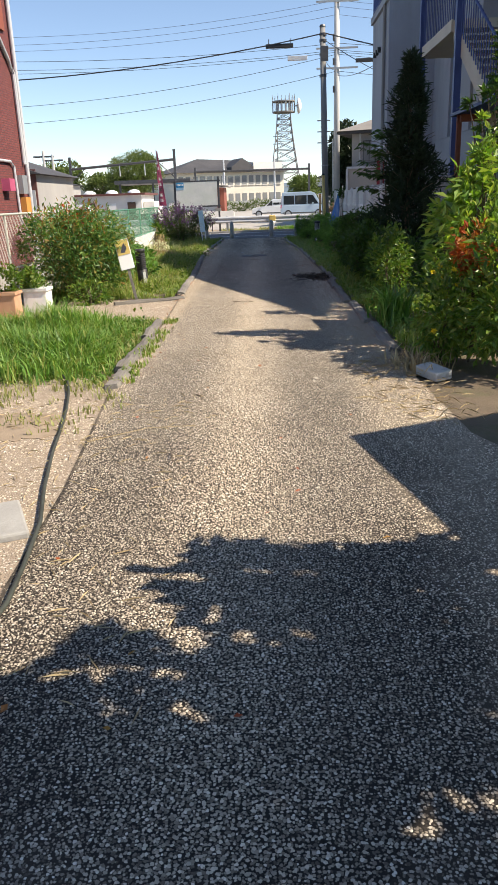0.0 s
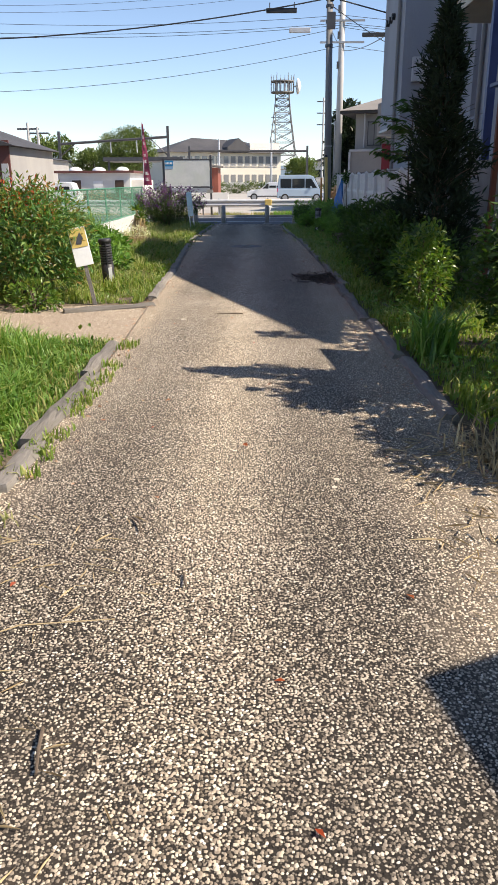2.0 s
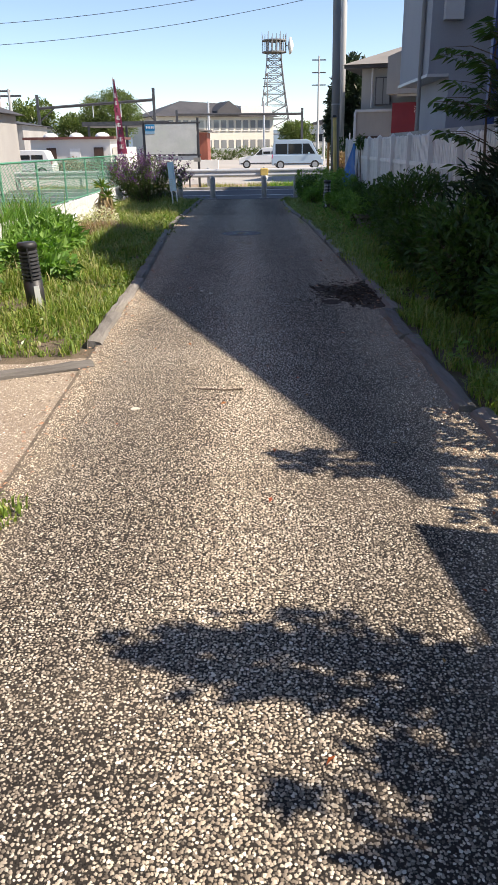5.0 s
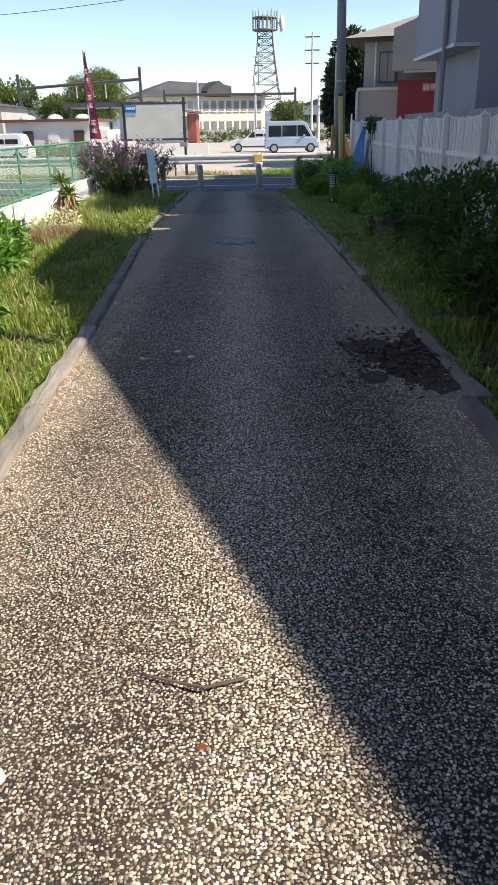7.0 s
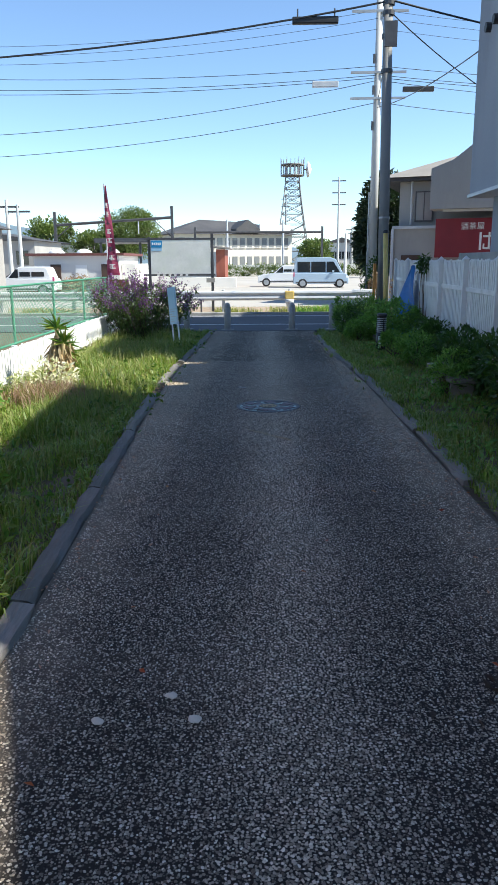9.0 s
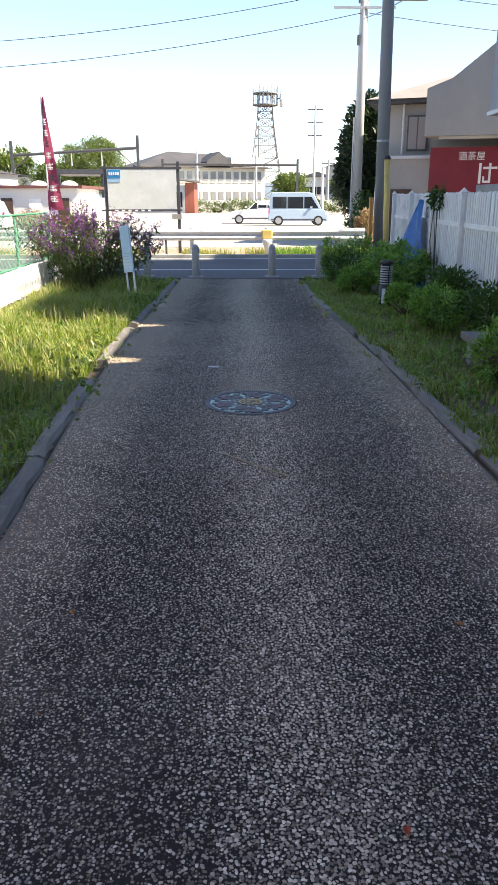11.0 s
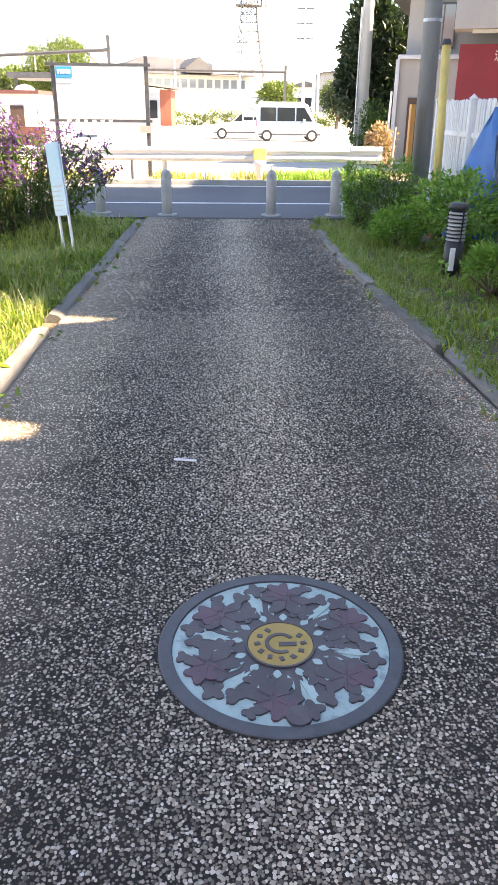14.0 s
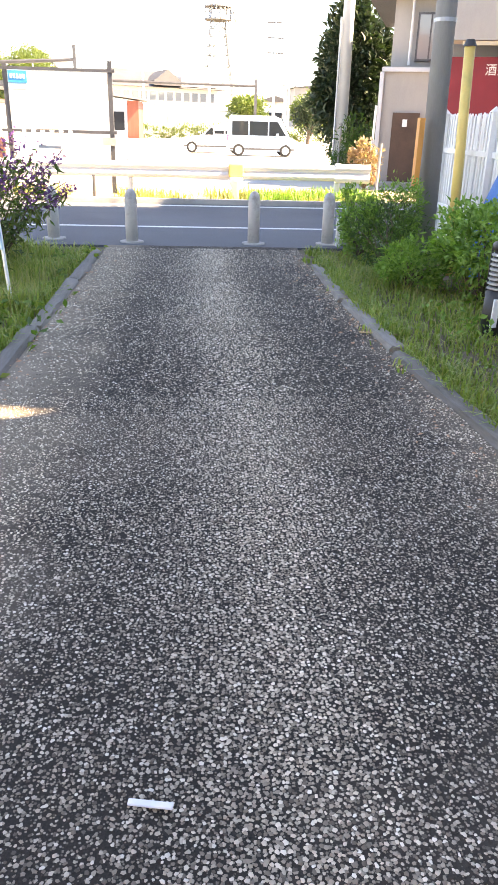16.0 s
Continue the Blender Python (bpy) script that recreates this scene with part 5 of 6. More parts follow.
# ---------------------------------------------------------------- cars
def car(name, x, y, length, height, paint, label, facing, boxy):
    """A parked car seen from its side; facing: 1 to the right, -1 to the left."""
    t = thing(name, (x, y, 0), label, "car")
    hw = 0.73
    if boxy:
        low = [(-0.5, 0.25), (-0.5, 0.75), (-0.485, 0.9), (0.42, 0.9), (0.485, 0.78), (0.5, 0.55), (0.5, 0.25)]
        cab = [(-0.485, 0.9), (-0.475, 1.5), (-0.45, height), (0.18, height), (0.27, height - 0.12), (0.40, 0.9)]
        wins = [(-0.43, -0.20), (-0.18, 0.08)]
        quarter = [(0.10, 0.96), (0.10, height - 0.26), (0.22, height - 0.26), (0.345, 0.96)]
    else:
        low = [(-0.5, 0.25), (-0.5, 0.7), (-0.47, 0.85), (0.2, 0.85), (0.44, 0.76), (0.5, 0.6), (0.5, 0.25)]
        cab = [(-0.46, 0.85), (-0.40, height - 0.06), (-0.34, height), (0.0, height), (0.20, 0.85)]
        wins = [(-0.36, -0.18), (-0.16, -0.01)]
        quarter = [(0.01, 0.9), (0.01, height - 0.12), (0.04, height - 0.12), (0.15, 0.9)]

    def put(pts, lo, hi, mat, nm, bev=0.0, lab=""):
        bm = bmesh.new()
        prism(bm, [(x + facing * p * length, q) for p, q in pts], y + lo, y + hi, "y")
        return part(nm, bm, mat, t, lab, bevel=bev)
    put(low, -hw, hw, paint, "body", 0.035)
    put(cab, -hw + 0.07, hw - 0.07, paint, "cabin", 0.035)
    for a, b in wins:
        put([(a, 0.96), (a, height - 0.26), (b, height - 0.26), (b, 0.96)], -hw + 0.055, -hw + 0.068, M["glass"], "window")
    put(quarter, -hw + 0.055, -hw + 0.068, M["glass"], "window")
    put([(cab[-1][0] + 0.008, 0.93), (cab[-2][0] + 0.014, height - 0.12), (cab[-2][0] - 0.004, height - 0.12), (cab[-1][0] - 0.01, 0.93)], -hw + 0.13, hw - 0.13, M["glass"], "windscreen")
    put([(-0.46, 0.38), (0.47, 0.38), (0.47, 0.30), (-0.46, 0.30)], -hw - 0.008, -hw + 0.01, M["dark_metal"], "sill")
    put([(0.455, 0.62), (0.455, 0.76), (0.503, 0.70), (0.503, 0.60)], -hw - 0.004, -hw + 0.25, M["white_paint"], "headlight")
    put([(-0.503, 0.7), (-0.503, 0.95), (-0.48, 0.95), (-0.48, 0.7)], -hw - 0.004, -hw + 0.12, M["pink"], "tail_light")
    put([(0.2, 0.97), (0.2, 1.07), (0.235, 1.07), (0.235, 0.97)], -hw - 0.1, -hw + 0.02, paint, "door_mirror")
    for s in (-0.335, 0.34):
        for yy in (-hw + 0.02, hw - 0.14):
            wx = x + facing * s * length
            w = part("wheel", tb((wx, y + yy - 0.03, 0.28), (wx, y + yy + 0.13, 0.28), 0.28, n=18), M["rubber"], t, "black tyre")
            part("rim", tb((wx, y + yy - 0.045, 0.28), (wx, y + yy - 0.025, 0.28), 0.18, n=14), M["galv"], w)
    return t


car("minivan", 3.55, 59, 3.45, 1.86, M["car_blue"], "pale blue-white boxy minivan parked sideways", 1, True)
car("hatchback", 1.25, 62, 3.4, 1.38, M["car_white"], "white small car parked behind the minivan", -1, False)
car("minivan", -14.1, 46, 3.4, 1.62, M["car_brown"], "dark brown boxy minivan in the car park", -1, True)
car("hatchback", -12.4, 49.4, 3.6, 1.45, M["car_white"], "white small car in the car park", -1, False)
# ---------------------------------------------------------------- manhole cover
LX, LY = 0.285, 19.0
mh = thing("manhole_cover", (LX, LY, 0), "round painted iron manhole cover with flower relief", "manhole cover")
mh.matrix_basis = pose(LX, LY, 0) @ Matrix.Scale(0.965, 4)
bm = bmesh.new()
lathe(bm, [(0.376, -0.02), (0.376, 0.004), (0.371, 0.007), (0.335, 0.007), (0.333, -0.004)], n=64)
part("rim", bm, M["iron"], mh, "dark iron rim", at="own")
bm = bmesh.new()
lathe(bm, [(0.3325, -0.02), (0.3325, 0.001), (0.31, 0.003)], n=64)
part("plate", bm, M["lid_aqua"], mh, "pale aqua enamel plate", at="own")


def petal(bm, a, r0, r1, w, z0, z1, skew=0.0):
    """A pointed petal from radius r0 to r1 at the angle a."""
    pts = []
    for s, k in ((0, 0.12), (0.25, 0.75), (0.5, 1.0), (0.75, 0.7), (1, 0.0), (0.75, -0.7), (0.5, -1.0), (0.25, -0.75), (0, -0.12)):
        r = r0 + (r1 - r0) * s
        off = w * k + skew * s
        pts.append((r * math.cos(a) - off * math.sin(a), r * math.sin(a) + off * math.cos(a)))
    prism(bm, pts, z0, z1)


def bloom(bm, cx, cy, size, turn, z0, z1, lobes=6):
    pts = []
    for i in range(lobes * 6):
        a = 2 * math.pi * i / (lobes * 6)
        k = 0.55 + 0.45 * abs(math.sin(a * lobes / 2)) ** 1.5
        pts.append((cx + size * k * math.cos(a + turn), cy + size * k * math.sin(a + turn)))
    prism(bm, pts, z0, z1)


bm = bmesh.new()
bloom(bm, 0, 0, 0.30, 0.1, 0.0, 0.0052, 18)
part("relief", bm, M["lid_dark"], mh, at="own")
for i in range(6):
    a = 2 * math.pi * (i + 0.35) / 6
    for da, r, size, lobes, mt, top, nm in ((0.0, 0.225, 0.088, 6, "lid_dark", 0.0095, "flower"), (0.10, 0.268, 0.054, 5, "lid_pink", 0.0105, "flower"), (0.40, 0.285, 0.040, 4, "lid_dark", 0.0088, "bud"), (-0.30, 0.175, 0.045, 5, "lid_dark", 0.0082, "flower"), (0.62, 0.262, 0.034, 3, "lid_dark", 0.0092, "bud"), (-0.19, 0.302, 0.026, 3, "lid_dark", 0.0086, "bud")):
        bm = bmesh.new()
        bloom(bm, r * math.cos(a + da), r * math.sin(a + da), size, a + 3 * da, 0.0, top, lobes)
        part(nm, bm, M[mt], mh, at="own")
    for up, (da, w, r0, r1, sk) in enumerate(((0.44, 0.011, 0.165, 0.285, 0.03), (0.52, 0.013, 0.155, 0.305, -0.012), (0.60, 0.010, 0.165, 0.275, -0.04), (0.24, 0.008, 0.14, 0.20, 0.01), (-0.16, 0.008, 0.15, 0.215, -0.015))):
        bm = bmesh.new()
        petal(bm, a + da, r0, r1, w, 0.0, 0.0064 + 0.0005 * up, sk)
        part("leaf", bm, M["lid_aqua"], mh, "pale aqua enamel leaf", at="own")
    for da in (0.02, 0.52):
        bm = bmesh.new()
        petal(bm, a + da, 0.116, 0.152, 0.013, 0.0, 0.0068)
        part("drop", bm, M["lid_aqua"], mh, "pale aqua enamel drop", at="own")
bm = bmesh.new()
lathe(bm, [(0.109, 0.0), (0.109, 0.0105), (0.102, 0.0105), (0.1005, 0.006)], n=48)
part("hub_ring", bm, M["lid_dark"], mh, at="own")
bm = bmesh.new()
lathe(bm, [(0.1, 0.0), (0.1, 0.0085), (0.03, 0.009)], n=48)
part("hub", bm, M["lid_yellow"], mh, "yellow enamel centre", at="own")
bm = bmesh.new()
for i in range(22):
    a0, a1 = 0.6 + i * 0.21, 0.6 + (i + 1) * 0.21
    prism(bm, [(r * math.cos(a), r * math.sin(a)) for r, a in ((0.036, a0), (0.048, a0), (0.048, a1), (0.036, a1))], 0.008, 0.0115)
part("emblem", bm, M["lid_dark"], mh, at="own")
part("emblem", bx(-0.005, 0.05, -0.014, 0.004, 0.0085, 0.0117), M["lid_dark"], mh, at="own")
for i in range(12):
    if i in (2, 3):
        continue
    a = 2 * math.pi * i / 12
    ob = part("mark", bx(-0.009, 0.009, -0.007, 0.007, 0.0, 0.0112), M["lid_dark"], mh, at="own")
    ob.matrix_basis = pose(0.071 * math.cos(a), 0.071 * math.sin(a), 0, 0, 0, math.degrees(a) + 20)
bm = bmesh.new()
lathe(bm, [(0.036, 0.0), (0.036, 0.0125), (0.01, 0.014)], (0.03, -0.30, 0), 20)
part("key_cap", bm, M["lid_dark"], mh, at="own")

for i in range(6):
    a = 2 * math.pi * (i + 0.35) / 6
    for k in range(6):
        bm = bmesh.new()
        c, r = a + 2 * math.pi * k / 6, 0.045
        px, py = 0.235 * math.cos(a), 0.235 * math.sin(a)
        tube(bm, (px + 0.012 * math.cos(c), py + 0.012 * math.sin(c), 0.0085), (px + 0.06 * math.cos(c), py + 0.06 * math.sin(c), 0.009), 0.004, 0.002, 5)
        part("vein", bm, M["lid_pink"], mh, at="own")

# ---------------------------------------------------------------- loose things on the path


def twig(pts, r, label, name="twig", mat="bark"):
    bm = bmesh.new()
    sweep(bm, [(x, y, 0.006 + r + z) for x, y, z in pts], [r * (1 - 0.5 * i / len(pts)) for i in range(len(pts))], 6)
    return solo(name, bm, M[mat], label, "twig", group="twigs on the path")


twig([(0.495, 17.33, 0), (0.36, 17.45, 0.004), (0.2, 17.62, 0.006), (0.10, 17.74, 0), (0.076, 17.85, 0)], 0.004, "long dry straw stalk lying on the path", mat="straw")
twig([(0.05, 4.12, 0), (0.09, 4.05, 0.01), (0.107, 3.97, 0)], 0.006, "short dark twig lying on the path")
twig([(0.33, 3.62, 0), (0.345, 3.52, 0.006)], 0.005, "short dark twig lying on the path")
twig([(0.02, 2.75, 0), (0.035, 2.66, 0.01), (0.05, 2.58, 0)], 0.006, "short dark twig lying on the path")
twig([(0.42, 9.6, 0), (0.3, 9.55, 0.01), (0.12, 9.62, 0)], 0.006, "curved dark twig lying on the path")
twig([(1.30, 24.4, 0), (1.5, 24.3, 0.01), (1.62, 24.32, 0)], 0.006, "thin pale twig lying on the path", mat="straw")
twig([(-0.55, 3.0, 0), (-0.2, 3.25, 0.006), (0.12, 3.3, 0)], 0.003, "thin straw stalk lying on the path", mat="straw")
bm = bmesh.new()
box(bm, -0.052, 0.052, -0.009, 0.009, 0.0, 0.007)
ob = solo("wood_chip", bm, M["white_wood"], "pale flat sliver of wood lying on the path", "wood chip", bevel=0.003)
ob.matrix_basis = pose(-0.055, 20.26, 0.009, 0, 0, -10)
for x, y, s, c in ((0.03, 13.05, 0.026, "pebble"), (-0.32, 13.03, 0.022, "pebble"), (-0.08, 13.2, 0.021, "pebble"), (1.02, 4.6, 0.017, "pebble"), (-0.23, 9.25, 0.028, "pebble"), (1.0, 4.5, 0.014, "pebble")):
    bm = bmesh.new()
    bmesh.ops.create_icosphere(bm, subdivisions=2, radius=s)
    for v in bm.verts:
        v.co *= 1 + 0.7 * noise.noise(v.co * 38 + Vector((x * 9, y * 9, 0)))
        v.co.z *= 0.3
    ob = solo("pale_stone", bm, M[c], "small flat pale stone lying on the path", "stone", group="loose stones on the path")
    ob.matrix_basis = pose(x, y, s * 0.2, 0, 0, random.uniform(0, 360))
hose = bmesh.new()
sweep(hose, [(-1.25, 5.0, 0.02), (-1.1, 4.66, 0.02), (-1.0, 4.3, 0.015), (-0.88, 3.75, 0.013), (-0.8, 3.3, 0.013), (-0.72, 2.8, 0.013), (-0.60, 2.2, 0.013), (-0.49, 1.75, 0.014), (-0.43, 1.3, 0.014), (-0.40, 1.0, 0.014), (-0.44, 0.2, 0.014), (-0.6, -1.0, 0.014)], 0.011, 8)
solo("garden_hose", hose, M["hose"], "dark garden hose lying across the forecourt", "hose", smooth=True)
bm = bmesh.new()
box(bm, -0.24, 0.24, -0.2, 0.2, 0.0, 0.045)
ob = solo("paving_slab", bm, M["concrete"], "broken concrete slab lying on the forecourt", "slab", bevel=0.012)
ob.matrix_basis = pose(-0.80, 1.70, -0.008, 2, 0, 24)
bm = bmesh.new()
box(bm, -0.08, 0.08, -0.15, 0.15, 0.0, 0.08)
ob = solo("edging_block", bm, M["bollard"], "chipped pale concrete block at the foot of the shrub", "block", bevel=0.012)
ob.matrix_basis = pose(2.0, 4.6, -0.012, 3, -6, 24)
# stone bench in the weeds
bn = thing("garden_bench", (2.75, 20.6, -0.03), "plain grey concrete bench standing in the weeds", "bench")
part("seat", bx(2.42, 2.80, 19.3, 20.7, 0.20, 0.27), M["log"], bn, bevel=0.01)
for y in (19.6, 20.55):
    part("leg", bx(2.47, 2.74, y - 0.1, y + 0.04, -0.05, 0.20), M["concrete"], bn)

# planters by the fence
for x, y, c in ((-2.72, 9.35, "white_wood"), (-3.05, 8.95, "terracotta")):
    t = thing("planter_box", (x, y, -0.03), "old planter box with straggling green plants", "planter", "planters by the fence")
    bm = bmesh.new()
    prism(bm, [(x - 0.17, y - 0.15), (x + 0.17, y - 0.15), (x + 0.17, y + 0.15), (x - 0.17, y + 0.15)], -0.03, 0.30)
    part("box", bm, M[c], t, bevel=0.01)
    part("lip", bx(x - 0.19, x + 0.19, y - 0.17, y + 0.17, 0.30, 0.34), M[c], t)
    p, o, _ = crown_points(700, (x, y, 0.5), (0.22, 0.2, 0.22), 14)
    link_part("leaves", leaf_mesh(p, o, 0.06, L["shrub"], 0.5), t)

# ---------------------------------------------------------------- plants


def scatter(n, x0, x1, y0, y1, keep=None, patch=1.3, cut=-0.2):
    x, y = rng.uniform(x0, x1, n), rng.uniform(y0, y1, n)
    v = np.array([noise.noise(Vector((a * patch, b * patch, 5.0))) for a, b in zip(x, y)])
    ok = v > cut
    if keep is not None:
        ok &= keep(x, y)
    return x[ok], y[ok], v[ok]


x, y, v = scatter(15000, -3.25, -0.80, 4.6, 8.15, lambda a, b: b > 5.5 - (a + 3.2) * 0.33 + rng.normal(0, 0.22, len(a)), 1.3, -0.45)
edge = np.clip(np.minimum(np.minimum((-0.78 - x) / 0.45, (8.25 - y) / 0.6), 1.0), 0.25, 1)
h = rng.uniform(0.14, 0.46, len(x)) * edge * np.clip(0.85 + 0.7 * v, 0.4, 1.3)
half = rng.uniform(0, 1, len(x)) < 0.6
grass("tall_grass", x[half], y[half], h[half], L["lush"], "lush tall green grass beside the edging", width=0.008, lean=1.0)
grass("tall_grass", x[~half], y[~half], h[~half], L["grass"], "yellow-green tall grass beside the edging", width=0.007, lean=1.1)
x, y, v = scatter(4500, -3.0, -0.80, 4.4, 8.2)
grass("short_grass", x, y, rng.uniform(0.04, 0.14, len(x)), L["dry"], "short yellowing grass beside the edging", lean=0.9)
x, y, v = scatter(60000, -3.2, -0.86, 10.6, 28.2, lambda a, b: a < left_edge(b) - 0.14, 1.3, -0.55)
h = np.clip(0.12 + 0.22 * v, 0.04, 0.36) * rng.uniform(0.4, 1.5, len(x))
dry = rng.uniform(0, 1, len(x)) < 0.22
grass("verge_grass", x[~dry], y[~dry], h[~dry], L["grass"], "uneven green grass on the verge", width=0.006, lean=0.9)
grass("verge_grass", x[dry], y[dry], h[dry] * 1.25, L["dry"], "yellowing grass stalks on the verge", width=0.005, lean=0.8)
for x0, x1, y0, y1, k, mt in ((-3.1, -0.95, 10.6, 27.8, 7000, "shrub"), (1.9, 3.2, 5.6, 28.0, 6500, "lush"), (-2.9, -0.9, 4.6, 8.1, 900, "shrub")):
    x, y, v = scatter(k, x0, x1, y0, y1, None, 2.6, 0.1)
    p = np.stack([x, y, rng.uniform(0.0, 0.16, len(x)) * np.clip(v * 3, 0.2, 1)], 1)
    o = rng.normal(0, 1, (len(x), 3)) * np.array([1, 1, 0.4]) + np.array([0, 0, 0.5])
    tagged(new("weeds", leaf_mesh(p, unit(o), 0.065, L[mt], 0.5)), "low broad-leaved weeds among the grass", "weeds", "", "stuff")
x, y, v = scatter(6500, -3.1, -1.25, 17.5, 26.5, None, 0.8, 0.08)
grass("verge_grass", x, y, rng.uniform(0.12, 0.34, len(x)), L["dry"], "tufts of tall yellowing grass on the verge", width=0.004, lean=0.6)
x, y, v = scatter(48000, 1.5, 3.4, 5.5, 28.3, lambda a, b: a > right_edge(b) + 0.14, 1.3, -0.5)
h = np.clip(0.11 + 0.16 * v, 0.04, 0.3) * rng.uniform(0.5, 1.4, len(x))
dry = (rng.uniform(0, 1, len(x)) < 0.25) & (y > 16)
grass("verge_grass", x[~dry], y[~dry], h[~dry] * np.where(y[~dry] > 17, 0.75, 1.0), L["grass"], "uneven green grass and weeds under the bushes", width=0.006, lean=0.9)
grass("verge_grass", x[dry], y[dry], h[dry] * 0.8, L["dry"], "withered brown grass among the green", width=0.005, lean=1.2)
x, y, v = scatter(900, -0.70, -0.52, 4.6, 8.0, None, 4.0, 0.12)
grass("edge_weeds", x, y, rng.uniform(0.03, 0.09, len(x)), L["grass"], "small weeds growing along the timber edging", z=0.0, lean=1.0)
x, y, v = scatter(1200, 1.3, 1.65, 20.0, 28.0, lambda a, b: np.abs(a - right_edge(b)) < 0.12, 3.0, 0.15)
grass("edge_weeds", x, y, rng.uniform(0.03, 0.10, len(x)), L["grass"], "small weeds growing along the timber edging", z=0.0, lean=1.0)
x, y, v = scatter(900, -1.9, -0.45, 3.2, 4.8, None, 3.0, 0.05)
grass("edge_weeds", x, y, rng.uniform(0.03, 0.09, len(x)), L["dry"], "sparse dry weeds on the forecourt", z=-0.005, lean=1.2)
x, y, v = scatter(9000, -8, 4.5, 34.1, 36.0, None, 0.8, 0.0)
grass("roadside_weeds", x, y, rng.uniform(0.05, 0.28, len(x)), L["dry"], "yellowed weeds behind the guard rail", z=-0.01, width=0.008, lean=0.8)
x, y, v = scatter(2600, 1.2, 3.8, 34.2, 36.0, None, 0.9, 0.0)
grass("roadside_weeds", x, y, rng.uniform(0.1, 0.35, len(x)), L["lush"], "green weeds behind the guard rail", z=-0.01, width=0.01, lean=0.8)
for edge, x0, x1, y0, y1, k in ((left_edge, -0.26, -0.10, 10.6, 28.2, 3600), (right_edge, 0.05, 0.26, 9.0, 28.2, 6500)):
    x, y, v = scatter(k, x0, x1, y0, y1, None, 2.0, -0.15)
    x = x + edge(y)
    grass("edge_grass", x, y, rng.uniform(0.05, 0.17, len(x)), L["grass"], "grass leaning over the timber edging", z=-0.01, width=0.005, lean=1.3)
n = 1500
y = rng.uniform(4.5, 28, n)
x = np.where(rng.uniform(0, 1, n) < 0.5, left_edge(y) - 0.06 + np.abs(rng.normal(0, 0.13, n)), right_edge(y) - 0.02 - np.abs(rng.normal(0, 0.16, n)))
d = rng.normal(0, 1, (n, 3)) * np.array([1, 1, 0.12])
tagged(new("leaf_litter", leaf_mesh(np.stack([x, y, np.full(n, 0.009)], 1), unit(d), 0.028, M["terracotta"], 0.45, 0.05)), "brown leaf crumbs along the path edges", "litter", "", "stuff")
n = 500
d = rng.normal(0, 1, (n, 3)) * np.array([1, 1, 0.25])
p = np.stack([rng.normal(1.62, 0.25, n), rng.normal(12.95, 0.33, n), np.full(n, 0.012)], 1)
tagged(new("leaf_litter", leaf_mesh(p, unit(d), 0.05, M["mulch"], 0.5, 0.1)), "dark rotted leaves spilled over the path edge", "litter", "", "stuff")
# straw and fallen leaves
n = 420
p = np.stack([rng.uniform(-1.6, 0.3, n), rng.uniform(0.3, 4.2, n), np.full(n, 0.012)], 1)
p[:, 0] -= 0.25 * np.abs(rng.normal(0, 1, n))
d = rng.normal(0, 1, (n, 3)) * np.array([1, 1, 0.02])
tagged(new("straw_litter", leaf_mesh(p, unit(d), 0.09, M["straw"], 0.05, 0.02)), "scattered dry straw on the forecourt", "litter", "", "stuff")
n = 260
p = np.stack([rng.uniform(1.4, 2.1, n), rng.uniform(3.2, 5.2, n), np.full(n, 0.012)], 1)
d = rng.normal(0, 1, (n, 3)) * np.array([1, 1, 0.25])
d[:, 2] = np.abs(d[:, 2])
tagged(new("straw_litter", leaf_mesh(p, unit(d), 0.12, M["straw"], 0.05, 0.05)), "dry twigs and straw heaped on the path edge", "litter", "", "stuff")
n = 60
p = np.stack([rng.uniform(-0.6, 1.7, n), rng.uniform(0, 16, n), np.full(n, 0.01)], 1)
d = rng.normal(0, 1, (n, 3)) * np.array([1, 1, 0.1])
tagged(new("leaf_litter", leaf_mesh(p, unit(d), 0.035, L["red"], 0.5, 0.05)), "few small dry red leaves on the asphalt", "litter", "", "stuff")

# verge on the left
bush("nandina_bush", (-2.45, 10.7, -0.03), (-2.45, 10.75, 0.78), (0.88, 0.62, 0.76), 9000, 0.085, L["nandina"], "dense green bush with reddening feathery leaves", clumps=70, slim=0.36, tight=0.2)
p, o, _ = crown_points(260, (-2.4, 10.6, 1.25), (0.62, 0.5, 0.25), 12)
link_part("red_leaves", leaf_mesh(p, o, 0.06, L["red"], 0.36), bush("low_plant", (-2.1, 9.95, -0.03), (-2.1, 9.95, 0.16), (0.4, 0.22, 0.2), 600, 0.07, L["shrub"], "leafy green weeds at the foot of the bush", "plant", clumps=18), "reddening leaf sprays")
for x, y, r, h, n in ((-2.35, 14.8, 0.45, 0.32, 900), (-2.55, 16.3, 0.5, 0.34, 900), (-1.9, 13.9, 0.3, 0.22, 450), (-2.7, 12.7, 0.5, 0.42, 1000), (-2.9, 18.3, 0.3, 0.35, 500)):
    bush("broad_leaved_plant", (x, y, -0.03), (x, y, h * 0.75), (r, r, h * 0.7), n, 0.12, L["lush"], "low clump of broad bright green leaves", "plant", clumps=24, slim=0.5, group="broad-leaved clumps", limbs=8)
x = rng.normal(-2.35, 0.22, 1500)
y = rng.normal(19.4, 0.25, 1500)
grass("dry_tuft", x, y, rng.uniform(0.1, 0.36, len(x)), L["hydrangea"], "brown withered tuft on the verge", width=0.005, lean=0.9)
x = rng.normal(-3.15, 0.15, 900)
y = rng.normal(17.0, 0.7, 900)
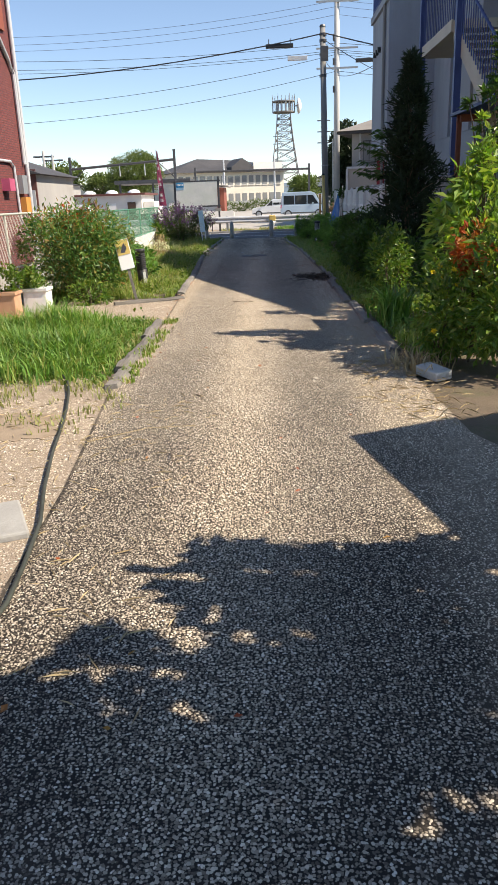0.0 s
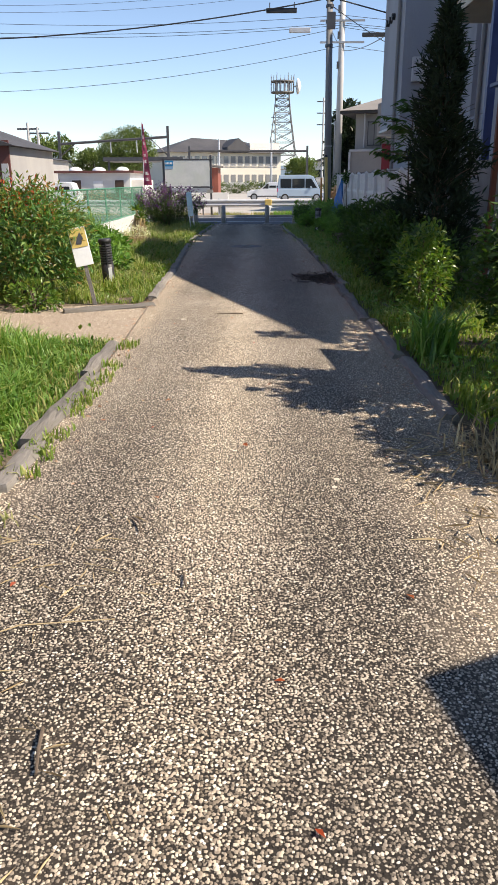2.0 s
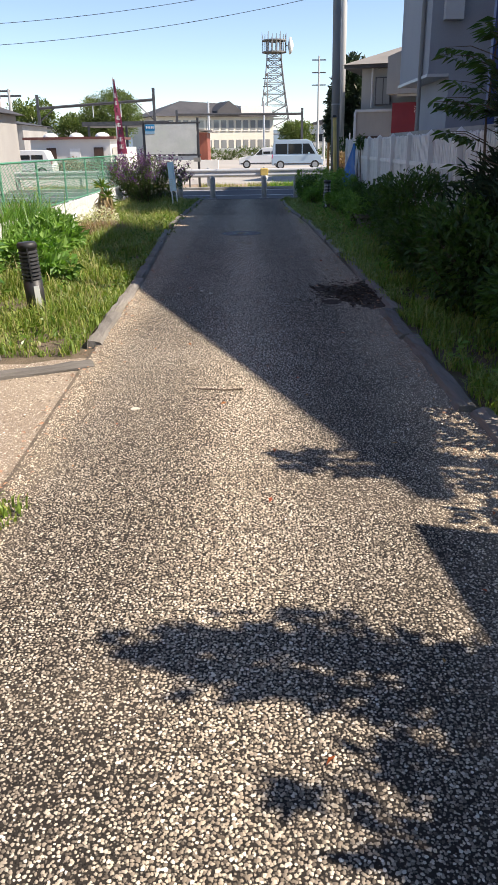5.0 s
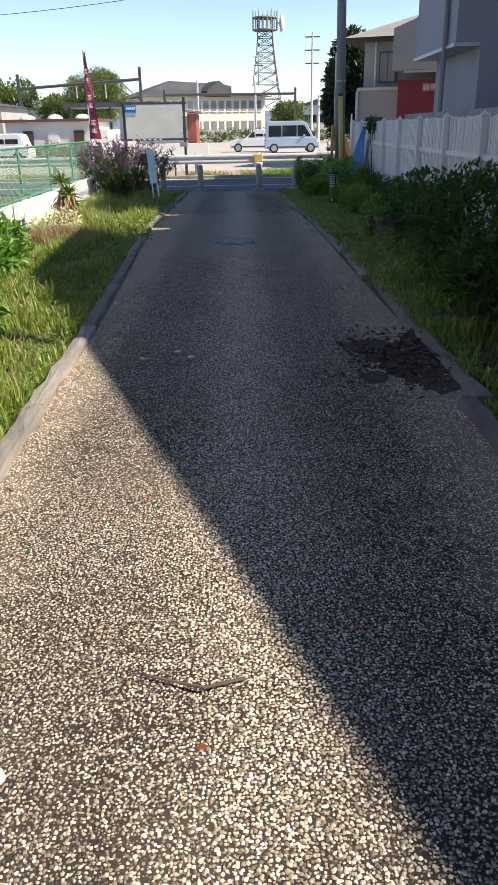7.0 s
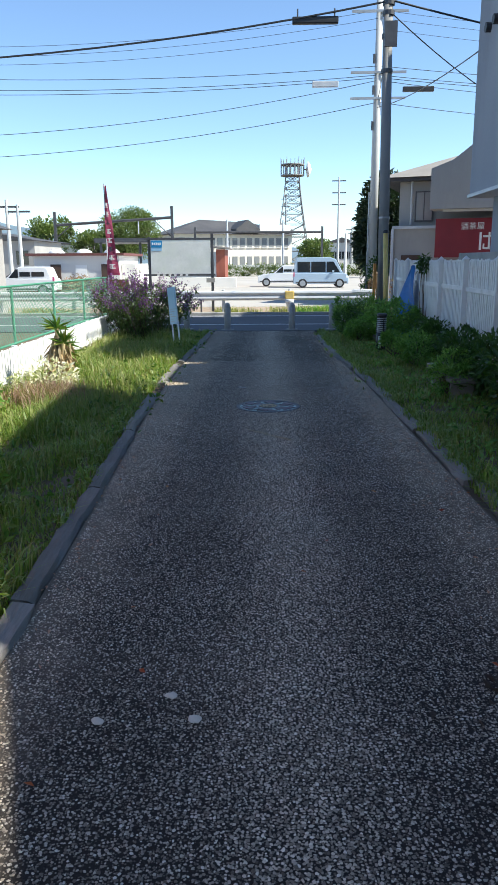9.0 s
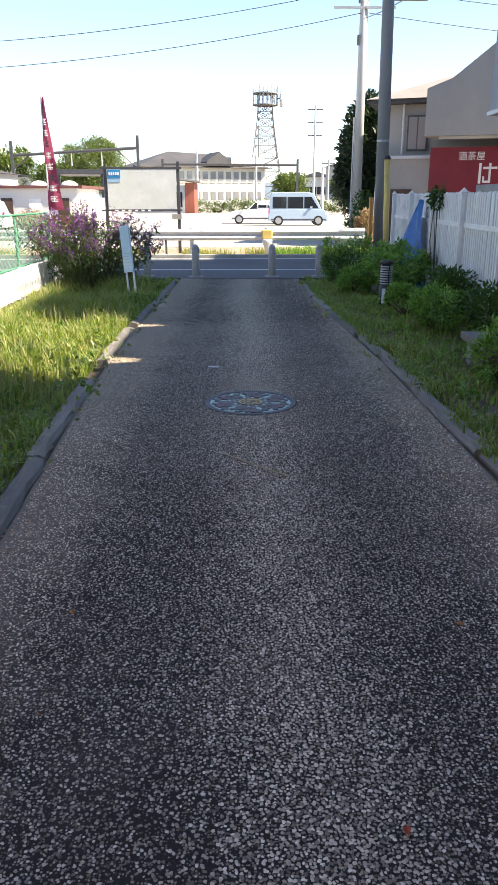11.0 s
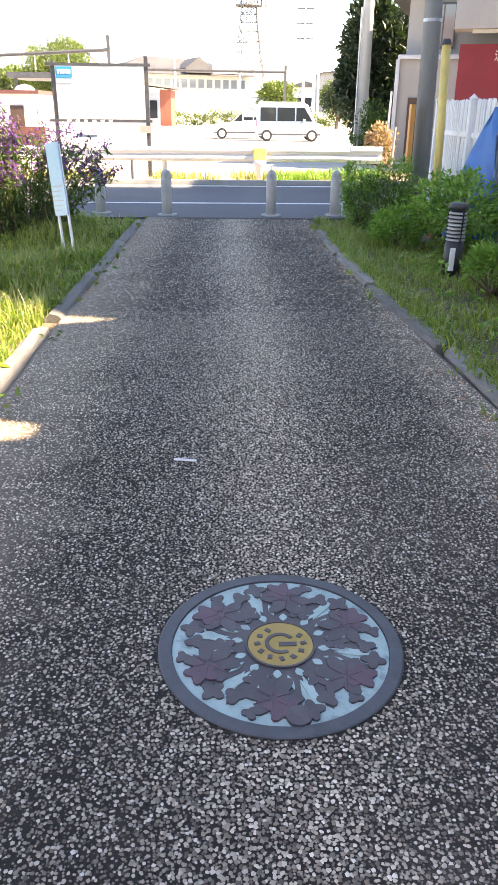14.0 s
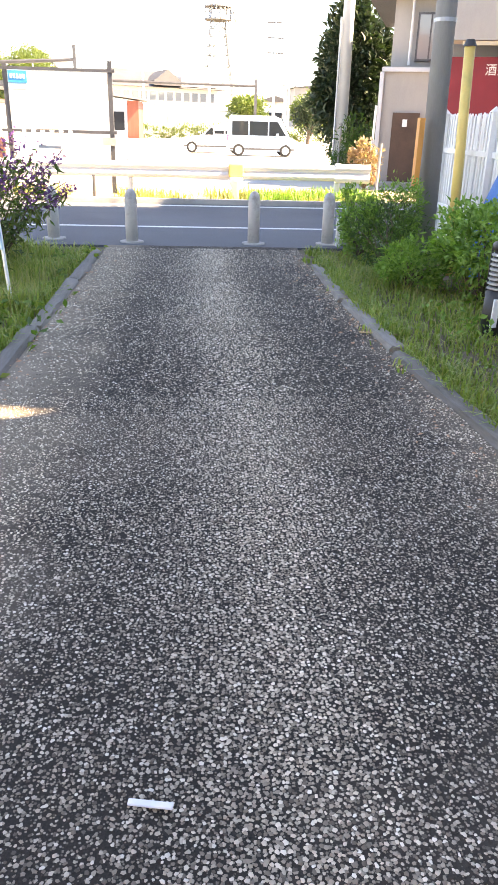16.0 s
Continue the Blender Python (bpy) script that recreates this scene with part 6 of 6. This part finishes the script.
grass("reed_clump", x, y, rng.uniform(0.5, 1.15, len(x)), L["lush"], "tall arching reed grass by the fence", width=0.008, lean=0.85)
# yucca
yu = thing("yucca", (-2.42, 20.3, -0.03), "spiky yucca on dry leaning trunks", "plant")
for dx, dy, hh in ((0.0, 0.0, 0.78), (0.12, 0.05, 0.45), (0.1, -0.1, 0.6)):
    part("trunk", tb((-2.42 + dx * 0.5, 20.3 + dy, -0.03), (-2.46 + dx, 20.3 + dy, hh), 0.035, 0.03), M["straw"], yu, "dry straw-coloured trunk")
    p = np.tile(np.array([[-2.46 + dx, 20.3 + dy, hh]]), (34, 1))
    d = rng.normal(0, 1, (34, 3))
    d[:, 2] = np.abs(d[:, 2]) * 0.9
    link_part("leaves", leaf_mesh(p, unit(d), 0.22, L["shrub"], 0.13, 0.1), yu)
p, o, _ = crown_points(160, (-2.43, 20.3, 0.55), (0.10, 0.10, 0.25), 8)
link_part("dead_leaves", leaf_mesh(p, o * np.array([1, 1, -1.0]), 0.28, M["straw"], 0.12, 0.3, 1.2), yu, "dry hanging leaves")
bush("white_flower_plant", (-2.5, 19.9, -0.03), (-2.5, 19.8, 0.22), (0.4, 0.35, 0.2), 500, 0.07, L["white"], "low plant with pale cream flowers", "plant", clumps=16, limbs=8)

# purple sage by the road
sa = thing("sage_bush", (-2.45, 27.0, -0.03), "tall sage bush with purple flower spikes", "bush")
bm = bmesh.new()
spike_p, spike_o, leaf_p, leaf_o = [], [], [], []
for i in range(150):
    a, q = rng.uniform(0, 2 * math.pi), rng.uniform(0, 1) ** 0.6
    bx0, by0 = -2.45 + 0.5 * q * math.cos(a), 27.0 + 0.4 * q * math.sin(a)
    hh = rng.uniform(1.1, 1.62) - 0.45 * q
    tip = np.array([-2.5 + 1.5 * q * math.cos(a), 27.0 + 0.9 * q * math.sin(a), hh])
    base = np.array([bx0, by0, -0.03])
    mid = base * 0.45 + tip * 0.55 + np.array([0, 0, 0.18])
    if i % 2 == 0:
        sweep(bm, [tuple(base), tuple(mid), tuple(tip)], [0.008, 0.006, 0.003], 4)
    for s in rng.uniform(0.68, 1.0, 30):
        c = (1 - s) ** 2 * base + 2 * s * (1 - s) * mid + s ** 2 * tip
        spike_p.append(c + rng.normal(0, 0.022, 3))
        spike_o.append(rng.normal(0, 1, 3))
    for s in rng.uniform(0.08, 0.86, 40):
        c = (1 - s) ** 2 * base + 2 * s * (1 - s) * mid + s ** 2 * tip
        leaf_p.append(c + rng.normal(0, 0.05, 3))
        leaf_o.append(rng.normal(0, 1, 3) + np.array([0, 0, -0.3]))
part("stem_tangle", bm, M["bark"], sa)
link_part("leaves", leaf_mesh(np.array(leaf_p), unit(np.array(leaf_o)), 0.10, L["sage"], 0.26), sa)
link_part("bloom", leaf_mesh(np.array(spike_p), unit(np.array(spike_o)), 0.045, L["purple"], 0.6), sa, "purple flower spikes")

# verge on the right
bush("flowering_shrub", (2.55, 5.7, -0.03), (2.62, 5.75, 1.02), (0.46, 0.6, 0.82), 2100, 0.115, L["glossy"], "large glossy green shrub overhanging the path", clumps=44, slim=0.4, tight=0.15, limbs=22, droop=0.2)
bush("flowering_shrub", (2.75, 4.6, -0.03), (2.72, 4.7, 0.62), (0.50, 0.55, 0.6), 3600, 0.09, L["shrub"], "glossy green shrub beside the path", clumps=40, slim=0.4, tight=0.22, limbs=14)
bush("flowering_shrub", (2.72, 5.95, -0.03), (2.66, 5.9, 1.72), (0.2, 0.2, 0.38), 420, 0.085, L["glossy"], "tall slender shrub with yellow-green young leaves", clumps=14, slim=0.4, tight=0.12, limbs=12)
bush("red_leaved_plant", (2.45, 5.2, -0.03), (2.42, 5.2, 1.0), (0.18, 0.2, 0.22), 420, 0.07, L["red"], "slender plant with rust-red young leaves", "plant", clumps=12, limbs=8)
bush("yellow_flower_plant", (2.15, 5.15, -0.03), (2.18, 5.15, 0.45), (0.26, 0.3, 0.42), 1300, 0.07, L["shrub"], "leafy plant with yellow daisy flowers", "plant", clumps=22, limbs=10)
fl = bpy.data.objects["yellow_flower_plant"]
for x, y, z in ((2.05, 5.0, 0.80), (2.12, 5.05, 0.84), (2.22, 4.95, 0.82), (2.28, 5.1, 0.68), (2.02, 4.75, 0.34), (2.18, 5.2, 0.74)):
    p = np.tile(np.array([[x, y, z]]), (12, 1))
    a = np.linspace(0, 2 * math.pi, 12, endpoint=False)
    link_part("flower", leaf_mesh(p, np.stack([np.cos(a), np.sin(a) * 0.5 - 0.3, np.sin(a) * 0.6 + 0.2], 1), 0.03, L["yellow"], 0.5, 0.05), fl, "yellow daisy flower")
bush("garden_shade_tree", (3.35, 6.3, -0.03), (3.2, 6.3, 2.35), (0.42, 0.26, 0.85), 1150, 0.10, L["bush"], "dark leafy small tree behind the shrub", "tree", clumps=26, slim=0.4, tight=0.13, trunk=0.03, limbs=20)
# Added tree, placed from the sun's angle to throw leaf shade on the path.
bush("garden_shade_tree", (3.5, 7.95, -0.03), (3.4, 7.9, 2.35), (0.42, 0.2, 0.32), 420, 0.10, L["bush"], "slim dark leafy tree added to cast leaf shade on the path", "tree", clumps=14, slim=0.4, tight=0.13, trunk=0.025, limbs=12)
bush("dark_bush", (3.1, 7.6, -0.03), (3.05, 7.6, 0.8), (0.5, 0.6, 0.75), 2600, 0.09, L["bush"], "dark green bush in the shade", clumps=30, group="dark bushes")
bush("golden_bush", (2.28, 8.75, -0.03), (2.28, 8.75, 0.58), (0.28, 0.3, 0.48), 1500, 0.065, L["shrub"], "small yellow-green bush in the verge", clumps=26, limbs=12)
x = rng.normal(2.12, 0.09, 130)
y = rng.normal(7.5, 0.12, 130)
grass("iris_leaves", x, y, rng.uniform(0.35, 0.62, len(x)), L["lush"], "arching sword-shaped leaves beside the path", width=0.014, lean=1.0)
x = rng.normal(1.93, 0.12, 160)
y = rng.normal(4.95, 0.18, 160)
grass("dry_tuft", x, y, rng.uniform(0.1, 0.28, len(x)), M["straw"], "withered straw tuft at the path edge", width=0.006, lean=1.2)
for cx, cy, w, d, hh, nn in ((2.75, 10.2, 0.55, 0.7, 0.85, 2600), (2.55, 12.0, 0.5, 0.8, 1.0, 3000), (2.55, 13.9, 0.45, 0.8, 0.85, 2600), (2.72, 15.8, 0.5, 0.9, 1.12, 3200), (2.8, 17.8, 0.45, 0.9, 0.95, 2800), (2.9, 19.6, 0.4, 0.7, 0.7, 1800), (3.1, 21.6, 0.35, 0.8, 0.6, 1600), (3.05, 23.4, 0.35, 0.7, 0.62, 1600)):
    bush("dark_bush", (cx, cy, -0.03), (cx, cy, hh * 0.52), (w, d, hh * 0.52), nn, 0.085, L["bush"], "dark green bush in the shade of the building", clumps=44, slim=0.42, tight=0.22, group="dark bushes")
for x, y, r, h, n in ((2.5, 19.6, 0.28, 0.5, 900), (2.62, 22.4, 0.35, 0.55, 1300), (2.5, 23.6, 0.3, 0.42, 1000), (2.15, 26.1, 0.3, 0.4, 1000), (2.0, 27.9, 0.3, 0.75, 1300), (2.5, 28.0, 0.3, 0.9, 1300)):
    bush("weedy_bush", (x, y, -0.03), (x, y, h * 0.55), (r, r * 1.3, h * 0.55), int(n * 1.6), 0.06, L["lush"], "leafy green weeds in the verge", "plant", clumps=22, slim=0.36, tight=0.2, group="weeds in the verge")
bush("bright_bush", (2.72, 25.7, -0.03), (2.72, 25.7, 0.45), (0.55, 0.7, 0.42), 3800, 0.07, L["lush"], "rounded bright green bush near the road", clumps=40, slim=0.5, tight=0.2)
bush("weedy_bush", (2.2, 27.2, -0.03), (2.2, 27.3, 0.32), (0.42, 0.9, 0.36), 2400, 0.06, L["bush"], "tangle of weeds by the last bollard", clumps=40, slim=0.3)
bush("climbing_plant", (3.34, 25.5, -0.03), (3.30, 25.5, 1.52), (0.10, 0.24, 0.2), 260, 0.08, L["bush"], "vine hanging over the white picket fence", "vine", clumps=12, slim=0.45, droop=0.8, limbs=6)
# tall pinnate sapling
sp = thing("sapling", (2.95, 13.2, -0.03), "slender sapling with long feathered leaves", "tree")
bm = bmesh.new()
sweep(bm, [(2.95, 13.2, -0.03), (2.93, 13.2, 0.9), (2.9, 13.25, 1.7), (2.92, 13.2, 2.5)], [0.02, 0.017, 0.012, 0.006], 6)
pp, oo = [], []
for i in range(26):
    z = rng.uniform(0.8, 2.5)
    a = rng.uniform(0, 2 * math.pi)
    ln = rng.uniform(0.35, 0.6)
    e0 = np.array([2.93, 13.2, z])
    e1 = e0 + np.array([ln * math.cos(a), ln * math.sin(a), 0.12])
    sweep(bm, [tuple(e0), tuple((e0 + e1) / 2 + np.array([0, 0, 0.05])), tuple(e1)], [0.006, 0.004, 0.002], 4)
    for s in np.linspace(0.25, 1, 9):
        c = e0 + (e1 - e0) * s
        for sg in (-1, 1):
            pp.append(c)
            oo.append((-sg * math.sin(a) + 0.5 * math.cos(a), sg * math.cos(a) + 0.5 * math.sin(a), -0.25))
part("stem_tangle", bm, M["bark"], sp)
link_part("leaves", leaf_mesh(np.array(pp), np.array(oo), 0.15, L["bush"], 0.3, 0.15), sp)


def conifer(x, y, height, radius, n, mat, label):
    t = thing("conifer", (x, y, -0.03), label, "tree")
    bm = bmesh.new()
    tube(bm, (x, y, -0.03), (x, y, height * 0.96), 0.06, 0.012, 8)
    for i in range(60):
        z = height * rng.uniform(0.08, 0.92)
        a = rng.uniform(0, 2 * math.pi)
        r = radius * (1 - z / height) ** 0.7 * 0.9
        tube(bm, (x, y, z), (x + r * math.cos(a), y + r * math.sin(a), z + 0.3 * r + 0.05), 0.012, 0.004, 4)
    part("trunk", bm, M["bark"], t)
    z = height * (1 - rng.uniform(0, 1, n) ** 0.75 * 0.95)
    a = rng.uniform(0, 2 * math.pi, n)
    lump = np.array([0.62 + 0.85 * noise.noise(Vector((math.cos(k) * 1.5, math.sin(k) * 1.5, q * 2.4))) for k, q in zip(a, z)])
    r = radius * np.clip(1 - z / height, 0.02, 1) ** 0.62 * lump * rng.uniform(0.45, 1.08, n)
    p = np.stack([x + r * np.cos(a), y + r * np.sin(a), z], 1)
    o = np.stack([np.cos(a), np.sin(a), np.full(n, 0.9)], 1)
    link_part("needles", leaf_mesh(p, unit(o), 0.15, mat, 0.2, 0.6), t)
    return t


conifer(3.15, 12.3, 3.65, 0.92, 10500, L["conifer"], "dark narrow conifer beside the picket fence")


def tree(name, x, y, trunk_h, centre_z, radii, n, size, mat, label, clumps, trunk=0.15, tight=0.2, shell=0.5, group=""):
    t = thing(name, (x, y, -0.03), label, "tree", group)
    p, o, ends = crown_points(n, (x, y, centre_z), radii, clumps, tight, shell, -0.75)
    bm = bmesh.new()
    tube(bm, (x, y, -0.03), (x + 0.05, y, trunk_h), trunk, trunk * 0.6, 10)
    stems(bm, (x + 0.05, y, trunk_h * 0.95), ends[:24], trunk * 0.4, 0.1)
    part("trunk", bm, M["bark"], t)
    link_part("crown", leaf_mesh(p, o, size, mat, 0.5), t)
    return t


# Trees out of view, placed so their leaf shadows fall across the near path.
for x, y, h, radii, n, clumps in ((3.22, 0.62, 2.25, (0.72, 0.42, 0.42), 1500, 20), (3.3, -0.12, 2.25, (0.75, 0.55, 0.45), 2000, 26), (2.2, -0.42, 2.3, (0.62, 0.62, 0.45), 1700, 22), (2.75, -1.0, 2.3, (0.95, 0.55, 0.5), 2200, 26)):
    tree("maple_tree", x, y, 1.5, h, radii, int(n * 0.66), 0.17, L["bush"], "small leafy tree out of view, added to cast leaf shade on the path", clumps, 0.05, 0.17, 0.3, "small trees beside the forecourt")
tree("evergreen_tree", 5.75, 47.5, 0.8, 2.9, (1.25, 1.2, 2.6), 12000, 0.26, L["evergreen"], "dense dark evergreen tree beside the shop house", 90, 0.14)
tree("round_tree", -16.3, 101, 2.2, 4.9, (3.5, 3.3, 2.9), 26000, 0.22, L["tree"], "large round-crowned tree behind the station", 110, 0.4)
tree("distant_tree", -21.8, 106, 1.5, 3.4, (2.4, 2.2, 2.0), 3500, 0.42, L["tree"], "distant bushy green tree", 40, 0.25, group="distant trees")
tree("distant_tree", 6.0, 103, 1.2, 2.7, (2.1, 2.0, 1.6), 3500, 0.36, L["tree"], "distant spreading green tree", 40, 0.2, group="distant trees")
tree("distant_tree", 13.5, 104, 1.5, 3.0, (2.6, 2.0, 2.2), 3500, 0.42, L["tree"], "distant bushy green tree", 40, 0.25, group="distant trees")
tree("distant_tree", -29, 112, 2, 4.5, (4, 3, 3.0), 3500, 0.5, L["tree"], "distant bushy green tree", 40, 0.25, group="distant trees")
tree("distant_tree", 10.2, 88, 1.0, 2.2, (1.3, 1.2, 1.5), 2200, 0.3, L["evergreen"], "distant dark pine tree", 30, 0.2, group="distant trees")
bush("dried_hydrangea", (4.35, 38.3, -0.03), (4.35, 38.3, 0.68), (0.38, 0.3, 0.5), 1000, 0.12, L["hydrangea"], "bush with dried pinkish flower heads", clumps=24)
bush("hedge", (4.7, 40.8, -0.03), (4.6, 41.0, 0.8), (0.6, 0.7, 0.9), 1800, 0.12, L["bush"], "green bush at the foot of the pole", clumps=24)
for i in range(14):
    x = -11 + i * 2.0 + random.uniform(-0.5, 0.5)
    bush("hedge", (x, 98.6, 0), (x, 98.6, 0.7), (1.1, 0.7, 0.7), 500, 0.24, L["tree"], "clipped shrub along the far wall", clumps=14, limbs=5, group="shrubs along the far wall")
bush("bougainvillea", (-9.6, 49.6, 0), (-9.6, 49.6, 0.5), (0.9, 0.5, 0.5), 700, 0.14, L["hydrangea"], "reddish shrub before the white building", clumps=14, limbs=6)

# ---------------------------------------------------------------- stones set in the asphalt


def stones(name, x0, x1, y0, y1, cell, label, z=0.0, share=0.80, inside=True, middle=0.22):
    """Rounded stones bedded side by side, thicker along the worn middle of the path."""
    gx, gy = np.meshgrid(np.arange(x0, x1, cell), np.arange(y0, y1, cell))
    x = gx.ravel() + rng.uniform(-0.42, 0.42, gx.size) * cell
    y = gy.ravel() + rng.uniform(-0.42, 0.42, gx.size) * cell
    wave = np.sin(x * 2.1 + 1.7 * np.sin(y * 0.83)) * np.sin(y * 1.37 + 1.3 * np.sin(x * 1.9 + y * 0.41)) + 0.6 * np.sin(x * 5.3 - y * 2.9 + 2.0 * np.sin(y * 1.7)) * np.sin(y * 4.1 + x * 2.2)
    worn = np.exp(-((x - np.interp(y, [0, 13, 18], [0.48, 0.48, 0.29]) - 0.05 * np.sin(y * 0.9)) / 0.30) ** 2)
    ok = rng.uniform(0, 1, x.size) < share + 0.10 * wave + (middle * (worn - 0.2) if inside else 0)
    if inside:
        ok &= (np.hypot(x - LX, y - LY) > 0.368) & (x > left_edge(y) + 0.02) & (x < right_edge(y) - 0.01)
    x, y, worn = x[ok], y[ok], worn[ok]
    n, k = len(x), 5
    r = cell * rng.uniform(0.36, 0.66, n) * (0.94 + 0.10 * worn)
    a0, long = rng.uniform(0, 2 * math.pi, n), rng.uniform(0.65, 1.0, n)
    vs = []
    for i in range(k):
        a = 2 * math.pi * (i + rng.uniform(-0.25, 0.25, n)) / k
        u, w = r * np.cos(a), r * np.sin(a) * long
        vs.append(np.stack([x + u * np.cos(a0) - w * np.sin(a0), y + u * np.sin(a0) + w * np.cos(a0), z + r * rng.uniform(-0.05, 0.2, n)], 1))
    vs.append(np.stack([x + r * rng.uniform(-0.25, 0.25, n), y + r * rng.uniform(-0.25, 0.25, n), z + r * rng.uniform(0.55, 0.95, n)], 1))
    v = np.stack(vs, 1).reshape(-1, 3)
    idx = np.arange(n)[:, None] * (k + 1)
    f = np.concatenate([idx + np.array([[i, (i + 1) % k, k]]) for i in range(k)], 0)
    return tagged(new(name, raw(v, f, M["pebble"], True)), label, "gravel", "", "stuff")


stones("exposed_stones", -0.85, 1.90, -0.6, 11.0, 0.0110, "pale stones standing proud of the worn asphalt", 0.0, 0.88)
stones("exposed_stones", -1.15, 1.80, 11.0, 20.0, 0.0116, "pale stones standing proud of the worn asphalt", 0.0, 0.74, True, 0.36)
stones("exposed_stones", -1.15, 1.70, 20.0, 23.0, 0.0120, "pale stones standing proud of the worn asphalt", 0.0, 0.70, True, 0.36)
stones("exposed_stones", -1.15, 1.60, 23.0, 28.4, 0.0150, "pale stones standing proud of the worn asphalt", 0.0, 0.42, True, 0.5)
stones("exposed_stones", 1.9, 2.6, -0.6, 3.0, 0.0135, "pale stones standing proud of the worn asphalt")
stones("loose_gravel", -1.9, -0.44, -0.6, 4.2, 0.014, "pale gravel strewn on the sandy forecourt", -0.006, 0.25, False)
stones("loose_gravel", -2.6, -0.72, 8.1, 10.3, 0.014, "pale gravel strewn on the bare track", -0.008, 0.2, False)
